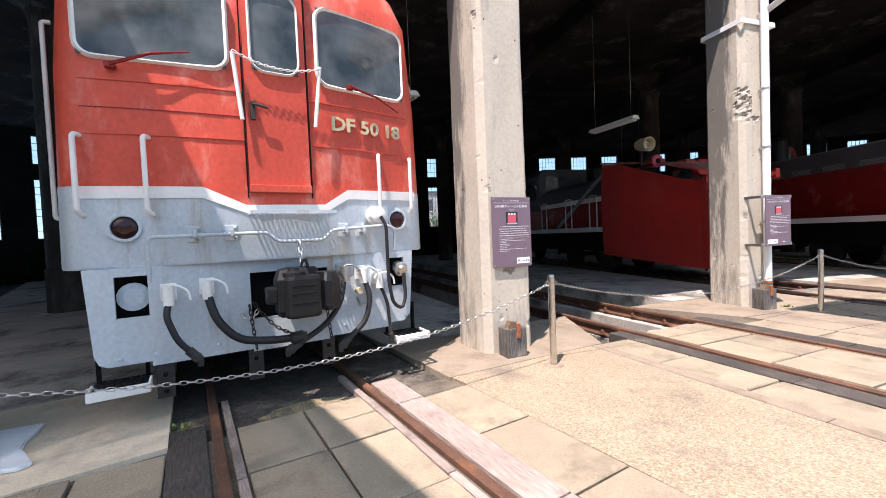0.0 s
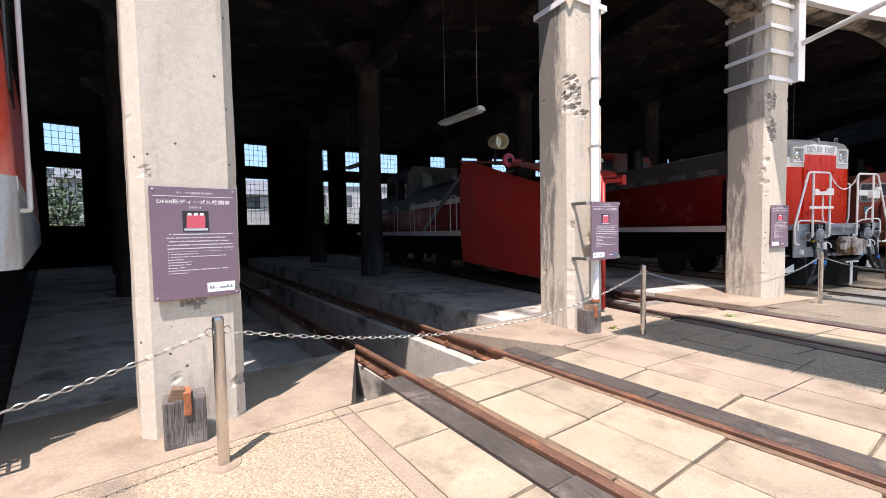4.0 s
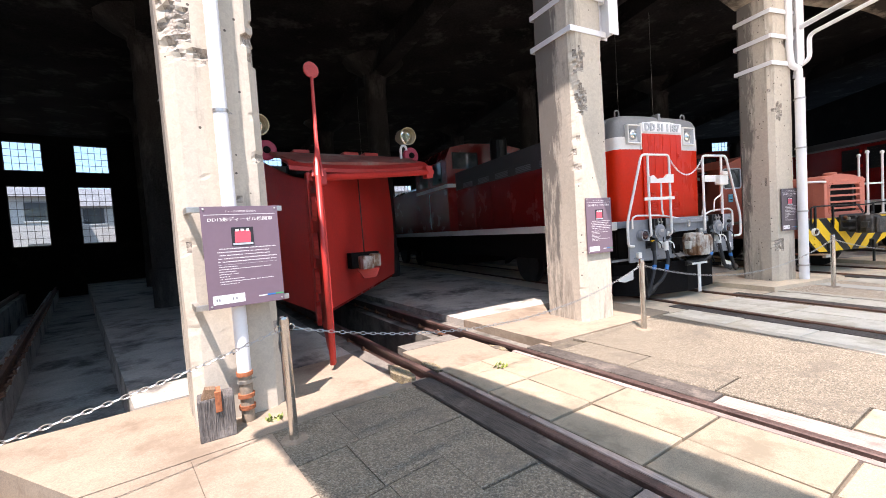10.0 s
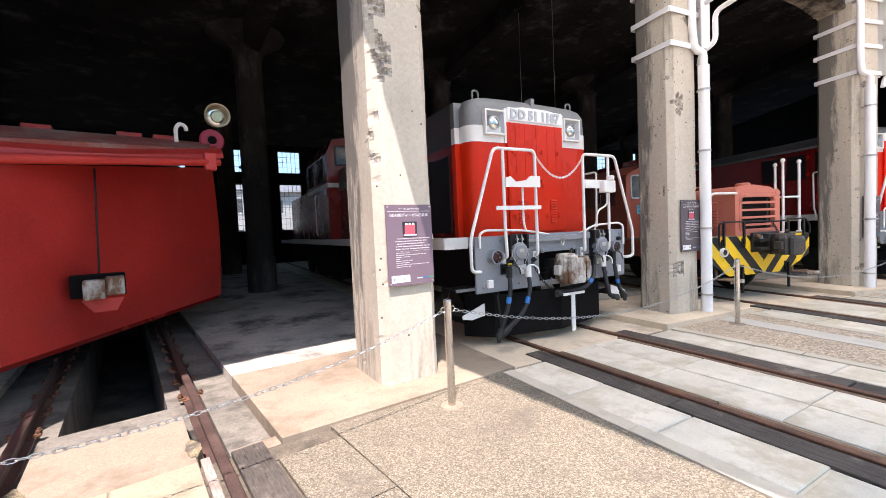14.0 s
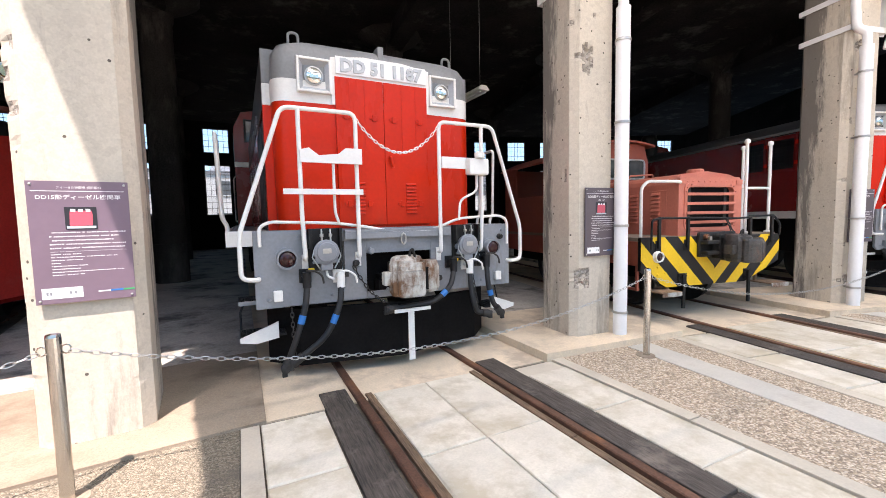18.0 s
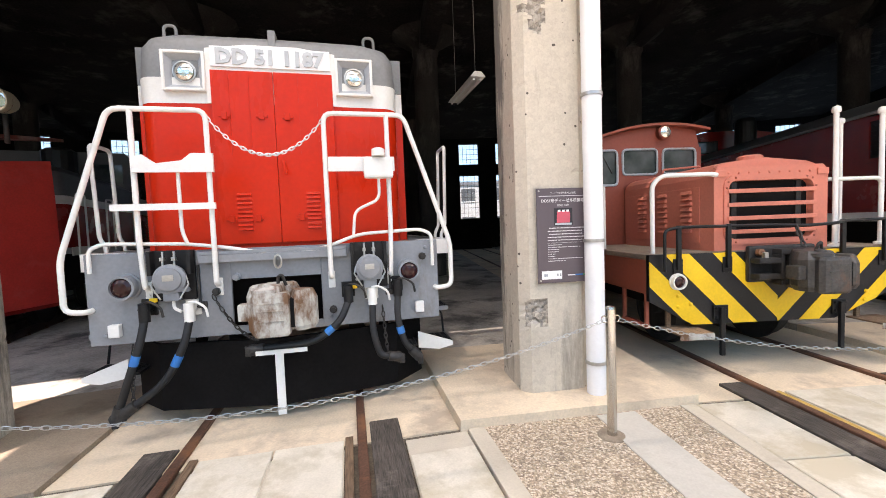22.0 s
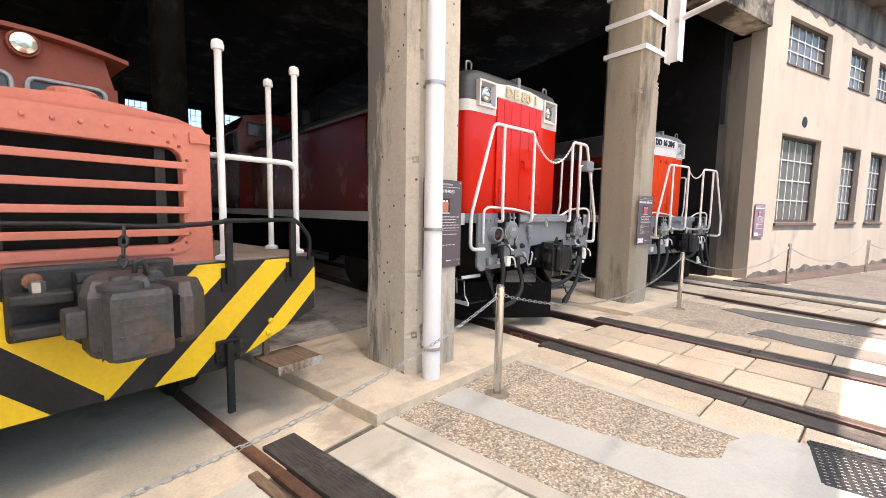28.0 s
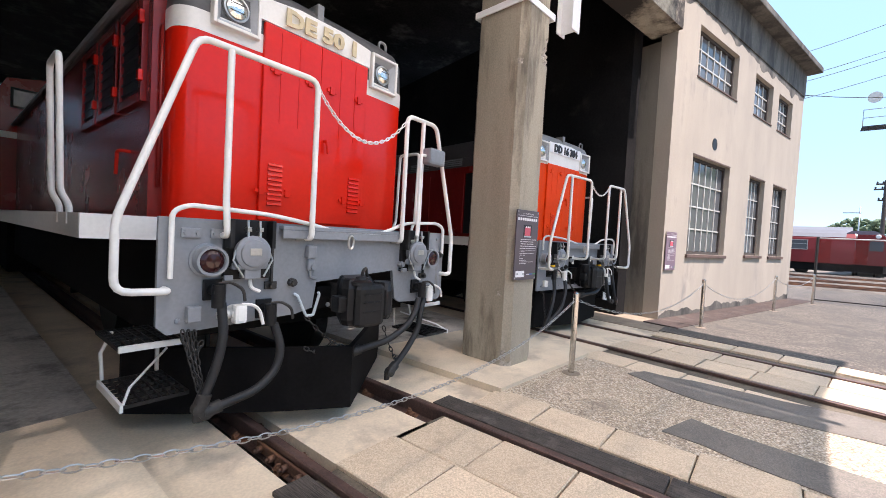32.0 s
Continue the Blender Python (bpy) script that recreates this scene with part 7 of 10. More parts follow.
    pts = [(-1.275, 1.13), (-1.20, 0.53), (-1.10, 0.47), (1.05, 0.47), (1.13, 0.53), (1.19, 1.13)]
    prism(bm, [(-1.275, 1.13), (-1.24, 0.54), (-1.215, 0.48), (-1.17, 0.455), (-0.92, 0.455), (-0.92, 0.78), (-1.11, 0.78), (-1.11, 1.07), (-0.92, 1.07), (-0.92, 1.13)], "y", 0.09, 0.13)
    skirt = part("skirt", bm, grey, e)
    bm = B()
    box(bm, -0.92, -0.26, 0.09, 0.13, 0.42, 1.13)
    part("skirt_panel", bm, grey, e)
    bm = B()
    box(bm, -0.26, 0.36, 0.09, 0.13, 1.03, 1.13)
    part("skirt_panel", bm, grey, e)
    bm = B()
    box(bm, -0.26, 0.36, 0.09, 0.13, 0.40, 0.66)
    part("skirt_panel", bm, grey, e)
    bm = B()
    box(bm, 0.36, 0.95, 0.09, 0.13, 0.42, 1.13)
    part("skirt_panel", bm, grey, e)
    bm = B()
    prism(bm, [(0.95, 1.13), (0.95, 1.07), (1.10, 1.07), (1.10, 0.80), (0.95, 0.80), (0.95, 0.455), (1.08, 0.455), (1.15, 0.52), (1.20, 1.13)], "y", 0.09, 0.13)
    part("skirt_panel", bm, grey, e)
    bm = B()
    box(bm, -1.25, 1.18, 0.20, 0.5, 0.5, 1.12)
    part("draft_box", bm, M["dark"], e)
    bm = B()
    turned(bm, (-1.01, 0.17, 0.92), (0, -1, 0), [(0, 0.10), (0.02, 0.10), (0.03, 0.06)], 18)
    part("pipe_cap", bm, grey, skirt)
    for i in range(12):
        bm = B()
        turned(bm, (-1.1 + i * 0.2, 0.09, 0.5 if i not in (6,) else 0.45), (0, -1, 0), [(0, 0.016), (0.012, 0.014), (0.016, 0.006)], 8)
        part("bolt", bm, grey, skirt)
    knuckle_coupler(e, 0.10, 0.04, 0.875, M["black"], 1.05, 0.34)
    rail_part(e, [(-0.90, 0.0, 1.02), (-0.90, -0.03, 1.335), (-0.13, -0.05, 1.345), (-0.06, -0.05, 1.27), (0.30, -0.05, 1.27), (0.38, -0.05, 1.35), (0.90, -0.02, 1.38), (0.98, 0.0, 1.34), (0.98, 0.02, 1.15)], 0.014, grey, 0.04, "uncoupling_rail")
    for x in (-0.62, -0.38, 0.50, 0.66):
        yf = front_y(x)
        bm = B()
        box(bm, x - 0.045, x + 0.045, yf - 0.014, yf + 0.01, 1.29, 1.41, 0.005)
        box(bm, x - 0.012, x + 0.012, -0.075, yf, 1.325, 1.375, 0.004)
        for zz in (1.315, 1.39):
            turned(bm, (x + 0.028, yf - 0.014, zz), (0, -1, 0), [(0, 0.013), (0.012, 0.011), (0.015, 0.004)], 8)
        part("rail_bracket", bm, grey, e)
    loose_chain(e, (0.10, -0.06, 1.26), (0.10, -0.14, 1.08), 0.0, 0.009, 0.05, M["galv"])
    brake_hose(e, -0.80, 0.09, 0.94, [(-0.80, -0.01, 0.88), (-0.82, -0.05, 0.78), (-0.76, -0.06, 0.60), (-0.68, -0.05, 0.50)], M["white"], 0.022)
    brake_hose(e, -0.56, 0.09, 0.96, [(-0.56, -0.01, 0.90), (-0.52, -0.06, 0.72), (-0.38, -0.08, 0.54), (-0.10, -0.08, 0.50), (0.02, -0.08, 0.50)], M["white"], 0.03)
    brake_hose(e, 0.48, 0.09, 0.99, [(0.47, -0.01, 0.92), (0.42, -0.05, 0.72), (0.28, -0.06, 0.555), (0.04, -0.06, 0.43)], M["galv"], 0.024)
    brake_hose(e, 0.65, 0.09, 0.96, [(0.665, -0.01, 0.88), (0.69, -0.05, 0.74), (0.64, -0.06, 0.54), (0.46, -0.06, 0.40)], M["white"], 0.024)
    brake_hose(e, 0.80, 0.09, 0.90, [(0.81, -0.01, 0.82), (0.86, -0.03, 0.68), (0.88, -0.03, 0.42)], M["white"], 0.015)
    bm = B()
    turned(bm, (1.045, 0.13, 0.985), (0.1, -1, -0.35), [(0, 0.055), (0.05, 0.055), (0.055, 0.07), (0.09, 0.07), (0.10, 0.05), (0.13, 0.045)], 14)
    part("jumper_plug", bm, M["galv"], e, "silver jumper plug in the skirt opening")
    loose_chain(e, (0.60, 0.05, 0.74), (0.74, 0.05, 0.80), 0.10, 0.004, 0.03, M["galv"])
    loose_chain(e, (-0.25, 0.05, 0.80), (0.0, -0.08, 0.54), 0.05)
    loose_chain(e, (-0.28, 0.05, 0.78), (-0.25, -0.02, 0.44), 0.0)
    loose_chain(e, (-0.34, 0.04, 0.72), (-0.22, 0.04, 0.74), 0.06, 0.005, 0.04, M["galv"])
    loose_chain(e, (0.31, 0.05, 0.84), (0.34, -0.02, 0.38), 0.0, 0.005, 0.042)
    bm = B()
    cyl(bm, (0.62, 0.09, 0.80), (0.62, 0.0, 0.80), 0.028, seg=10)
    part("pipe_plug", bm, M["letter"], skirt, "brass pipe end")
    for x in (-0.85, -0.245, 0.34):
        bm = B()
        box(bm, x - 0.055, x + 0.055, 0.10, 0.118, 0.17, 0.44, 0.004)
        hp = part("guard_iron", bm, M["iron"], e, "grimy dark guard iron")
        for zz in (0.22, 0.34):
            bm = B()
            turned(bm, (x, 0.10, zz), (0, -1, 0), [(0, 0.018), (0.010, 0.016), (0.014, 0.006)], 8)
            part("bolt", bm, M["dark"], hp)
    # steps
    for s in (-1, 1):
        bm = B()
        xa, xb = sorted((s * 0.94, s * 1.26))
        grid_plate(bm, xa, xb, -0.05, 0.26, 0.33, 5, 5)
        st = part("step_grating", bm, M["black"], e)
        bm = B()
        for q in ((xa - 0.01, xb + 0.01, -0.075, -0.055), (xa - 0.012, xa + 0.004, -0.056, 0.12), (xb - 0.004, xb + 0.012, -0.056, 0.12)):
            box(bm, *q, 0.285, 0.35, 0.005)
        part("step_edge", bm, M["white"], st)
        bm = B()
        for x in (xa + 0.02, xb - 0.02):
            bm = B()
            box(bm, x - 0.012, x + 0.012, 0.2, 0.24, 0.33, 0.6)
            part("step_hanger", bm, M["dark"], st)
    bm = B()
    box(bm, -1.2, 1.2, 0.6, 15.0, 0.55, 1.13)
    part("underframe", bm, M["dark"], e)
    bogie(e, 0.9, (0.6, 2.8))
    for s in (-1, 1):
        bm = B()
        box(bm, *sorted((s * 1.385, s * 1.40)), 0.6, 1.2, 2.3, 3.1, 0.004)
        part("side_window", bm, M["glass_cab"], e)
        rail_part(e, [(s * 1.41, 0.5, 2.9), (s * 1.46, 0.5, 2.9), (s * 1.46, 0.5, 1.5), (s * 1.41, 0.5, 1.5)], 0.015)
    return e


box_cab()


# ---- small yellow-striped shunter ----
def shunter():
    e = thing("shunting_locomotive", polar(TRACK[4]), "small faded salmon shunter with yellow and black striped front", "locomotive")
    yb, zt, zb = 0.18, 1.085, 0.43
    xl, xr = -1.245, 1.20
    outline = [(xl, zt), (xl, 0.66), (-0.84, zb), (0.55, zb - 0.01), (xr, 0.69), (xr, zt - 0.02)]
    bm = B()
    prism(bm, outline, "y", yb, yb + 0.05)
    beam = part("front_plate", bm, M["black_worn"], e)
    # chevrons: bands leaning to the middle, clipped to the plate
    def band(u0, u1, s):
        """All points with u0 < s * x + 0.72 * (z - zb) ... < u1, as a clipped polygon."""
        poly = outline[:]
        for lim, keep in ((u0, 1), (u1, -1)):
            out = []
            for (ax, az), (bx, bz) in zip(poly, poly[1:] + poly[:1]):
                fa, fb = keep * (s * ax + 1.0 * (az - zb) - lim), keep * (s * bx + 1.0 * (bz - zb) - lim)
                if fa >= 0:
                    out.append((ax, az))
                if fa * fb < 0:
                    t = fa / (fa - fb)
                    out.append((ax + (bx - ax) * t, az + (bz - az) * t))
            poly = out
            if len(poly) < 3:
                return None
        # keep only this side of the middle
        out = []
        for (ax, az), (bx, bz) in zip(poly, poly[1:] + poly[:1]):
            fa, fb = s * (ax + 0.02), s * (bx + 0.02)
            if fa <= 0:
                out.append((ax, az))
            if fa * fb < 0:
                out.append((-0.02, az + (bz - az) * (-0.02 - ax) / (bx - ax)))
        return out if len(out) >= 3 else None
    for s, bands in ((1, ((0.0, 0.21), (-0.45, -0.22), (-0.88, -0.65))), (-1, ((0.0, 0.21), (-0.40, -0.20), (-0.80, -0.64)))):
        for u0, u1 in bands:
            p = band(u0, u1, s)
            if p:
                bm = B()
                prism(bm, p, "y", yb - 0.004, yb + 0.01)
                part("yellow_stripe", bm, M["yellow"], beam)
    # frame, deck, hood
    bm = B()
    box(bm, xl, xr, yb + 0.051, 4.6, zt - 0.05, zt, 0.008)
    part("deck", bm, M["deck"], e, "dusty brown deck plate")
    bm = B()
    for x0, x1 in ((xl, xl + 0.05), (xr - 0.05, xr)):
        box(bm, x0, x1, yb + 0.051, 4.6, 0.72, zt - 0.051)
    part("side_sill", bm, M["brick_red"], e)
    bm = B()
    box(bm, -0.85, 0.85, 0.7, 4.4, 0.5, zt - 0.06)
    part("underframe", bm, M["dark"], e)
    for y in (1.1, 3.3):
        for s in (-1, 1):
            bm = B()
            turned(bm, (s * 0.50, y, 0.43), (s, 0, 0), [(0, 0.43), (0.03, 0.43), (0.032, 0.40), (0.14, 0.395), (0.145, 0.33), (0.10, 0.32), (0.10, 0.1), (0.16, 0.09)], 26)
            part("wheel", bm, M["iron"], e)
    hy, hw = 0.26, 0.56
    hx = -0.01
    bm = B()
    prof = [(-hw, zt), (-hw, 1.78), (-hw + 0.02, 1.84), (-hw + 0.07, 1.885), (-hw + 0.15, 1.91), (0, 1.95), (hw - 0.15, 1.91), (hw - 0.07, 1.885), (hw - 0.02, 1.84), (hw, 1.78), (hw, zt)]
    prism(bm, [(x + hx, z) for x, z in prof], "y", hy + 0.07, 1.86)
    hood = part("hood", bm, M["salmon"], e)
    bm = B()
    turned(bm, (hx, hy + 0.25, 1.93), (0, 0, 1), [(0, 0.11), (0.05, 0.11), (0.065, 0.09), (0.07, 0.03)], 14)
    part("filler_cap", bm, M["salmon"], hood)
    # front plate with a rounded grille opening, dark radiator behind, flat bars across
    gx0, gx1, gz0, gz1 = -0.43, 0.395, 1.19, 1.73
    cxg, czg = (gx0 + gx1) / 2, (gz0 + gz1) / 2

    def ray_poly(poly, ang):
        """Where a ray from the opening's centre meets the outline."""
        d = Vector((math.cos(ang), math.sin(ang)))
        best = None
        for (ax, az), (bx, bz) in zip(poly, poly[1:] + poly[:1]):
            ex, ez = bx - ax, bz - az
            den = d.x * ez - d.y * ex
            if abs(den) < 1e-9:
                continue
            t = ((ax - cxg) * ez - (az - czg) * ex) / den
            u = ((ax - cxg) * d.y - (az - czg) * d.x) / den
            if t > 0 and -1e-6 <= u <= 1 + 1e-6 and (best is None or t > best):
                best = t
        return (cxg + d.x * best, czg + d.y * best)

    def round_rect(m, rad=0.07):
        pts = []
        for px, pz, a0 in ((gx1 + m - rad, gz1 + m - rad, 0), (gx0 - m + rad, gz1 + m - rad, 90), (gx0 - m + rad, gz0 - m + rad, 180), (gx1 + m - rad, gz0 - m + rad, 270)):
            for i in range(6):
                an = radians(a0 + i * 18)
                pts.append((px + rad * math.cos(an), pz + rad * math.sin(an)))
        return pts

    def holed(bm, outer, inner, y0, y1):
        n = len(inner)
        rings = [[bm.verts.new((px, yy, pz)) for px, pz in ring] for ring, yy in ((outer, y0), (inner, y0), (inner, y1), (outer, y1))]
        for q in range(4):
            r0, r1 = rings[q], rings[(q + 1) % 4]
            for i in range(n):
                j = (i + 1) % n
                bm.faces.new((r0[i], r0[j], r1[j], r1[i]))
    inner = round_rect(0.0)
    # outline sampled at the opening's own bearings plus its corners
    outer_full = [(x + hx, z) for x, z in prof]
    outer = [ray_poly(outer_full, math.atan2(pz - czg, px - cxg)) for px, pz in inner]
    for cx_, cz_ in ((hx - hw, zt), (hx + hw, zt)):
        k = min(range(len(outer)), key=lambda i: (outer[i][0] - cx_) ** 2 + (outer[i][1] - cz_) ** 2)
        outer[k] = (cx_, cz_)
    for cx_, cz_ in ((hx - hw, 1.78), (hx + hw, 1.78)):
        k = min(range(len(outer)), key=lambda i: (outer[i][0] - cx_) ** 2 + (outer[i][1] - cz_) ** 2)
        outer[k] = (cx_, cz_)
    bm = B()
    holed(bm, outer, inner, hy, hy + 0.072)
    part("hood_front", bm, M["salmon"], hood)
    bm = B()
    holed(bm, round_rect(0.05, 0.10), round_rect(0.002), hy - 0.012, hy + 0.004)
    part("grille_frame", bm, M["salmon"], hood)
    bm = B()
    box(bm, gx0 - 0.01, gx1 + 0.01, hy + 0.058, hy + 0.068, gz0 - 0.01, gz1 + 0.01)
    part("radiator", bm, M["dark"], hood)
    for x in (gx0 + 0.09, gx1 - 0.09):
        bm = B()
        box(bm, x - 0.025, x + 0.025, hy + 0.045, hy + 0.057, gz0 + 0.005, gz1 - 0.005)
        part("radiator_post", bm, M["iron"], hood)
    for i in range(4):
        z = gz0 + 0.07 + i * 0.125
        bm = B()
        box(bm, gx0 - 0.02, gx1 + 0.02, hy - 0.028, hy - 0.013, z - 0.019, z + 0.019, 0.004)
        part("grille_bar", bm, M["salmon"], hood)
    for x, s2 in ((hx - hw, 1), (hx + hw, -1)):
        bm = B()
        box(bm, *sorted((x, x + s2 * 0.11)), hy - 0.012, hy, 1.77, 1.83, 0.003)
        part("rail_bracket", bm, M["salmon"], hood)
    for i, (px, pz) in enumerate(round_rect(0.027, 0.09)):
        if i % 3 == 0 or i % 6 == 5:
            bm = B()
            turned(bm, (px, hy - 0.012, pz), (0, -1, 0), [(0, 0.010), (0.007, 0.008), (0.009, 0.003)], 7)
            part("rivet", bm, M["brick_red"], hood)
    for i in range(9):
        bm = B()
        turned(bm, (gx0 + i * 0.1, hy, gz1 + 0.075), (0, -1, 0), [(0, 0.011), (0.008, 0.009), (0.01, 0.003)], 8)
        part("rivet", bm, M["salmon"], hood)
    for s in (-1, 1):
        for i in range(3):
            y0 = 0.55 + i * 0.40
            bm = B()
            for j in range(8):
                z = 1.25 + j * 0.055
                prism(bm, [(hx + s * hw, z), (hx + s * (hw + 0.045), z + 0.004), (hx + s * (hw + 0.030), z + 0.034), (hx + s * hw, z + 0.04)], "y", y0, y0 + 0.14)
            part("side_louvre", bm, M["salmon"], hood)
        bm = B()
        box(bm, *sorted((hx + s * hw, hx + s * (hw + 0.008))), 0.45, 1.80, 1.16, 1.70, 0.004)
        part("side_door", bm, M["salmon"], hood)
    rail_part(e, [(-0.34, 1.4, 1.95), (-0.34, 1.4, 1.99), (0.12, 1.4, 2.02), (0.12, 1.4, 1.97)], 0.012, M["salmon"], 0.02, "grab_rail")
    # cab
    cy0, cy1, cx0, cx1 = 1.91, 3.95, -1.27, 0.51
    bm = B()
    openings = [(-1.15, -0.645, 1.87, 2.325), (-0.57, -0.10, 2.0, 2.33), (-0.02, 0.43, 2.0, 2.325)]
    xs = sorted({cx0, cx1, *[v for o in openings for v in o[:2]]})
    x = cx0
    for o in openings:
        box(bm, x, o[0], cy0, cy0 + 0.04, zt, 2.345)
        box(bm, o[0], o[1], cy0, cy0 + 0.04, zt, o[2])
        box(bm, o[0], o[1], cy0, cy0 + 0.04, o[3], 2.345)
        x = o[1]
    box(bm, x, cx1, cy0, cy0 + 0.04, zt, 2.345)
    for xx in (cx0, cx1 - 0.04):
        box(bm, xx, xx + 0.04, cy0 + 0.04, cy1, zt, 1.75)
        box(bm, xx, xx + 0.04, cy0 + 0.04, cy0 + 0.3, 1.75, 2.345)
        box(bm, xx, xx + 0.04, cy1 - 0.5, cy1, 1.75, 2.345)
    box(bm, cx0 + 0.04, cx1 - 0.04, cy1 - 0.04, cy1, zt, 1.9)
    box(bm, cx0 + 0.04, -0.3, cy1 - 0.04, cy1, 1.9, 2.345)
    bmesh.ops.remove_doubles(bm, verts=bm.verts[:], dist=0.0005)
    cab = part("cab", bm, M["brick_red"], e)
    bm = B()
    arc = [(xx, 2.652 - 0.196 * (xx + 0.05) ** 2) for xx in [cx0 - 0.06 + (cx1 - cx0 + 0.12) * i / 14 for i in range(15)]]
    prism(bm, arc + [(px, pz - 0.032) for px, pz in reversed(arc)], "y", cy0 - 0.10, cy1 + 0.1)
    part("roof", bm, M["brick_red"], cab)
    bm = B()
    prism(bm, [(px, pz - 0.037) for px, pz in arc[1:-1]] + [(cx1 - 0.02, 2.346), (cx0 + 0.02, 2.346)], "y", cy0 + 0.002, cy0 + 0.035)
    part("gable", bm, M["brick_red"], cab)
    for x0, x1, z0, z1 in openings:
        bm = B()
        box(bm, x0, x1, cy0 + 0.015, cy0 + 0.02, z0, z1)
        pn = part("cab_window", bm, M["glass_cab"], cab)
        bm = B()
        rim = fillet([(x0, cy0 - 0.004, (z0 + z1) / 2), (x0, cy0 - 0.004, z1), (x1, cy0 - 0.004, z1), (x1, cy0 - 0.004, z0), (x0, cy0 - 0.004, z0), (x0, cy0 - 0.004, (z0 + z1) / 2)], 0.06)
        tube(bm, rim, 0.016, 6)
        part("surround", bm, M["grey_pale"], pn)
    bm = B()
    turned(bm, (-0.03, cy0 + 0.02, 2.535), (0, -1, 0), [(0, 0.09), (0.10, 0.09), (0.105, 0.078), (0.09, 0.07)], 22)
    hl = part("headlamp", bm, M["brick_red"], e)
    bm = B()
    turned(bm, (-0.03, cy0 - 0.07, 2.535), (0, -1, 0), [(0, 0.076), (0.02, 0.07), (0.03, 0.04), (0.035, 0.005)], 18)
    part("lens", bm, M["reflector"], hl)
    bm = B()
    tube(bm, [(-0.87, cy0 - 0.03, 2.28), (-0.74, cy0 - 0.05, 2.02)], 0.008, 6)
    part("wiper", bm, M["iron"], cab)
    bm = B()
    box(bm, -1.02, -0.89, cy0 - 0.012, cy0 - 0.001, 1.55, 1.73, 0.002)
    pl = part("builder_plate", bm, M["blue_plate"], cab, "sky-blue enamel plate with dark lettering")
    part("plate_title", text_mesh("plate_title", "重要機械", 0.026, 0, M["sign_black"], 0.105), None, pl).location = (-0.955, cy0 - 0.0135, 1.69)
    bm = B()
    for i, (w2, h2) in enumerate(((0.0, 0.0), (0.08, 0.003), (0.09, 0.014))):
        if not i:
            continue
        z = 1.69 - i * 0.04
        box(bm, -0.955 - w2 / 2, -0.955 + w2 / 2, cy0 - 0.014, cy0 - 0.0125, z - h2 / 2, z + h2 / 2)
    part("lettering", bm, M["sign_black"], pl)
    # front fittings
    round_lamp(e, -0.985, yb, 0.833, 0.062, M["white"], M["lens_red"], 0.05, "tail_lamp")
    bm = B()
    box(bm, -0.34, 0.30, yb - 0.05, yb, 0.80, 1.13, 0.02)
    cp = part("coupler_plate", bm, M["iron"], e)
    for z in (1.0, 0.86):
        bm = B()
        box(bm, -0.33, -0.13, yb - 0.16, yb - 0.05, z - 0.025, z + 0.025, 0.012)
        part("lug", bm, M["iron"], cp)
    bm = B()
    turned(bm, (-0.24, yb - 0.11, 1.02), (0, 0, 1), [(0, 0.028), (0.05, 0.028), (0.055, 0.02)], 6)
    part("bolt", bm, M["galv"], cp)
    bm = B()
    turned(bm, (-0.25, yb - 0.05, 1.07), (0, -1, 0), [(0, 0.035), (0.04, 0.035), (0.045, 0.02)], 12)
    part("rivet", bm, M["rust"], cp)
    bm = B()
    for q in ((-0.12, 0.22, 1.05, 1.10), (-0.12, 0.22, 0.78, 0.83), (-0.12, -0.085, 0.83, 1.05), (0.185, 0.22, 0.83, 1.05)):
        box(bm, q[0], q[1], yb - 0.15, yb - 0.045, q[2], q[3], 0.01)
    part("pocket", bm, M["iron"], cp)
    knuckle_coupler(e, 0.07, yb - 0.10, 0.925, M["coupler_iron"], 0.98, 0.36)
    for x in (-0.98, -0.51, 0.60, 1.02):
        bm = B()
        box(bm, x - 0.02, x + 0.02, yb - 0.035, yb - 0.005, 0.94, 1.34, 0.006)
        box(bm, x - 0.045, x + 0.045, yb - 0.012, yb, 0.90, 1.04, 0.004)
        part("rail_stanchion", bm, M["black"], e)
    rail_part(e, [(-1.13, yb - 0.05, 0.93), (-1.13, yb - 0.05, 1.30), (-0.98, yb - 0.02, 1.325), (-0.1, yb - 0.02, 1.315), (0.16, yb - 0.10, 1.30), (0.45, yb - 0.10, 1.31), (0.6, yb - 0.02, 1.325), (1.05, yb - 0.02, 1.33), (1.14, yb - 0.05, 1.20), (1.12, yb - 0.05, 1.05)], 0.014, M["black"], 0.05, "uncoupling_rail")
    loose_chain(e, (0.08, yb - 0.08, 1.30), (0.04, yb - 0.2, 1.12), 0.0, 0.008, 0.05)
    rail_part(e, [(-1.14, yb + 0.12, zt), (-1.14, yb + 0.12, 1.72), (-1.06, yb + 0.10, 1.80), (-0.62, hy - 0.01, 1.80), (-0.55, hy - 0.01, 1.79)], 0.021, M["white"], 0.09)
    rail_part(e, [(-1.18, yb + 1.0, zt), (-1.18, yb + 1.0, 1.80)], 0.017, M["white"], 0.0)
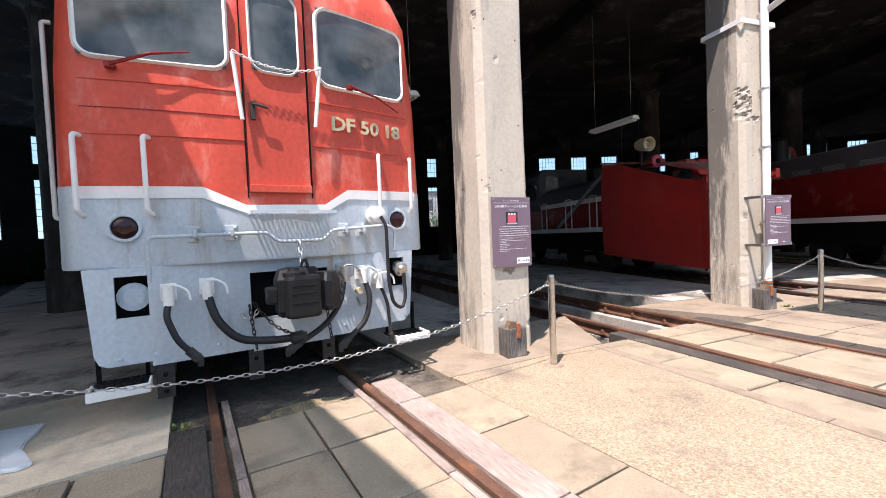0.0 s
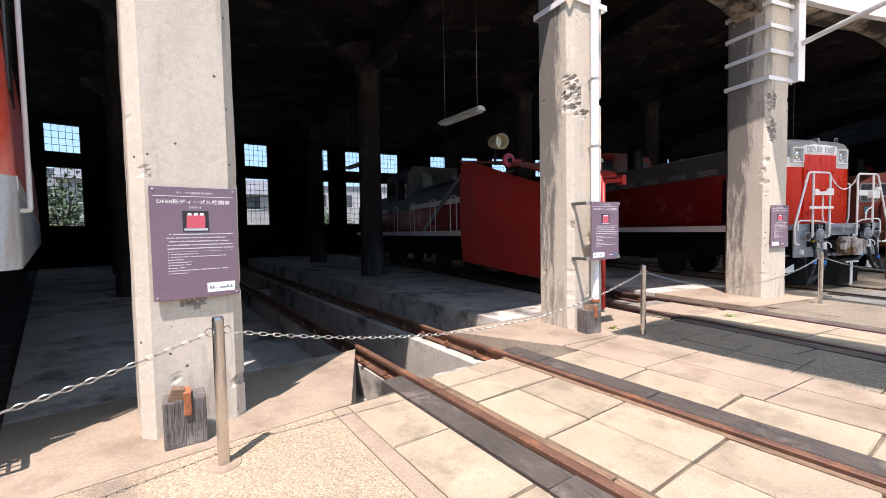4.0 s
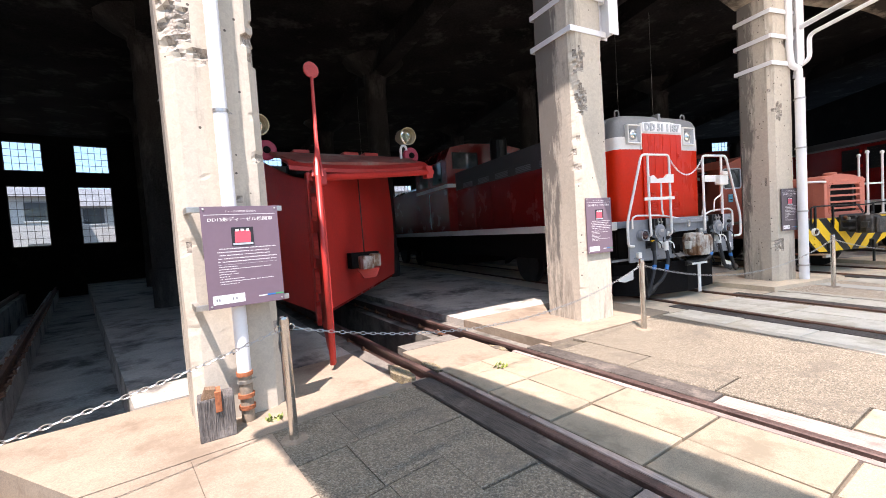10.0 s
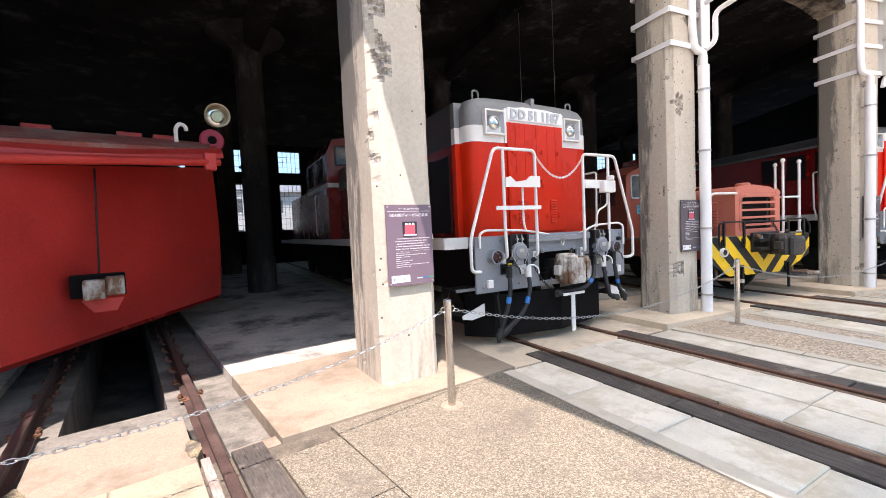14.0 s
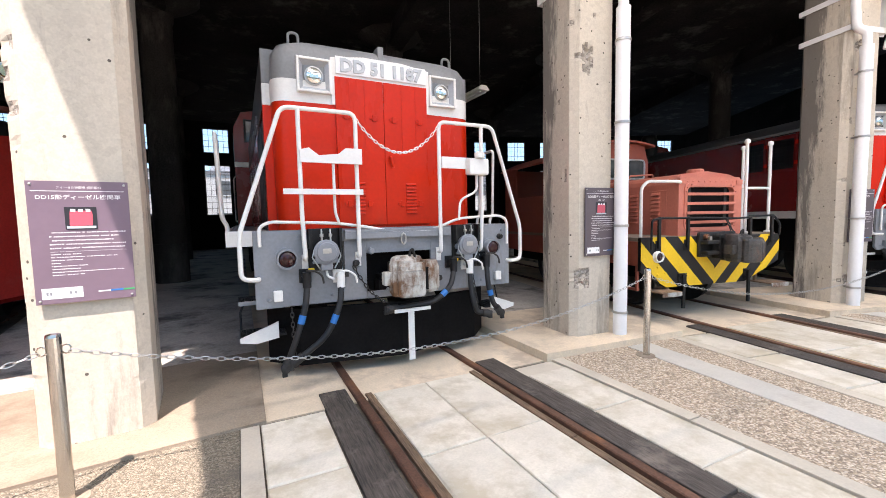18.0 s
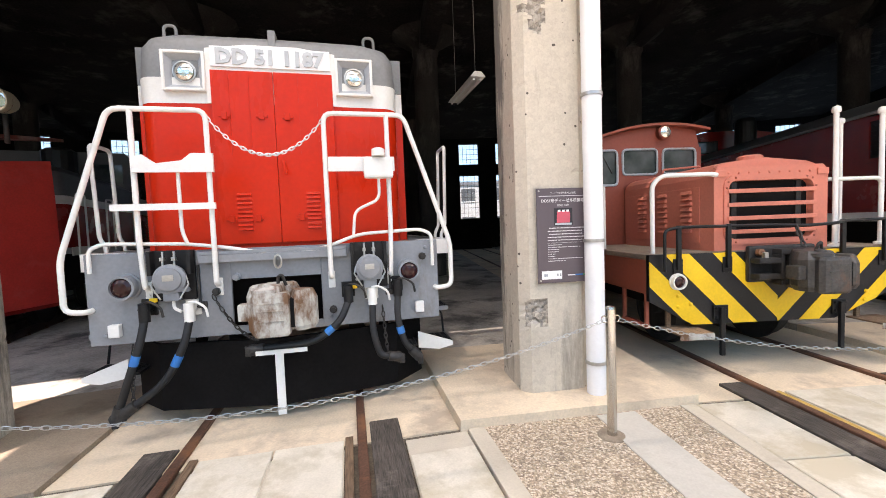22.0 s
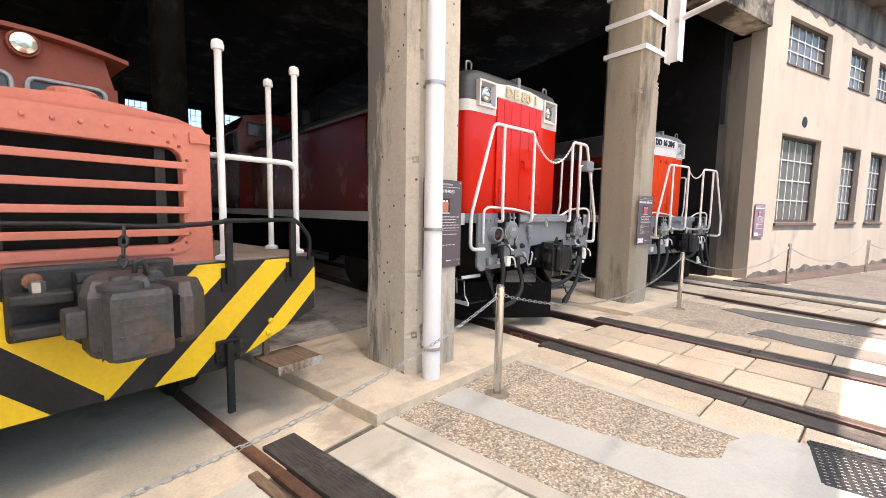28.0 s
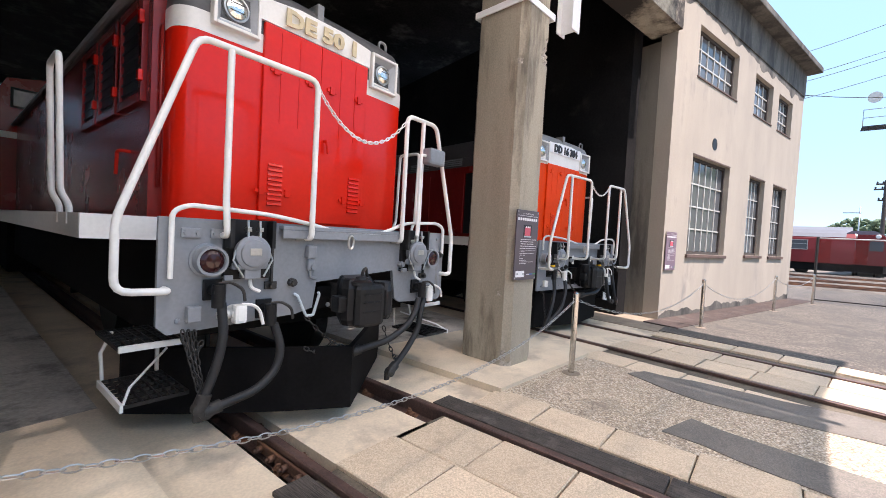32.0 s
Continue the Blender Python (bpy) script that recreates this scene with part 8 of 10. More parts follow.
    for x, y, top in ((0.605, yb + 0.06, 2.33), (1.16, yb + 0.52, 2.33), (1.13, yb + 0.11, 2.33)):
        bm = B()
        cyl(bm, (x, y, zt), (x, y, top), 0.021, seg=12)
        turned(bm, (x, y, top), (0, 0, 1), [(0, 0.034), (0.025, 0.036), (0.05, 0.030), (0.06, 0.01)], 12)
        turned(bm, (x, y, zt), (0, 0, 1), [(0, 0.05), (0.02, 0.05), (0.03, 0.028)], 12)
        part("marker_pole", bm, M["white"], e, "white pole with a knob end")
    rail_part(e, [(hx + hw, hy + 0.04, 1.72), (1.08, yb + 0.10, 1.72), (1.13, yb + 0.11, 1.68)], 0.019, M["white"], 0.03)
    for x in (-0.58, 0.58):
        bm = B()
        box(bm, x - 0.07, x + 0.07, yb - 0.02, yb, 0.46, 0.60, 0.006)
        box(bm, x - 0.02, x + 0.02, yb - 0.05, yb - 0.02, 0.14, 0.58, 0.004)
        for sx in (-1, 1):
            for sz in (-1, 1):
                turned(bm, (x + sx * 0.045, yb - 0.02, 0.53 + sz * 0.04), (0, -1, 0), [(0, 0.014), (0.014, 0.012)], 8)
        part("rail_guard", bm, M["black"], e)
    for x0, x1 in ((-1.09, -0.78), (0.80, 1.12)):
        bm = B()
        box(bm, x0, x1, yb - 0.19, yb + 0.12, 0.385, 0.40)
        box(bm, x0 + 0.05, x0 + 0.09, yb + 0.07, yb + 0.10, 0.40, 0.75)
        fs = part("footstep", bm, M["timber_brown"], e)
        bm = B()
        box(bm, x0, x1, yb - 0.202, yb - 0.19, 0.345, 0.40, 0.004)
        part("step_edge", bm, M["rust_white"], fs, "chipped white front edge")
    bm = B()
    for z in (0.4, 0.72):
        box(bm, xl + 0.0, xl + 0.04, yb + 0.06, yb + 0.5, z, z + 0.03)
    box(bm, xl, xl + 0.03, yb + 0.06, yb + 0.09, 0.4, 0.75)
    box(bm, xl, xl + 0.03, yb + 0.46, yb + 0.49, 0.4, 0.75)
    part("side_step", bm, M["brick_red"], e)
    for x, z in ((-0.98, 0.70), (-0.98, 0.60), (-0.86, 0.62), (0.86, 0.66), (0.84, 0.58)):
        bm = B()
        turned(bm, (x, yb, z), (0, -1, 0), [(0, 0.018), (0.014, 0.016), (0.018, 0.006)], 8)
        part("bolt", bm, M["yellow"], beam)
    return e


shunter()


# ---- snow-plough engine ----
def sheet_strip(bm, pts, z0, z1, thick, curl=0.0, n=8, waves=0.0):
    """A standing plate along a plan line, its face hollowed by curl."""
    pts = [Vector((*p, 0)) for p in pts]
    cols = []
    for i, p in enumerate(pts):
        d = (pts[min(i + 1, len(pts) - 1)] - pts[max(i - 1, 0)]).normalized()
        nrm = Vector((-d.y, d.x, 0))
        za, zb2 = (z0[i], z1[i]) if isinstance(z0, (list, tuple)) else (z0, z1)
        cols.append([[bm.verts.new(Vector((p.x, p.y, za + (zb2 - za) * s / n)) + nrm * (curl * math.sin(math.pi * s / n) + o)) for s in range(n + 1)] for o in (0, thick)])
    for a, b in zip(cols, cols[1:]):
        for s in range(n):
            bm.faces.new((a[0][s], b[0][s], b[0][s + 1], a[0][s + 1]))
            bm.faces.new((a[1][s + 1], b[1][s + 1], b[1][s], a[1][s]))
        for s in (0, n):
            bm.faces.new((a[0][s], a[1][s], b[1][s], b[0][s]))
    for c in (cols[0], cols[-1]):
        for s in range(n):
            bm.faces.new((c[0][s], c[0][s + 1], c[1][s + 1], c[1][s]))
    return bm


def plough():
    e = thing("snow_plough_locomotive", polar(TRACK[2]), "diesel locomotive with a large vermilion snow plough", "locomotive")
    red = M["red_plow"]
    # slanting main blade
    bm = B()
    line = [(-0.86 + 2.2 * i / 8, 2.1 + 2.35 * i / 8) for i in range(9)]
    sheet_strip(bm, line, [0.33 + 0.02 * i for i in range(9)], [2.18 + 0.055 * i for i in range(9)], -0.06, -0.05, 10)
    blade = part("main_blade", bm, red, e)
    for i, z in ((3, 0.95), (6, 0.95)):
        bm = B()
        sheet_strip(bm, [(p[0] + 0.02, p[1] - 0.012) for p in line[:8]], z - 0.004, z + 0.004, 0.004, 0, 1)
        part("seam", bm, M["maroon"], blade)
    for x in (0.25, 0.36):
        t = (x + 0.86) / 2.2
        bm = B()
        cyl(bm, (x, 2.1 + 2.35 * t - 0.05, 1.05), (x - 0.02, 2.1 + 2.35 * t - 0.05, 2.3), 0.006, seg=6)
        part("seam_rod", bm, M["maroon"], blade)
    bm = B()
    sheet_strip(bm, [(p[0], p[1] - 0.02) for p in line], [0.27 + 0.02 * i for i in range(9)], [0.38 + 0.02 * i for i in range(9)], 0.03, 0, 1)
    part("cutting_edge", bm, M["maroon"], blade)
    # left flank from the hinge back to the engine, and the swung-out wing
    bm = B()
    sheet_strip(bm, [(-0.90, 2.08), (-1.0, 2.6), (-1.15, 3.3), (-1.30, 4.1), (-1.36, 4.8)], [0.33, 0.36, 0.42, 0.5, 0.56], [2.18, 2.3, 2.55, 2.85, 2.98], 0.05, 0.06, 8)
    part("flank_plate", bm, red, e)
    bm = B()
    box(bm, -1.0, -0.80, 1.94, 2.06, 0.34, 2.26, 0.012)
    part("hinge_post", bm, red, e)
    bm = B()
    wl = [(-0.95, 2.06), (-1.02, 1.7), (-1.11, 1.3), (-1.20, 0.9), (-1.27, 0.50)]
    sheet_strip(bm, wl, [0.36, 0.30, 0.22, 0.14, 0.07], [2.14, 2.12, 2.08, 2.04, 1.99], 0.035, 0.01, 10)
    wing_blade = part("wing_blade", bm, red, e)
    bm = B()
    tube(bm, [(-1.275, 0.49, 0.06), (-1.272, 0.49, 2.0)], 0.028, 8)
    part("edge_bar", bm, red, wing_blade)
    bm = B()
    for i in range(4):
        turned(bm, (-1.12 - 0.03 * i, 1.35 - 0.16 * i, 0.45 + 0.42 * i), (-1, 0.2, 0), [(0, 0.16), (0.05, 0.14), (0.06, 0.02)], 12)
    part("stiffener", bm, red, wing_blade)
    bm = B()
    tube(bm, [(-1.27, 0.52, 1.99), (-1.24, 0.6, 2.15), (-1.19, 0.72, 2.35), (-1.175, 0.75, 3.08)], [0.03, 0.028, 0.022, 0.018], 8)
    pole = part("width_pole", bm, red, e)
    bm = B()
    turned(bm, (-1.175, 0.76, 3.155), (0.2, -1, 0), [(-0.01, 0.085), (0.01, 0.085), (0.012, 0.07)], 20)
    part("width_disc", bm, red, pole)
    bm = B()
    for dx in (-0.06, 0.05):
        tube(bm, [(-1.24 + dx, 0.58, 2.0), (-1.20 + dx * 0.3, 0.68, 2.25), (-1.185, 0.73, 2.5)], 0.012, 6)
    part("pole_stay", bm, red, pole)
    # cross rod and hood over the blade
    bm = B()
    tube(bm, [(-1.20, 0.95, 2.05), (-1.065, 1.13, 2.07), (1.01, 2.08, 2.32), (1.10, 2.12, 2.33)], 0.045, 10)
    box(bm, 0.94, 1.06, 2.02, 2.16, 2.22, 2.42, 0.015)
    box(bm, -1.16, -1.0, 1.05, 1.2, 1.98, 2.16, 0.015)
    part("cross_rod", bm, red, e)
    bm = B()
    vs = [bm.verts.new(p) for p in ((-1.05, 2.02, 2.36), (1.05, 2.5, 2.50), (1.18, 2.98, 2.68), (1.38, 4.9, 3.0), (-1.40, 4.9, 3.0), (-1.26, 2.96, 2.68))]
    vt = [bm.verts.new(v.co + Vector((0, 0, 0.05))) for v in vs]
    for q in ((0, 1, 2, 5), (5, 2, 3, 4)):
        bm.faces.new([vs[i] for i in q][::-1])
        bm.faces.new([vt[i] for i in q])
    for i in range(6):
        j = (i + 1) % 6
        bm.faces.new((vs[i], vs[j], vt[j], vt[i]))
    part("plough_roof", bm, M["red_dusty"], e, "dusty dark red plough roof plate")
    bm = B()
    lip = []
    for i in range(13):
        f = i / 12
        sag = 0.06 * math.sin(math.pi * f)
        o = Vector((-1.22 + 2.42 * f, 2.0 + 0.5 * f, 2.37 + 0.15 * f - sag))
        lip.append([bm.verts.new(o + Vector((0, dy, dz))) for dy, dz in ((0.30, 0.135), (0.20, 0.10), (0.0, 0.045), (-0.10, -0.03), (-0.12, -0.085), (-0.09, -0.09), (-0.06, -0.04), (0.04, 0.015), (0.20, 0.06), (0.30, 0.095))])
    for c0, c1 in zip(lip, lip[1:]):
        for j in range(10):
            bm.faces.new((c0[j], c0[(j + 1) % 10], c1[(j + 1) % 10], c1[j]))
    bm.faces.new(lip[0])
    bm.faces.new(lip[-1][::-1])
    part("brow", bm, red, e, "rolled vermilion brow over the blade")
    for x in (-0.6, 0.3, 0.7):
        bm = B()
        box(bm, x - 0.14, x + 0.14, 3.6, 3.9, 2.75, 2.92, 0.02)
        part("roof_box", bm, red, e)
    for x, y, lz in ((-1.285, 2.96, 2.742), (1.17, 2.93, 2.752)):
        bm = B()
        turned(bm, (x, y, lz), (0, -1, 0), [(-0.03, 0.145), (0.02, 0.15), (0.04, 0.13), (0.045, 0.06), (0.03, 0.05)], 24)
        d = part("marker_disc", bm, M["pink_disc"], e)
        bm = B()
        turned(bm, (x, y - 0.04, lz), (0, -1, 0), [(0, 0.055), (0.02, 0.05), (0.03, 0.01)], 14)
        part("lens", bm, M["dark"], d)
    for x, y, z in ((-1.36, 3.2, 3.17), (1.33, 3.34, 3.2)):
        bm = B()
        turned(bm, (x, y + 0.16, z + 0.02), (0.05 if x < 0 else -0.05, -1, -0.12), [(-0.14, 0.05), (-0.10, 0.11), (0.0, 0.145), (0.16, 0.155), (0.27, 0.165), (0.27, 0.15), (0.12, 0.145)], 24)
        lamp = part("floodlight", bm, M["letter"], e, "dull cream drum floodlight")
        bm = B()
        turned(bm, (x, y + 0.03, z), (0.05 if x < 0 else -0.05, -1, -0.12), [(0, 0.148), (0.02, 0.14), (0.03, 0.09), (0.0, 0.07), (-0.01, 0.02)], 24)
        part("reflector", bm, M["reflector"], lamp)
        bm = B()
        cyl(bm, (x, y + 0.15, z - 0.12), (x, y + 0.15, 2.7), 0.03, seg=8)
        part("stand", bm, M["iron"], lamp)
    bm = B()
    tube(bm, [(0.72, 2.45, 2.60), (0.72, 2.45, 2.76), (0.76, 2.45, 2.82), (0.82, 2.45, 2.80), (0.83, 2.45, 2.74)], 0.022, 8, 0.03)
    part("white_hook", bm, M["white"], e)
    # hand coupler hanging in its pocket
    bm = B()
    box(bm, -0.32, 0.14, 2.33, 2.52, 0.86, 1.10, 0.01)
    pocket = part("coupler_pocket", bm, M["dark"], e)
    bm = B()
    box(bm, -0.21, -0.03, 2.14, 2.36, 0.85, 1.05, 0.02)
    box(bm, -0.03, 0.13, 2.24, 2.42, 0.87, 1.07, 0.02)
    part("coupler", bm, M["rust_white"], pocket)
    bm = B()
    prism(bm, [(-0.24, 0.84), (0.12, 0.84), (0.05, 0.70), (-0.14, 0.70)], "y", 2.30, 2.36)
    part("skid_plate", bm, red, pocket)
    bm = B()
    cyl(bm, (-0.05, 2.50, 2.25), (-0.08, 2.40, 1.08), 0.010, seg=8)
    part("lifting_rod", bm, M["iron"], pocket)
    # engine behind
    bm = B()
    stack(bm, [(1.30, 1.30, 4.95, 15.5, 0.15, 0), (2.02, 1.30, 4.95, 15.5, 0.15, 0)])
    body = part("body", bm, M["maroon"], e)
    bm = B()
    stack(bm, [(2.02, 1.303, 4.947, 15.5, 0.15, 0), (2.16, 1.303, 4.947, 15.5, 0.15, 0)])
    part("white_band", bm, M["white"], body)
    bm = B()
    stack(bm, [(2.16, 1.30, 4.95, 15.5, 0.15, 0), (2.55, 1.25, 4.98, 15.5, 0.15, 0), (2.72, 0.95, 5.1, 15.4, 0.2, 0)])
    part("hood_top", bm, M["roof_dark"], body)
    bm = B()
    prism(bm, [(-1.34, 2.0), (-1.34, 3.25), (-1.15, 3.48), (1.15, 3.48), (1.34, 3.25), (1.34, 2.0)], "y", 8.6, 10.9)
    cab = part("cab", bm, M["roof_dark"], e)
    bm = B()
    for s in (-1, 1):
        for y0 in (8.8, 9.9):
            bm = B()
            box(bm, *sorted((s * 1.335, s * 1.352)), y0, y0 + 0.8, 2.4, 3.15)
            part("cab_window", bm, M["glass_cab"], cab)
        bm = B()
        box(bm, *sorted((s * 0.3, s * 1.1)), 8.585, 8.605, 2.75, 3.2)
        part("cab_window", bm, M["glass_cab"], cab)
    bm = B()
    turned(bm, (0.3, 7.6, 2.7), (0, 0, 1), [(0, 0.3), (0.6, 0.3), (0.66, 0.22)], 16)
    part("exhaust_pipe", bm, M["black"], e)
    bm = B()
    box(bm, -1.36, 1.36, 4.9, 15.6, 1.20, 1.298, 0.008)
    part("running_board", bm, M["grey"], e)
    for s in (-1, 1):
        bm = B()
        box(bm, *sorted((s * 1.362, s * 1.38)), 4.9, 15.6, 1.17, 1.31)
        part("board_edge", bm, M["white"], e)
        for y0 in (5.1, 6.4, 8.0, 9.6):
            rail_part(e, [(s * 1.40, y0, 1.2), (s * 1.40, y0, 2.2), (s * 1.40, y0 + 0.35, 2.2), (s * 1.40, y0 + 0.35, 1.2)], 0.016, None, 0.08)
    bm = B()
    cyl(bm, (-1.33, 4.85, 2.75), (-1.36, 7.3, 1.35), 0.05, seg=10)
    part("stay", bm, M["grey"], e)
    bm = B()
    box(bm, -1.1, 1.1, 4.6, 15.4, 0.62, 1.198)
    part("underframe", bm, M["dark"], e)
    bogie(e, 5.2, (0.5, 2.4))
    bogie(e, 12.0, (0.5, 2.4))
    return e


plough()

# ---- notice boards on the columns ----
def notice(m, title, thumb, label, w=0.52, h=0.735, dark=False, straps=False, face="sign"):
    t = thing("notice_board", m, label, "sign", "notice boards on the columns")
    bm = B()
    box(bm, -w / 2, w / 2, -0.012, 0, 0, h, 0.002)
    panel = part("panel", bm, M[face], t)
    y = -0.0125
    bm = B()
    box(bm, -w / 2 + 0.02, w / 2 - 0.02, y - 0.001, y, h - 0.062, h - 0.058)
    part("rule_line", bm, M["sign_light"], panel)
    bm = B()
    rr = random.Random(len(title) * 7 + int(m.translation.x * 10))
    def print_line(bm, x0, x1, z, hh):
        x = x0
        while x < x1:
            ww = rr.uniform(0.005, 0.011)
            box(bm, x, x + ww, y - 0.001, y, z + rr.uniform(0, hh * 0.2), z + hh * rr.uniform(0.75, 1.0))
            x += ww + (0.0025 if rr.random() > 0.06 else 0.010)

    bm = B()
    z = h * 0.575
    for i in range(5):
        print_line(bm, 0.085 - w / 2 + (0.012 if i in (0, 2) else 0.0), w / 2 - (0.035 if i not in (1, 2) else rr.uniform(0.06, 0.10)), z, 0.0085)
        z -= 0.0235
    tagged(part("small_print", bm, M["sign_light"], panel), kind="stuff")
    bm = B()
    box(bm, 0.085 - w / 2, w / 2 - 0.03, y - 0.001, y, z + 0.006, z + 0.0075)
    part("rule_line", bm, M["sign_light"], panel)
    z -= 0.012
    bm = B()
    for i in range(8):
        print_line(bm, 0.085 - w / 2, rr.uniform(-0.12, 0.02) if i not in (1, 6) else w / 2 - rr.uniform(0.05, 0.09), z, 0.0065)
        z -= 0.0178
    tagged(part("small_print", bm, M["sign_light"], panel), kind="stuff")
    sub = {"DF50": "DF50 18", "DD51": "DD51 1187", "DE50": "DE50 1", "DD16": "DD16 304"}.get(title[:4])
    if sub:
        part("subtitle", text_mesh("subtitle", sub, 0.014, 0, M["sign_light"]), None, panel).location = (0, y - 0.001, h - 0.132)
    part("heading", text_mesh("heading", "ディーゼル機関車 解説案内", 0.016, 0, M["sign_light"]), None, panel).location = (0, y - 0.001, h - 0.037)
    if title:
        me = text_mesh("title", title, 0.030, 0, M["sign_light"], min(w - 0.08, 0.034 * len(title)), 0.015)
        part("title", me, None, panel).location = (0, y - 0.001, h - 0.095)
    else:
        bm = B()
        for i in range(9):
            box(bm, -0.19 + i * 0.042, -0.158 + i * 0.042, y - 0.001, y, h - 0.11, h - 0.082)
        part("title_bars", bm, M["sign_light"], panel)
    bm = B()
    box(bm, -0.075, 0.075, y - 0.002, y, h - 0.29, h - 0.155)
    pic = part("picture", bm, M["sign_black"], panel)
    bm = B()
    prism(bm, [(-0.055, h - 0.268), (0.052, h - 0.268), (0.055, h - 0.20), (0.05, h - 0.178), (-0.05, h - 0.178), (-0.052, h - 0.20)], "y", y - 0.004, y - 0.002)
    part("picture_front", bm, thumb, pic)
    bm = B()
    box(bm, -0.068, 0.068, y - 0.005, y - 0.003, h - 0.285, h - 0.27)
    part("picture_base", bm, M["grey_pale"], pic)
    for q in (-0.035, 0.0, 0.035):
        bm = B()
        box(bm, q - 0.011, q + 0.011, y - 0.0055, y - 0.0042, h - 0.185, h - 0.168, 0.0005)
        part("picture_lamp", bm, M["white_plain"], pic)
    bm = B()
    box(bm, -w / 2 + 0.03 if not dark else w / 2 - 0.20, -0.02 if not dark else w / 2 - 0.03, y - 0.001, y, 0.03, 0.095)
    lab = part("label_patch", bm, M["white_plain"], panel)
    lx = -w / 2 + 0.05 if not dark else w / 2 - 0.185
    bm = B()
    for q in (0.0, 0.016, 0.105, 0.128):
        box(bm, lx + q, lx + q + 0.010, y - 0.0016, y - 0.0009, 0.052, 0.072)
    part("label_print", bm, M["grey"], lab)
    bm = B()
    box(bm, w / 2 - 0.185, w / 2 - 0.125, y - 0.001, y, 0.052, 0.060)
    part("white_bar", bm, M["white_plain"], panel)
    bm = B()
    box(bm, w / 2 - 0.124, w / 2 - 0.062, y - 0.001, y, 0.052, 0.062)
    part("blue_bar", bm, M["blue"], panel)
    bm = B()
    box(bm, w / 2 - 0.061, w / 2 - 0.004, y - 0.001, y, 0.052, 0.062)
    part("green_bar", bm, M["sign_green"], panel)
    for sx in (-1, 1):
        for zz in (0.02, h - 0.02):
            bm = B()
            turned(bm, (sx * (w / 2 - 0.02), -0.012, zz), (0, -1, 0), [(0, 0.008), (0.004, 0.007), (0.006, 0.003)], 8)
            part("screw", bm, M["galv"], panel)
    if straps:
        for zz in (0.02, h - 0.02):
            bm = B()
            box(bm, -0.34, 0.30, 0.001, 0.05, zz - 0.02, zz + 0.02, 0.003)
            box(bm, -0.34, -0.30, 0.05, 0.30, zz - 0.02, zz + 0.02, 0.003)
            part("bracket", bm, M["galv"], t)
    return t


notice(polar(COLUMN[1], -0.11, 0.0, 0.90), "DF50形ディーゼル機関車", M["sign_pink"], "mauve notice board about the box-cab engine", w=0.50, dark=True)
notice(polar(COLUMN[2], -0.21, 0.02, 0.91), "DD13形ディーゼル機関車", M["sign_pink"], "mauve notice board on steel brackets", straps=True)
notice(polar(COLUMN[3], -0.11, -0.04, 0.915), "DD15形ディーゼル機関車", M["sign_pink"], "mauve notice board about the snow plough engine", w=0.475)
notice(polar(COLUMN[4], -0.14, 0.02, 0.94), "DD51形ディーゼル機関車", M["sign_pink"], "mauve notice board about the red engine, shade in its colour", w=0.43, face="sign_shade")
notice(polar(COLUMN[5], -0.15, -0.055, 0.93), "10t貨車移動機", M["salmon"], "mauve notice board about the small shunter, shade in its colour", w=0.45, face="sign_shade")
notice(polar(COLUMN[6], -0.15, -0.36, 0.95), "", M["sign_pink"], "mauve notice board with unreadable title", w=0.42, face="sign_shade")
notice(WM @ pose(0.27, -0.02, 0.95), "", M["sign_pink"], "mauve notice board on the plastered wing wall", w=0.42)

# ---- steel posts and chains ----
POSTS = [polar(143.95, -0.69, 0.0).translation, polar(COLUMN[1], -0.69, 0.0).translation, polar(COLUMN[2], -0.664, 0.14).translation, polar(COLUMN[3], -0.738, -0.07).translation,
         polar(COLUMN[4], -0.73, 0.06).translation, polar(COLUMN[5], -0.73, -0.015).translation, polar(COLUMN[6], -0.60, -0.04).translation,
         Vector((26.81, 9.13, 0)), Vector((31.0, 8.33, 0)), Vector((34.0, 7.62, 0))]


def post():
    p = new("barrier_post")
    tagged(p, "polished stainless steel barrier post", "post", "barrier posts")
    bm = B()
    turned(bm, (0, 0, -0.02), (0, 0, 1), [(0, 0.031), (0.86, 0.031), (0.875, 0.028), (0.88, 0.01)], 18)
    part("tube", bm, M["steel"], p)
    for s in (-1, 1):
        bm = B()
        link_ring(bm, Vector((s * 0.045, 0, 0.775)), Vector((0, 0, 1)), Vector((0, 1, 0)), 0.022, 0.020, 0.004)
        part("eyelet", bm, M["steel"], p)
    bm = B()
    turned(bm, (0, 0, -0.01), (0, 0, 1), [(0, 0.10), (0.014, 0.09), (0.018, 0.05)], 16)
    part("base_collar", bm, M["apron"], p)
    return p


first = post()
for i, v in enumerate(POSTS):
    w = POSTS[min(i + 1, len(POSTS) - 1)] - POSTS[max(i - 1, 0)]
    m = Matrix.Translation(v) @ Matrix.Rotation(math.atan2(w.y, w.x), 4, "Z")
    if i == 0:
        first.matrix_world = m
    else:
        copy_thing(first, m)
SAG = [0.30, 0.29, 0.30, 0.30, 0.30, 0.30, 0.30, 0.36, 0.2]
for i, (p, q) in enumerate(zip(POSTS, POSTS[1:])):
    bm = B()
    d = (q - p).normalized() * 0.06
    chain_mesh(bm, p + d + Vector((0, 0, 0.765)), q - d + Vector((0, 0, 0.765)), SAG[i], 0.040 if i < 6 else 0.08, 0.0026, 0.0105)
    single("barrier_chain", bm, M["galv"], Matrix(), "sagging galvanised barrier chain between posts", "chain", "barrier chains")

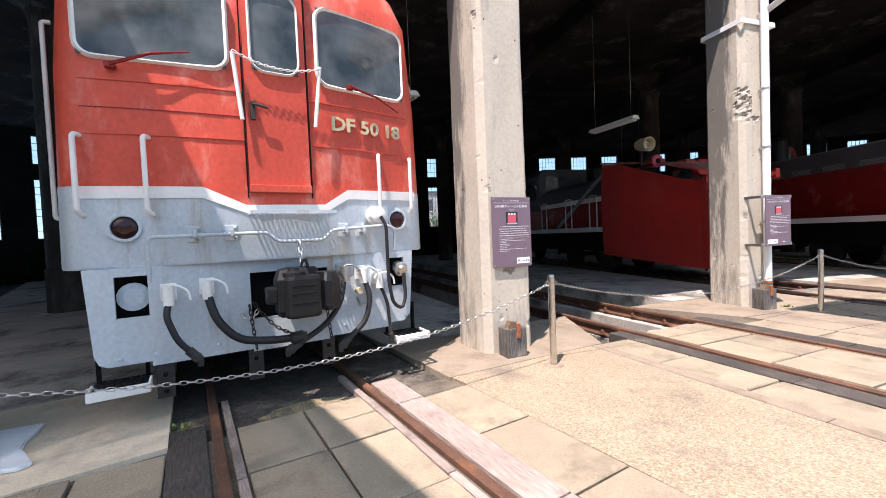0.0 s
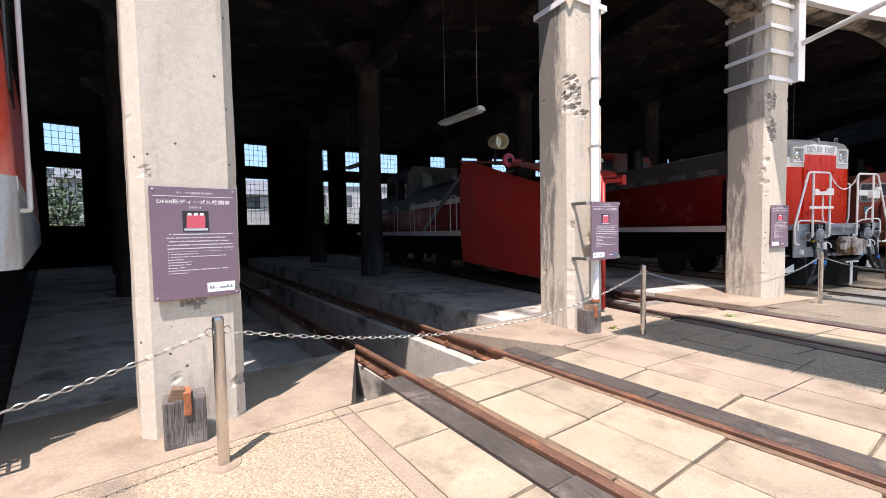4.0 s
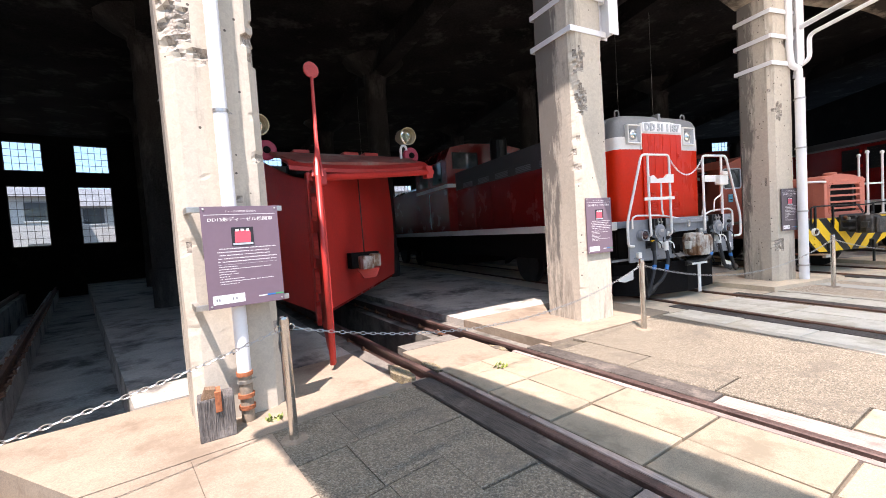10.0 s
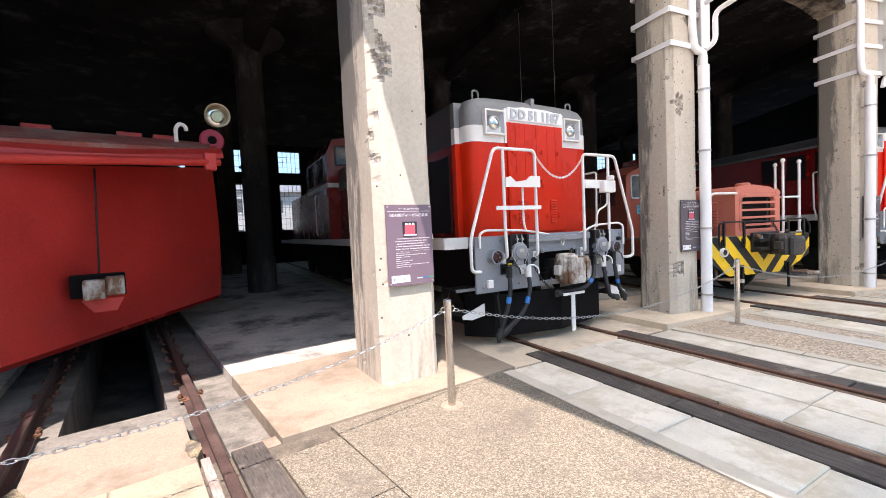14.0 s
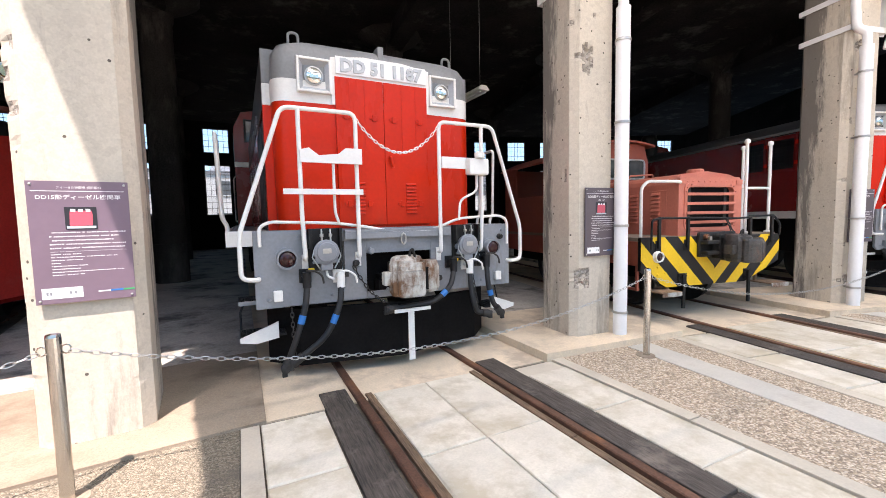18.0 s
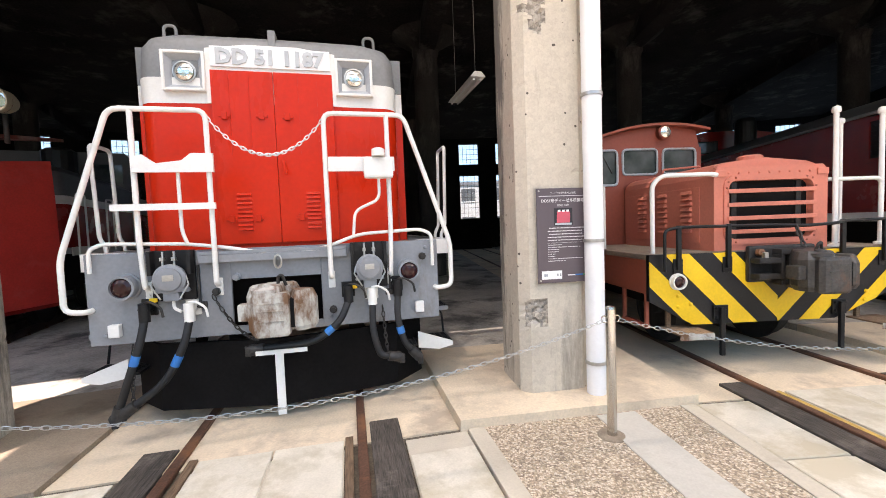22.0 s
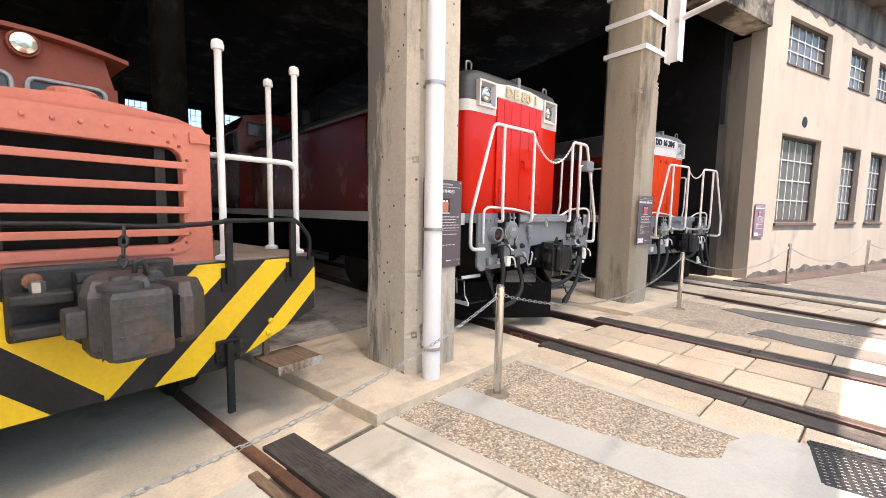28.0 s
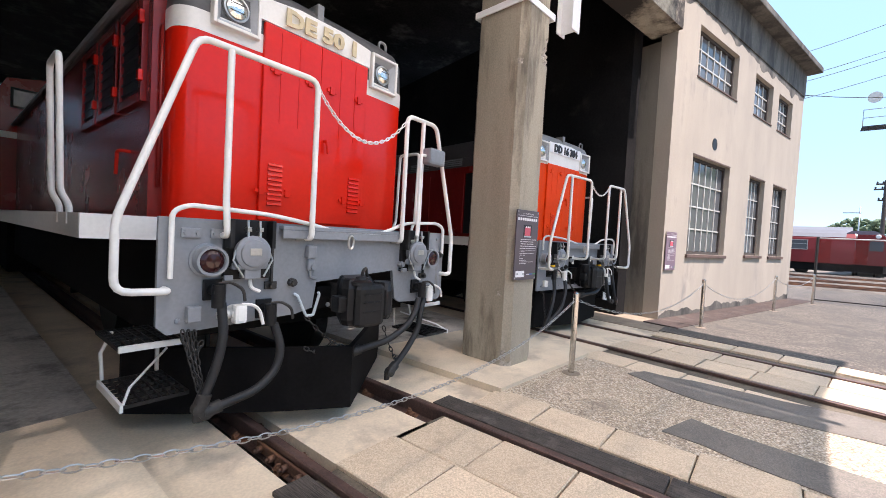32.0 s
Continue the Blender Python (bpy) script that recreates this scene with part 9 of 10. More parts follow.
# ---- timber blocks with rusty brackets at the column feet ----
for c, x, y in ((1, -0.125, -0.23), (2, -0.25, -0.19)):
    t = thing("timber_block", polar(COLUMN[c], y, x, 0.0, -6), "weathered grey timber block with a rusty bracket", "block", "timber blocks at the columns")
    bm = B()
    box(bm, -0.115, 0.115, -0.09, 0.09, 0.0, 0.30, 0.012)
    part("block", bm, M["timber_grey"], t)
    bm = B()
    prism(bm, [(-0.09, 0.30), (0.02, 0.30), (0.0, 0.36), (-0.06, 0.37)], "y", -0.08, 0.0)
    part("wedge", bm, M["timber_brown"], t)
    bm = B()
    box(bm, -0.005, 0.035, -0.106, -0.085, 0.20, 0.34, 0.004)
    box(bm, -0.005, 0.035, -0.106, 0.03, 0.33, 0.345, 0.003)
    part("bracket", bm, M["rust_orange"], t)

# ---- drain pipes ----
def drain(c, x, y, r, top, label, lower_rust=False, elbow=True):
    t = thing("drain_pipe", polar(COLUMN[c], y, x), label, "pipe", "drain pipes")
    bm = B()
    cyl(bm, (0, 0, 0.36 if lower_rust else 0.0), (0, 0, top), r, seg=20)
    part("pipe", bm, M["white_plain"], t)
    if lower_rust:
        bm = B()
        cyl(bm, (0, 0, 0), (0, 0, 0.36), r * 0.95, seg=16)
        part("foot_pipe", bm, M["apron"], t)
        for z in (0.10, 0.19, 0.36):
            bm = B()
            cyl(bm, (0, 0, z), (0, 0, z + 0.03), r * 1.2, seg=16)
            part("collar", bm, M["rust_orange"], t)
    if elbow:
        bm = B()
        tube(bm, [(0, 0, top - 0.05), (0, 0.0, top + 0.18), (-0.10, 0.06, top + 0.24), (-0.14, 0.06, top + 0.5), (-0.14, 0.06, 5.4)], r * 0.72, 12, 0.07)
        part("elbow", bm, M["white_plain"], t)
    for z in (0.3, 1.25, 2.35, 3.2):
        if z < top:
            bm = B()
            cyl(bm, (0, 0, z), (0, 0, z + 0.025), r * 1.12, seg=20)
            tube(bm, [(r, 0.0, z + 0.012), (r + 0.03, 0.03, z + 0.012)], 0.008, 6)
            box(bm, -0.012, 0.012, 0, max(0.06, FOOT[c][2] - y), z, z + 0.025)
            part("clip", bm, M["galv"], t)
    return t


drain(2, -0.03, -0.10, 0.050, 5.4, "white drain pipe with a rusty foot", True, False)
drain(4, 0.235, -0.22, 0.072, 3.55, "thick white drain pipe with an elbow")
drain(5, -0.265, -0.25, 0.072, 3.55, "thick white drain pipe with an elbow")

# ---- hanging tube lights ----
def tube_light(m):
    t = thing("tube_light", m, "unlit hanging twin tube light with a white reflector", "lamp", "hanging tube lights")
    bm = B()
    prism(bm, [(-0.11, 0.0), (-0.05, 0.07), (0.05, 0.07), (0.11, 0.0), (0.10, -0.004), (-0.10, -0.004)], "y", -0.62, 0.62)
    part("reflector", bm, M["white"], t)
    for s in (-1, 1):
        bm = B()
        cyl(bm, (s * 0.05, -0.58, -0.028), (s * 0.05, 0.58, -0.028), 0.016, seg=10)
        part("tube", bm, M["white_plain"], t)
    for y in (-0.5, 0.5):
        bm = B()
        cyl(bm, (0, y, 0.07), (0, y, 6.62 - m.translation.z), 0.004, seg=5)
        part("cord", bm, M["galv"], t)


for c, y in ((2, 3.1), (2, 9.6), (4, 3.2), (1, 3.0), (3, 9.4)):
    tube_light(polar(COLUMN[c], y, 0.0, 3.52, 6))

# ---- railway tracks ----
def rail_profile(bm, x, y0, y1, top=0.012):
    pts = [(-0.060, -0.145), (0.060, -0.145), (0.060, -0.132), (0.010, -0.118), (0.009, -0.045), (0.032, -0.035), (0.032, -0.006), (0.024, 0.0), (-0.024, 0.0), (-0.032, -0.006), (-0.032, -0.035), (-0.009, -0.045), (-0.010, -0.118), (-0.060, -0.132)]
    return prism(bm, [(x + a, top + b) for a, b in pts], "y", y0, y1)


RAIL = {w: mesh_of("rail", rail_profile(B(), 0.0, -11.0, 21.0), M["rail_worn" if w else "rust"]) for w in (0, 1)}
bm0 = B()
box(bm0, -0.07, 0.07, -0.045, 0.045, -0.133, -0.115, 0.003)
for sx in (-1, 1):
    box(bm0, *sorted((sx * 0.045, sx * 0.10)), -0.03, 0.03, -0.118, -0.095, 0.004)
    cyl(bm0, (sx * 0.085, 0, -0.10), (sx * 0.085, 0, -0.055), 0.014, seg=6)
    cyl(bm0, (sx * 0.085, 0, -0.085), (sx * 0.085, 0, -0.07), 0.024, seg=6)
CLIP = mesh_of("rail_clip", bm0, M["rust"])
for k in range(-1, 7):
    t = thing("railway_track", polar(TRACK_ALL[k]), "rusty rails set in paving with timber edging", "track", "tracks of the roundhouse")
    rr = random.Random(40 + k)
    for s in (-1, 1):
        part("rail", RAIL[int(k in (2, 5, 6))], None, t).location = (s * 0.566, 0, 0)
        y = {2: -0.35, 5: -0.30 if s < 0 else -0.16, 6: -7.6}.get(k, -0.12)
        while y > -7.5:
            ln = rr.uniform(1.6, 2.4)
            bm = B()
            box(bm, *sorted((s * 0.625, s * rr.uniform(0.82, 0.845))), y - ln, y - 0.012, -0.2, 0.0 + rr.uniform(-0.006, 0.006), 0.008)
            part("edge_timber", bm, M["timber_pale" if (k == 2 and y < -0.9) or (k == 0 and s > 0 and y < -0.05) else "timber"], t)
            y -= ln
        y = {0: 0.28, 5: -7.6, 6: -7.6}.get(k, -0.30)
        while y > -7.5:
            ln = rr.uniform(1.2, 2.0)
            bm = B()
            box(bm, *sorted((s * 0.455, s * 0.507)), y - ln, y - 0.01, -0.2, -0.004 + rr.uniform(-0.006, 0.004), 0.006)
            part("inner_timber", bm, M["timber_yellow"] if (k, s) == (4, -1) else M["timber_pale"] if k in (-1, 0, 2) else M["timber_brown"] if (k * 3 + s) % 3 else M["timber"], t)
            y -= ln
        if k == 5:
            # fishplate with its bolts at the joint by the engine
            bm = B()
            box(bm, *sorted((s * 0.60, s * 0.618)), -0.32, 0.28, -0.095, -0.03, 0.006)
            fp = part("fishplate", bm, M["rust"], t)
            for i in range(4):
                bm = B()
                cyl(bm, (s * 0.618, -0.24 + i * 0.15, -0.06), (s * 0.655, -0.24 + i * 0.15, -0.06), 0.022, seg=6)
                cyl(bm, (s * 0.655, -0.24 + i * 0.15, -0.06), (s * 0.675, -0.24 + i * 0.15, -0.06), 0.012, seg=6)
                part("bolt", bm, M["rust"], fp)
        if k in (1, 2, 5, 3):
            for i in range(2 if k == 2 else 0, 26 if k < 3 else 6):
                o = part("rail_clip", CLIP, None, t)
                o.location = (s * 0.566, 0.15 + i * 0.55 - (0.2 if k > 2 else 0), 0.012)

# ---- drain gratings ----
for c, x, y, w, h in ((2, -0.05, -3.12, 0.62, 0.62), (5, 0.62, -2.75, 0.5, 0.4)):
    t = thing("drain_grating", polar(COLUMN[c], y, x, 0.0, 8), ("rusty" if c == 2 else "dark grey") + " iron drain grating set in the paving", "grating")
    # flat dark slab stands in for the shade down the drain
    bm = B()
    box(bm, -w / 2, w / 2, -h / 2, h / 2, -0.02, 0.001)
    part("well_shade_slab", bm, M["dark"], t)
    bm = B()
    grid_plate(bm, -w / 2, w / 2, -h / 2, h / 2, 0.008, 14, 10, 0.022, 0.02)
    part("grate", bm, M["rust"] if c == 2 else M["iron"], t)

# ---- white sheet lying by the first track, and a bracket by a column ----
bm = B()
prism(bm, [(-2.15, 0.60), (-1.85, 0.58), (-1.61, 0.55), (-1.615, 0.40), (-1.635, 0.25), (-1.62, 0.12), (-1.57, 0.0), (-1.51, -0.15), (-1.56, -0.19), (-1.66, -0.16), (-2.2, -0.02)], "z", 0.006, 0.034, 0.008)
single("foam_sheet", bm, M["white_plain"], polar(TRACK[0]), "torn white foam sheet lying on the ground", "sheet")
bm = B()
box(bm, -0.07, 0.07, -0.05, 0.05, 0, 0.30, 0.01)
single("steel_stub", bm, M["rust"], polar(COLUMN[6], 0.45, -0.42, 0.06), "rusty steel stub standing by the column", "stub")
rg = random.Random(5)
for a, y, x, big in ((TRACK[2], -0.62, 0.02, 1.0), (COLUMN[2], -0.25, 0.12, 1.0), (TRACK[0], -0.10, -0.76, 0.7), (COLUMN[5], -0.36, -0.37, 1.7)):
    bm = B()
    for i in range(26):
        ang, ln = rg.uniform(0, 6.28), rg.uniform(0.02, 0.055) * big
        px, py = rg.uniform(-0.06, 0.06), rg.uniform(-0.05, 0.05)
        d = Vector((math.cos(ang), math.sin(ang), rg.uniform(0.6, 1.6))).normalized() * ln
        s = Vector((-math.sin(ang), math.cos(ang), 0)) * 0.008
        b0 = Vector((px, py, 0))
        vs = [bm.verts.new(v) for v in (b0 - s, b0 + s, b0 + d * 0.6 + s * 1.2, b0 + d, b0 + d * 0.6 - s * 1.2)]
        bm.faces.new(vs)
    single("weed_tuft", bm, M["weed"], polar(a, y, x), "small green weed growing in a joint", "weed", kind="stuff")

# ---- wooded slope behind the walker, across the turntable ----
bm = B()
rg = random.Random(17)
rows = []
for j, (r, hh) in enumerate(((62, -0.3), (64, 3.0), (70, 9.0), (80, 15.0), (95, 20.0), (120, 21.0))):
    rows.append([bm.verts.new(Vector((CX, CY, 0)) + Vector((math.cos(radians(a)) * r, math.sin(radians(a)) * r, hh + (0 if j == 0 else rg.uniform(-1.6, 1.6)))))
                 for a in [178 + 176 * i / 110 for i in range(111)]])
for p0, p1 in zip(rows, rows[1:]):
    for i in range(110):
        bm.faces.new((p0[i], p1[i], p1[i + 1], p0[i + 1]))
single("backdrop_hill", bm, M["leaf_far"], Matrix(), "wooded green slope beyond the yard", kind="structure")

# ---- beyond the wing: fence, yard tracks, railcars, pole, wires, hill ----
FO = Vector((34.9, 7.6, 0))
fence = thing("mesh_fence", Matrix.Translation(FO) @ Matrix.Rotation(radians(-78), 4, "Z"), "tall wire mesh fence with steel posts", "fence")
for i in range(6):
    bm = B()
    cyl(bm, (i * 2.4, 0, -0.1), (i * 2.4, 0, 1.95), 0.035, seg=10)
    part("post", bm, M["iron"], fence)
for z in (0.08, 1.92):
    bm = B()
    cyl(bm, (0, 0, z), (12, 0, z), 0.018, seg=8)
    part("rail", bm, M["white"] if z > 1 else M["iron"], fence)
bm = B()
for i in range(230):
    x = -1.9 + i * 0.0605
    for s in (-1, 1):
        a, b = (x, 0.1), (x + 1.8, 1.9)
        if s < 0:
            a, b = (x + 1.8, 0.1), (x, 1.9)
        # clip to the panel's length
        (ax, az), (bx, bz) = a, b
        lo, hi = min(ax, bx), max(ax, bx)
        if hi < 0 or lo > 12:
            continue
        def atx(xx):
            return az + (bz - az) * (xx - ax) / (bx - ax)
        x0, x1 = max(lo, 0), min(hi, 12)
        tube(bm, [(x0, 0, atx(x0)), (x1, 0, atx(x1))], 0.0016, 3)
part("mesh", bm, M["iron"], fence)

for off in (4.5, 9.0, 15.0):
    t = thing("yard_track", Matrix.Translation((38.5 + off, 6, -0.02)) @ Matrix.Rotation(radians(-72), 4, "Z"), "rusty yard track on grey ballast", "track", "yard tracks")
    bm = B()
    prism(bm, [(-1.5, -0.02), (-1.1, 0.10), (1.1, 0.10), (1.5, -0.02)], "x", -20, 45)
    for v in bm.verts:
        v.co = Vector((v.co.x, v.co.y, v.co.z))
    part("ballast", bm, M["ballast"], t)
    for s in (-1, 1):
        bm = B()
        box(bm, -20, 45, s * 0.566 - 0.033, s * 0.566 + 0.033, 0.08, 0.18)
        part("rail", bm, M["rust"], t)


def railcar(m, label):
    t = thing("railcar", m, label, "railcar", "railcars in the yard")
    bm = B()
    prism(bm, [(-1.4, 1.0), (-1.42, 2.0), (-1.38, 3.0), (-1.1, 3.35), (1.1, 3.35), (1.38, 3.0), (1.42, 2.0), (1.4, 1.0)], "x", -10, 10, 0.05)
    body = part("body", bm, M["train_red"], t)
    bm = B()
    prism(bm, [(-1.36, 3.06), (-1.1, 3.37), (-0.6, 3.66), (0.6, 3.66), (1.1, 3.37), (1.36, 3.06)], "x", -9.5, 9.9)
    part("roof", bm, M["roof_pale"], t)
    for i in range(12):
        x = -7.3 + i * 1.4
        for s in (-1, 1):
            bm = B()
            box(bm, x, x + 1.15, *sorted((s * 1.39, s * 1.44)), 2.05, 2.75, 0.01)
            w = part("window", bm, M["glass_black"], body)
            bm = B()
            for q in ((x - 0.05, x, 2.0, 2.8), (x + 1.15, x + 1.2, 2.0, 2.8), (x, x + 1.15, 2.75, 2.8), (x, x + 1.15, 2.0, 2.05), (x, x + 1.15, 2.45, 2.48)):
                box(bm, q[0], q[1], *sorted((s * 1.38, s * 1.452)), q[2], q[3])
            part("frame", bm, M["galv"], w)
    for s in (-1, 1):
        bm = B()
        box(bm, -8.7, -7.9, *sorted((s * 1.39, s * 1.43)), 1.05, 2.85, 0.01)
        part("door", bm, M["maroon"], body)
        bm = B()
        box(bm, -10.04, -9.99, *sorted((s * 0.42, s * 1.15)), 2.1, 2.85, 0.02)
        part("windscreen", bm, M["glass_black"], body)
        bm = B()
        turned(bm, (-9.95, s * 0.85, 3.22), (-1, 0, 0), [(0, 0.16), (0.12, 0.15), (0.14, 0.1)], 14)
        part("headlamp", bm, M["white"], body)
    bm = B()
    box(bm, -10.06, -9.99, -0.38, 0.38, 1.05, 2.95, 0.02)
    part("end_door", bm, M["maroon"], body)
    bm = B()
    box(bm, -9.5, 9.5, -1.2, 1.2, 0.4, 1.0)
    for x in (-4.2, -1.6, 1.0, 3.2):
        box(bm, x, x + 1.7, -1.35, 1.35, 0.32, 0.97, 0.04)
    part("underframe", bm, M["dark"], t)
    for x in (-7, -5, 5, 7):
        for s in (-1, 1):
            bm = B()
            cyl(bm, (x, s * 0.53, 0.45), (x, s * 0.66, 0.45), 0.43, seg=18)
            part("wheel", bm, M["iron"], t)
    return t


def far(az, dist):
    e = Vector((18.41, 7.81, 0))
    return e + Vector((math.cos(radians(az)), math.sin(radians(az)), 0)) * dist


c0 = far(-3.45, 45) + Vector((math.cos(radians(87)), math.sin(radians(87)), 0)) * 10
railcar(Matrix.Translation((c0.x, c0.y, -0.12)) @ Matrix.Rotation(radians(87), 4, "Z"), "vermilion diesel railcar standing in the yard")
c1 = far(-4.85, 55)
railcar(Matrix.Translation((c1.x, c1.y, -0.1)) @ Matrix.Rotation(radians(-9), 4, "Z"), "vermilion diesel railcar seen from its end")
pp = far(-5.2, 46)
t = thing("utility_pole", Matrix.Translation(pp), "dark timber utility pole with cross arms", "pole")
bm = B()
cyl(bm, (0, 0, -0.2), (0, 0, 7.5), 0.16, 0.11, 12)
part("pole", bm, M["win_dark"], t)
for z, w in ((7.15, 0.55), (6.75, 0.65), (5.9, 0.4)):
    bm = B()
    box(bm, -0.06, 0.06, -w, w, z, z + 0.12)
    for i in range(4):
        turned(bm, (0, -w * 0.85 + i * w * 0.57, z + 0.12), (0, 0, 1), [(0, 0.05), (0.1, 0.06), (0.16, 0.03)], 8)
    part("cross_arm", bm, M["win_dark"], t)
pp3 = far(-3.6, 58)
t = thing("signal_post", Matrix.Translation(pp3), "slim grey steel post with a short arm", "post")
bm = B()
cyl(bm, (0, 0, -0.2), (0, 0, 6.6), 0.07, 0.05, 8)
part("post", bm, M["galv"], t)
bm = B()
box(bm, -0.05, 0.05, -0.1, 1.2, 5.9, 6.0)
part("arm", bm, M["galv"], t)
pp2 = far(-4.75, 33)
t = thing("floodlight_mast", Matrix.Translation(pp2), "steel floodlight mast with a railed platform", "mast")
bm = B()
cyl(bm, (0, -1.0, -0.2), (0, -1.0, 11.5), 0.10, 0.07, 10)
part("mast", bm, M["iron"], t)
bm = B()
grid_plate(bm, -0.5, 0.5, -1.3, 0.9, 8.75, 4, 8, 0.03, 0.05)
part("platform", bm, M["iron"], t)
bm = B()
for y in (-1.3, -0.2, 0.9):
    cyl(bm, (-0.5, y, 8.75), (-0.5, y, 9.65), 0.02, seg=6)
for z in (9.2, 9.65):
    cyl(bm, (-0.5, -1.3, z), (-0.5, 0.9, z), 0.02, seg=6)
part("guard_rail", bm, M["galv"], t)
bm = B()
turned(bm, (-0.3, 0.5, 10.35), (-1, 0, -0.3), [(0, 0.12), (0.2, 0.3), (0.25, 0.3)], 14)
part("floodlight", bm, M["white"], t)
for z, zz, az in ((8.0, 17.5, 8), (7.6, 16.3, 7), (7.5, 16.0, 7), (7.2, 15.3, 6)):
    a, b = far(az, 24), far(-9, 38)
    bm = B()
    n = 10
    tube(bm, [Vector((a.x + (b.x - a.x) * i / n, a.y + (b.y - a.y) * i / n, 8.0 + (z - 7.2) * 2.3 + (zz - 7.0 - 8.0 + 7.2 - z + 5.6) * (i / n) - 0.9 * 4 * 0.25 * (i / n) * (1 - i / n))) for i in range(n + 1)], 0.014, 5)
    single("overhead_wire", bm, M["iron"], Matrix(), "thin dark overhead wire against the sky", "wire", "overhead wires", "stuff")
a = WM @ Vector((WL, 0, 6.3))
b = far(-10, 34) + Vector((0, 0, 10.6))
bm = B()
tube(bm, [a.lerp(b, i / 8) - Vector((0, 0, 1.2 * (i / 8) * (1 - i / 8))) for i in range(9)], 0.012, 5)
single("overhead_wire", bm, M["iron"], Matrix(), "thin dark wire running off the wing", "wire", "overhead wires", "stuff")
# wooded hill
bm = B()
e0 = Vector((18.41, 7.81, 0))
rows = []
rh = random.Random(3)
for i in range(110):
    azd = 3.0 - i * 0.26
    f = min(1.0, max(0.0, (-0.1 - azd) / 2.6))
    el = 2.35 + 1.75 * f * f * (3 - 2 * f) + 0.28 * noise.noise(Vector((i * 0.22, 0, 0)))
    base = e0 + Vector((math.cos(radians(azd)), math.sin(radians(azd)), 0)) * 240
    rows.append((base, 240 * math.tan(radians(el))))
ico = B()
bmesh.ops.create_icosphere(ico, subdivisions=2, radius=1)
iv, jf = [v.co.copy() for v in ico.verts], [[v.index for v in f.verts] for f in ico.faces]
hv, hf = [], []
for base, hgt in rows:
    for j in range(16):
        c = base + Vector((rh.uniform(-5, 5), rh.uniform(-1, 1), hgt * (j + 0.6) / 16 + rh.uniform(-0.4, 0.4)))
        r, n0 = rh.uniform(0.6, 1.25), len(hv)
        for v in iv:
            q = c + v * r
            q += v * r * (0.5 * noise.noise(q * 0.9) + 0.45 * noise.noise(q * 3.1))
            hv.append(q)
        hf += [[n0 + k for k in f] for f in jf]
me = bpy.data.meshes.new("wooded_hill")
me.from_pydata(hv, [], hf)
bm.from_mesh(me)
single("wooded_hill", bm, M["leaf_far"], Matrix(), "distant low wooded hill", "hill", kind="stuff")
hq = far(-2.9, 66)
t = thing("house", Matrix.Translation((hq.x + 5, hq.y + 14, 0)), "long low building with a grey roof", "house")
bm = B()
box(bm, -5, 5, -14, 14, -0.2, 3.5)
part("wall", bm, M["house"], t)
bm = B()
prism(bm, [(-5.6, 3.5), (0, 5.2), (5.6, 3.5)], "y", -14.6, 14.6)
part("roof", bm, M["roof_pale"], t)

# ---- behind the shed's windows: houses and trees ----
def house(a, r, w, d, h, roof, n):
    t = thing("house", polar(a, r - R0), "pale house behind the shed", "house", "houses behind the shed")
    bm = B()
    box(bm, -w / 2, w / 2, 0, d, -0.2, h)
    part("wall", bm, M["house"], t)
    bm = B()
    if roof:
        prism(bm, [(-0.5, h), (d / 2, h + roof), (d + 0.5, h)], "x", -w / 2 - 0.5, w / 2 + 0.5)
    else:
        box(bm, -w / 2 - 0.1, w / 2 + 0.1, -0.1, d + 0.1, h, h + 0.3)
    part("roof", bm, M["roof_tile"], t)
    for i in range(n):
        for z in (1.0, 3.9):
            if z + 1.3 < h:
                bm = B()
                x = -w / 2 + w * (i + 0.5) / n
                box(bm, x - 0.7, x + 0.7, -0.04, 0.02, z, z + 1.3)
                win = part("window", bm, M["glass_black"], t)
                bm = B()
                box(bm, x - 0.78, x + 0.78, -0.06, 0.0, z - 0.08, z)
                part("sill", bm, M["white"], win)


house(141, 66, 11, 8, 6.2, 0, 4)
house(133, 64, 9, 8, 5.6, 1.8, 3)
house(126.5, 70, 12, 8, 5.4, 2.0, 4)
house(118, 66, 13, 8, 5.8, 0, 5)
house(109, 68, 12, 8, 6.0, 1.8, 4)
house(99, 66, 12, 8, 5.6, 0, 4)
house(90, 68, 12, 8, 6.2, 2.0, 4)


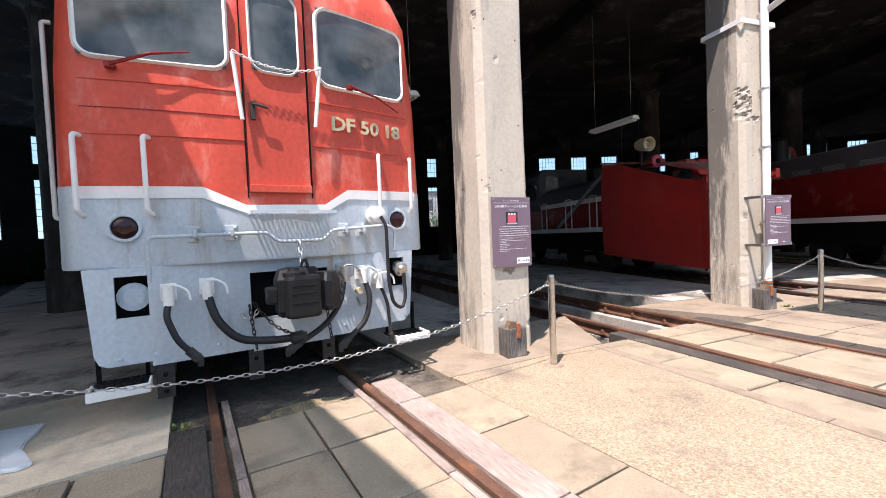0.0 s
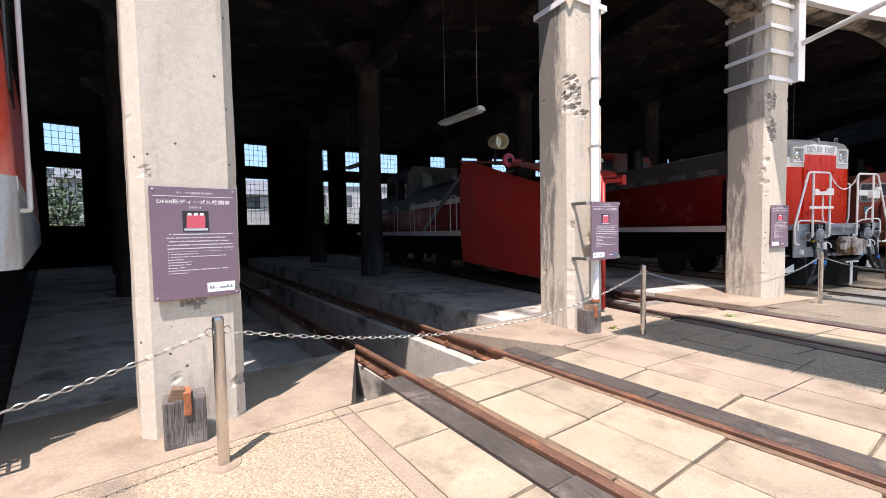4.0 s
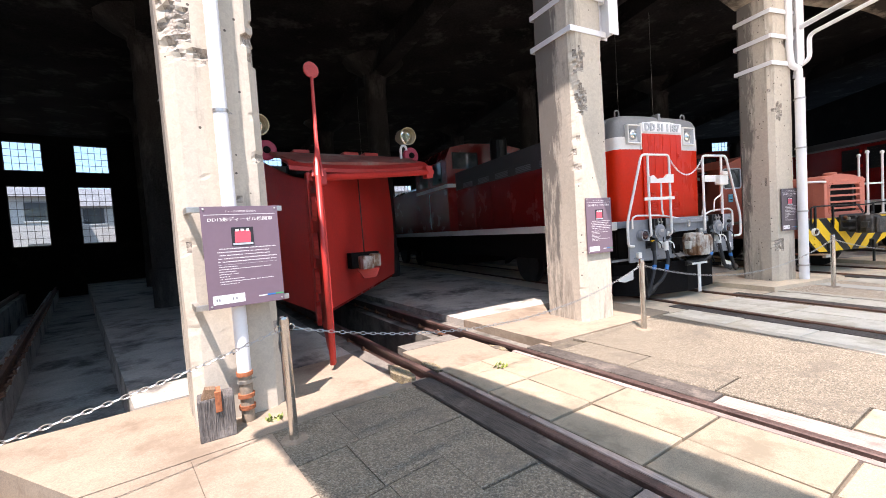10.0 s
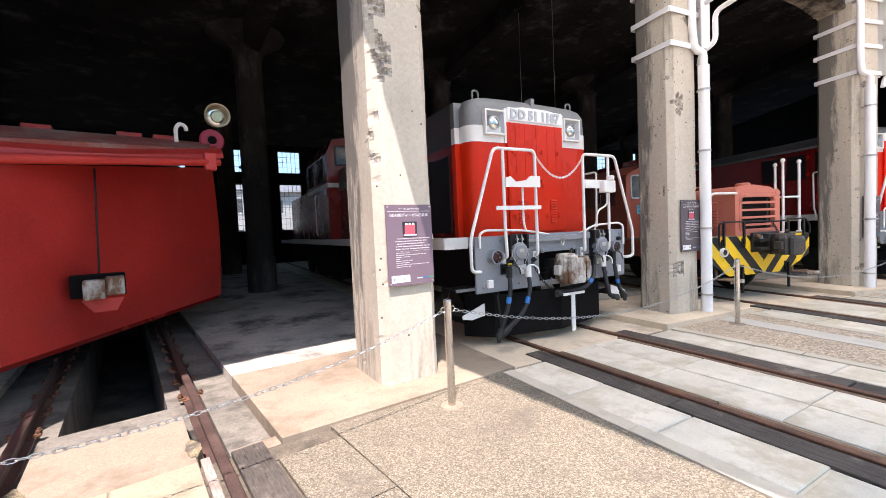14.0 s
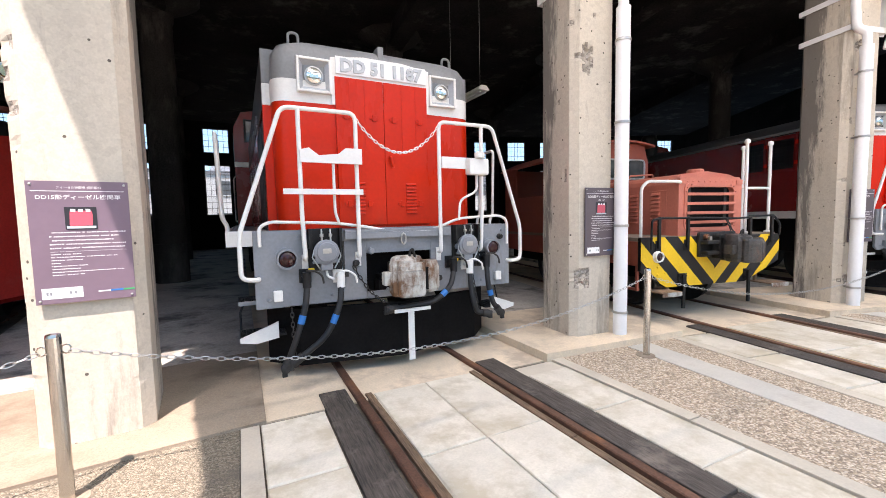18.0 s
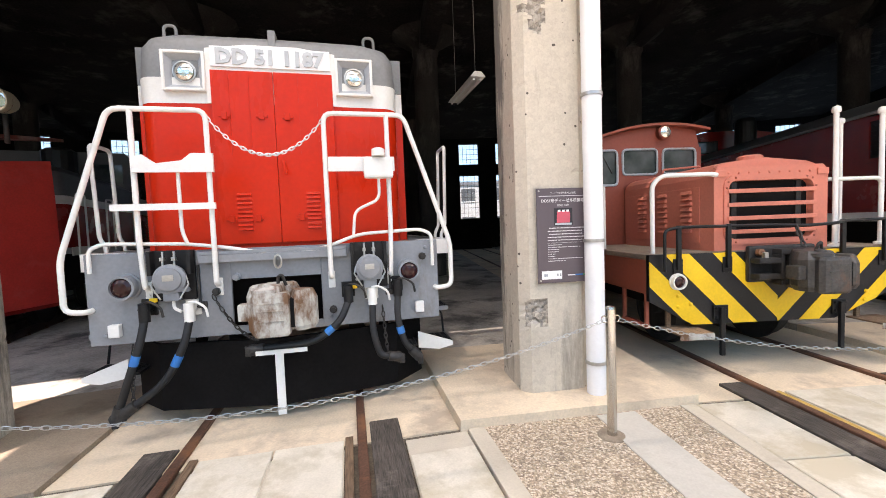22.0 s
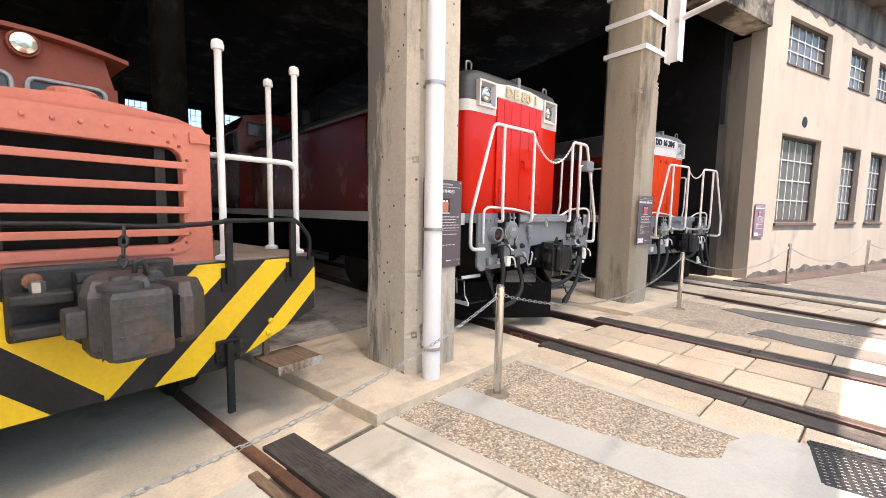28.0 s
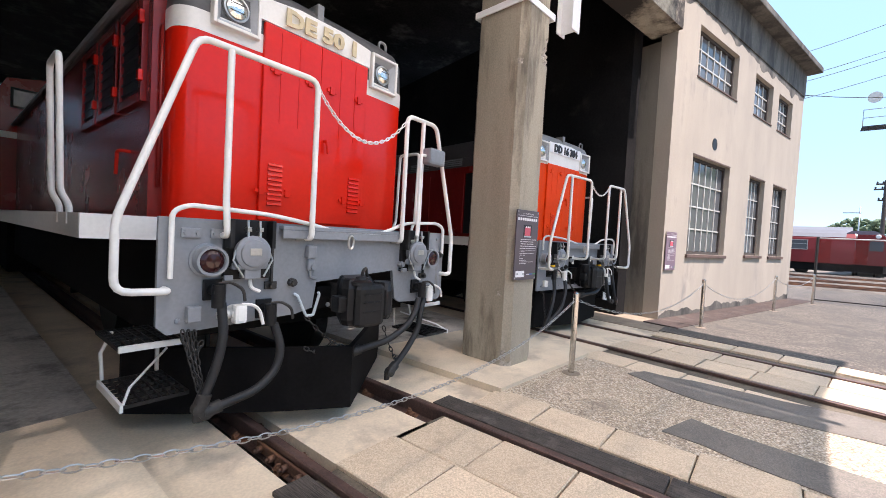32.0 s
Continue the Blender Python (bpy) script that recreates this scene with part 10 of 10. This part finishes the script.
def leafy(a, r, h, spread, seed):
    t = thing("tree", polar(a, r - R0), "leafy green tree behind the shed", "tree", "trees behind the shed")
    g = random.Random(seed)
    bm = B()
    cyl(bm, (0, 0, -0.2), (0.1, 0, h * 0.5), 0.16, 0.08, 8)
    for i in range(6):
        an = g.uniform(0, 6.28)
        tube(bm, [(0.05, 0, h * 0.35), (math.cos(an) * spread * 0.4, math.sin(an) * spread * 0.4, h * 0.6), (math.cos(an) * spread * 0.7, math.sin(an) * spread * 0.7, h * 0.8)], [0.07, 0.05, 0.02], 6)
    part("trunk", bm, M["win_dark"], t)
    bm = B()
    for i in range(1300):
        c = Vector((g.gauss(0, spread * 0.45), g.gauss(0, spread * 0.45), h * 0.62 + g.gauss(0, h * 0.2)))
        u = Vector((g.uniform(-1, 1), g.uniform(-1, 1), g.uniform(-1, 1))).normalized()
        w = u.orthogonal().normalized()
        s = g.uniform(0.09, 0.17)
        vs = [bm.verts.new(c + u * s), bm.verts.new(c + w * s * 0.5), bm.verts.new(c - u * s), bm.verts.new(c - w * s * 0.5)]
        bm.faces.new(vs)
    part("crown", bm, M["leaf"], t)


for i, (a, r, h, s) in enumerate(((139.5, 54, 3.6, 1.6), (137, 53.5, 4.2, 1.8), (121, 55, 3.0, 1.4), (106, 56, 3.4, 1.6))):
    leafy(a, r, h, s, 60 + i)

# ---- paving slabs, each a piece of its own ----
def slab_mesh(w, l, seed, material):
    g = random.Random(seed)
    bm = B()
    box(bm, -w / 2, w / 2, -l / 2, l / 2, -0.06, 0.0)
    bmesh.ops.bevel(bm, geom=[e for e in bm.edges if all(v.co.z > -0.01 for v in e.verts)], offset=0.007, segments=1, affect="EDGES")
    for v in bm.verts:
        v.co.x += g.uniform(-0.004, 0.004)
        v.co.y += g.uniform(-0.004, 0.004)
        v.co.z += g.uniform(-0.003, 0.003)
    return mesh_of("slab", bm, material)


SLABS = {}
for mk in ("slab_warm", "slab_pale", "slab_worn", "aggregate_dark"):
    for kind, w, l in (("in", 0.434, 0.655), ("out", 0.415, 0.735), ("long", 0.438, 0.985), ("square", 0.470, 0.512), ("side", 0.43, 0.512)):
        SLABS[mk, kind] = [slab_mesh(w, l, 11 + i, M[mk]) for i in range(4)]
for k in range(-1, 7):
    mk = "slab_pale" if k in (3, 4) else "slab_warm" if k > 4 else "slab_worn"
    g = random.Random(70 + k)
    holder = thing("paving", polar(TRACK_ALL[k]), "pale square paving slabs along the track" if mk == "slab_pale" else "worn warm-toned stone slabs along the track", "paving", kind="structure")
    if mk == "slab_pale":
        bm = B()
        for xa, xb in ((-0.45, 0.45), (-1.275, -0.85), (0.85, 1.275)):
            box(bm, xa, xb, -7.4, -0.46, -0.028, -0.012)
        part("mortar", bm, M["curb"], holder)
    for kind, xs, y0, pitch in (("in", (-0.224, 0.224), -0.34, 0.675), ("out", (-1.06, 1.06), -0.46, 0.755)):
        if mk == "slab_pale" and kind == "in":
            kind, xs, pitch = "long", (-0.2225, 0.2225), 0.993
        if mk == "slab_warm":
            kind, xs, y0, pitch = ("square", (-0.213, 0.270), -0.335, 0.525) if kind == "in" else ("side", (-1.075, 1.105), -0.39, 0.525)
        for x in xs:
            y = y0 - (0.2 if x > 0 and kind == "out" else 0.06 if x > 0 and kind == "square" else 0)
            while y > -7.4:
                l = {"in": 0.655, "out": 0.735, "long": 0.985, "square": 0.512, "side": 0.512}[kind]
                o = part("slab", g.choice(SLABS["aggregate_dark" if k == 2 and kind == "out" and (x < 0 or y > -2.6) else mk, kind]), None, holder)
                o.location = (x + g.uniform(-0.004, 0.004), y - l / 2, g.uniform(-0.005, 0.004))
                o.rotation_euler = (radians(g.uniform(-0.25, 0.25)), radians(g.uniform(-0.25, 0.25)), radians(g.uniform(-0.4, 0.4)))
                y -= pitch
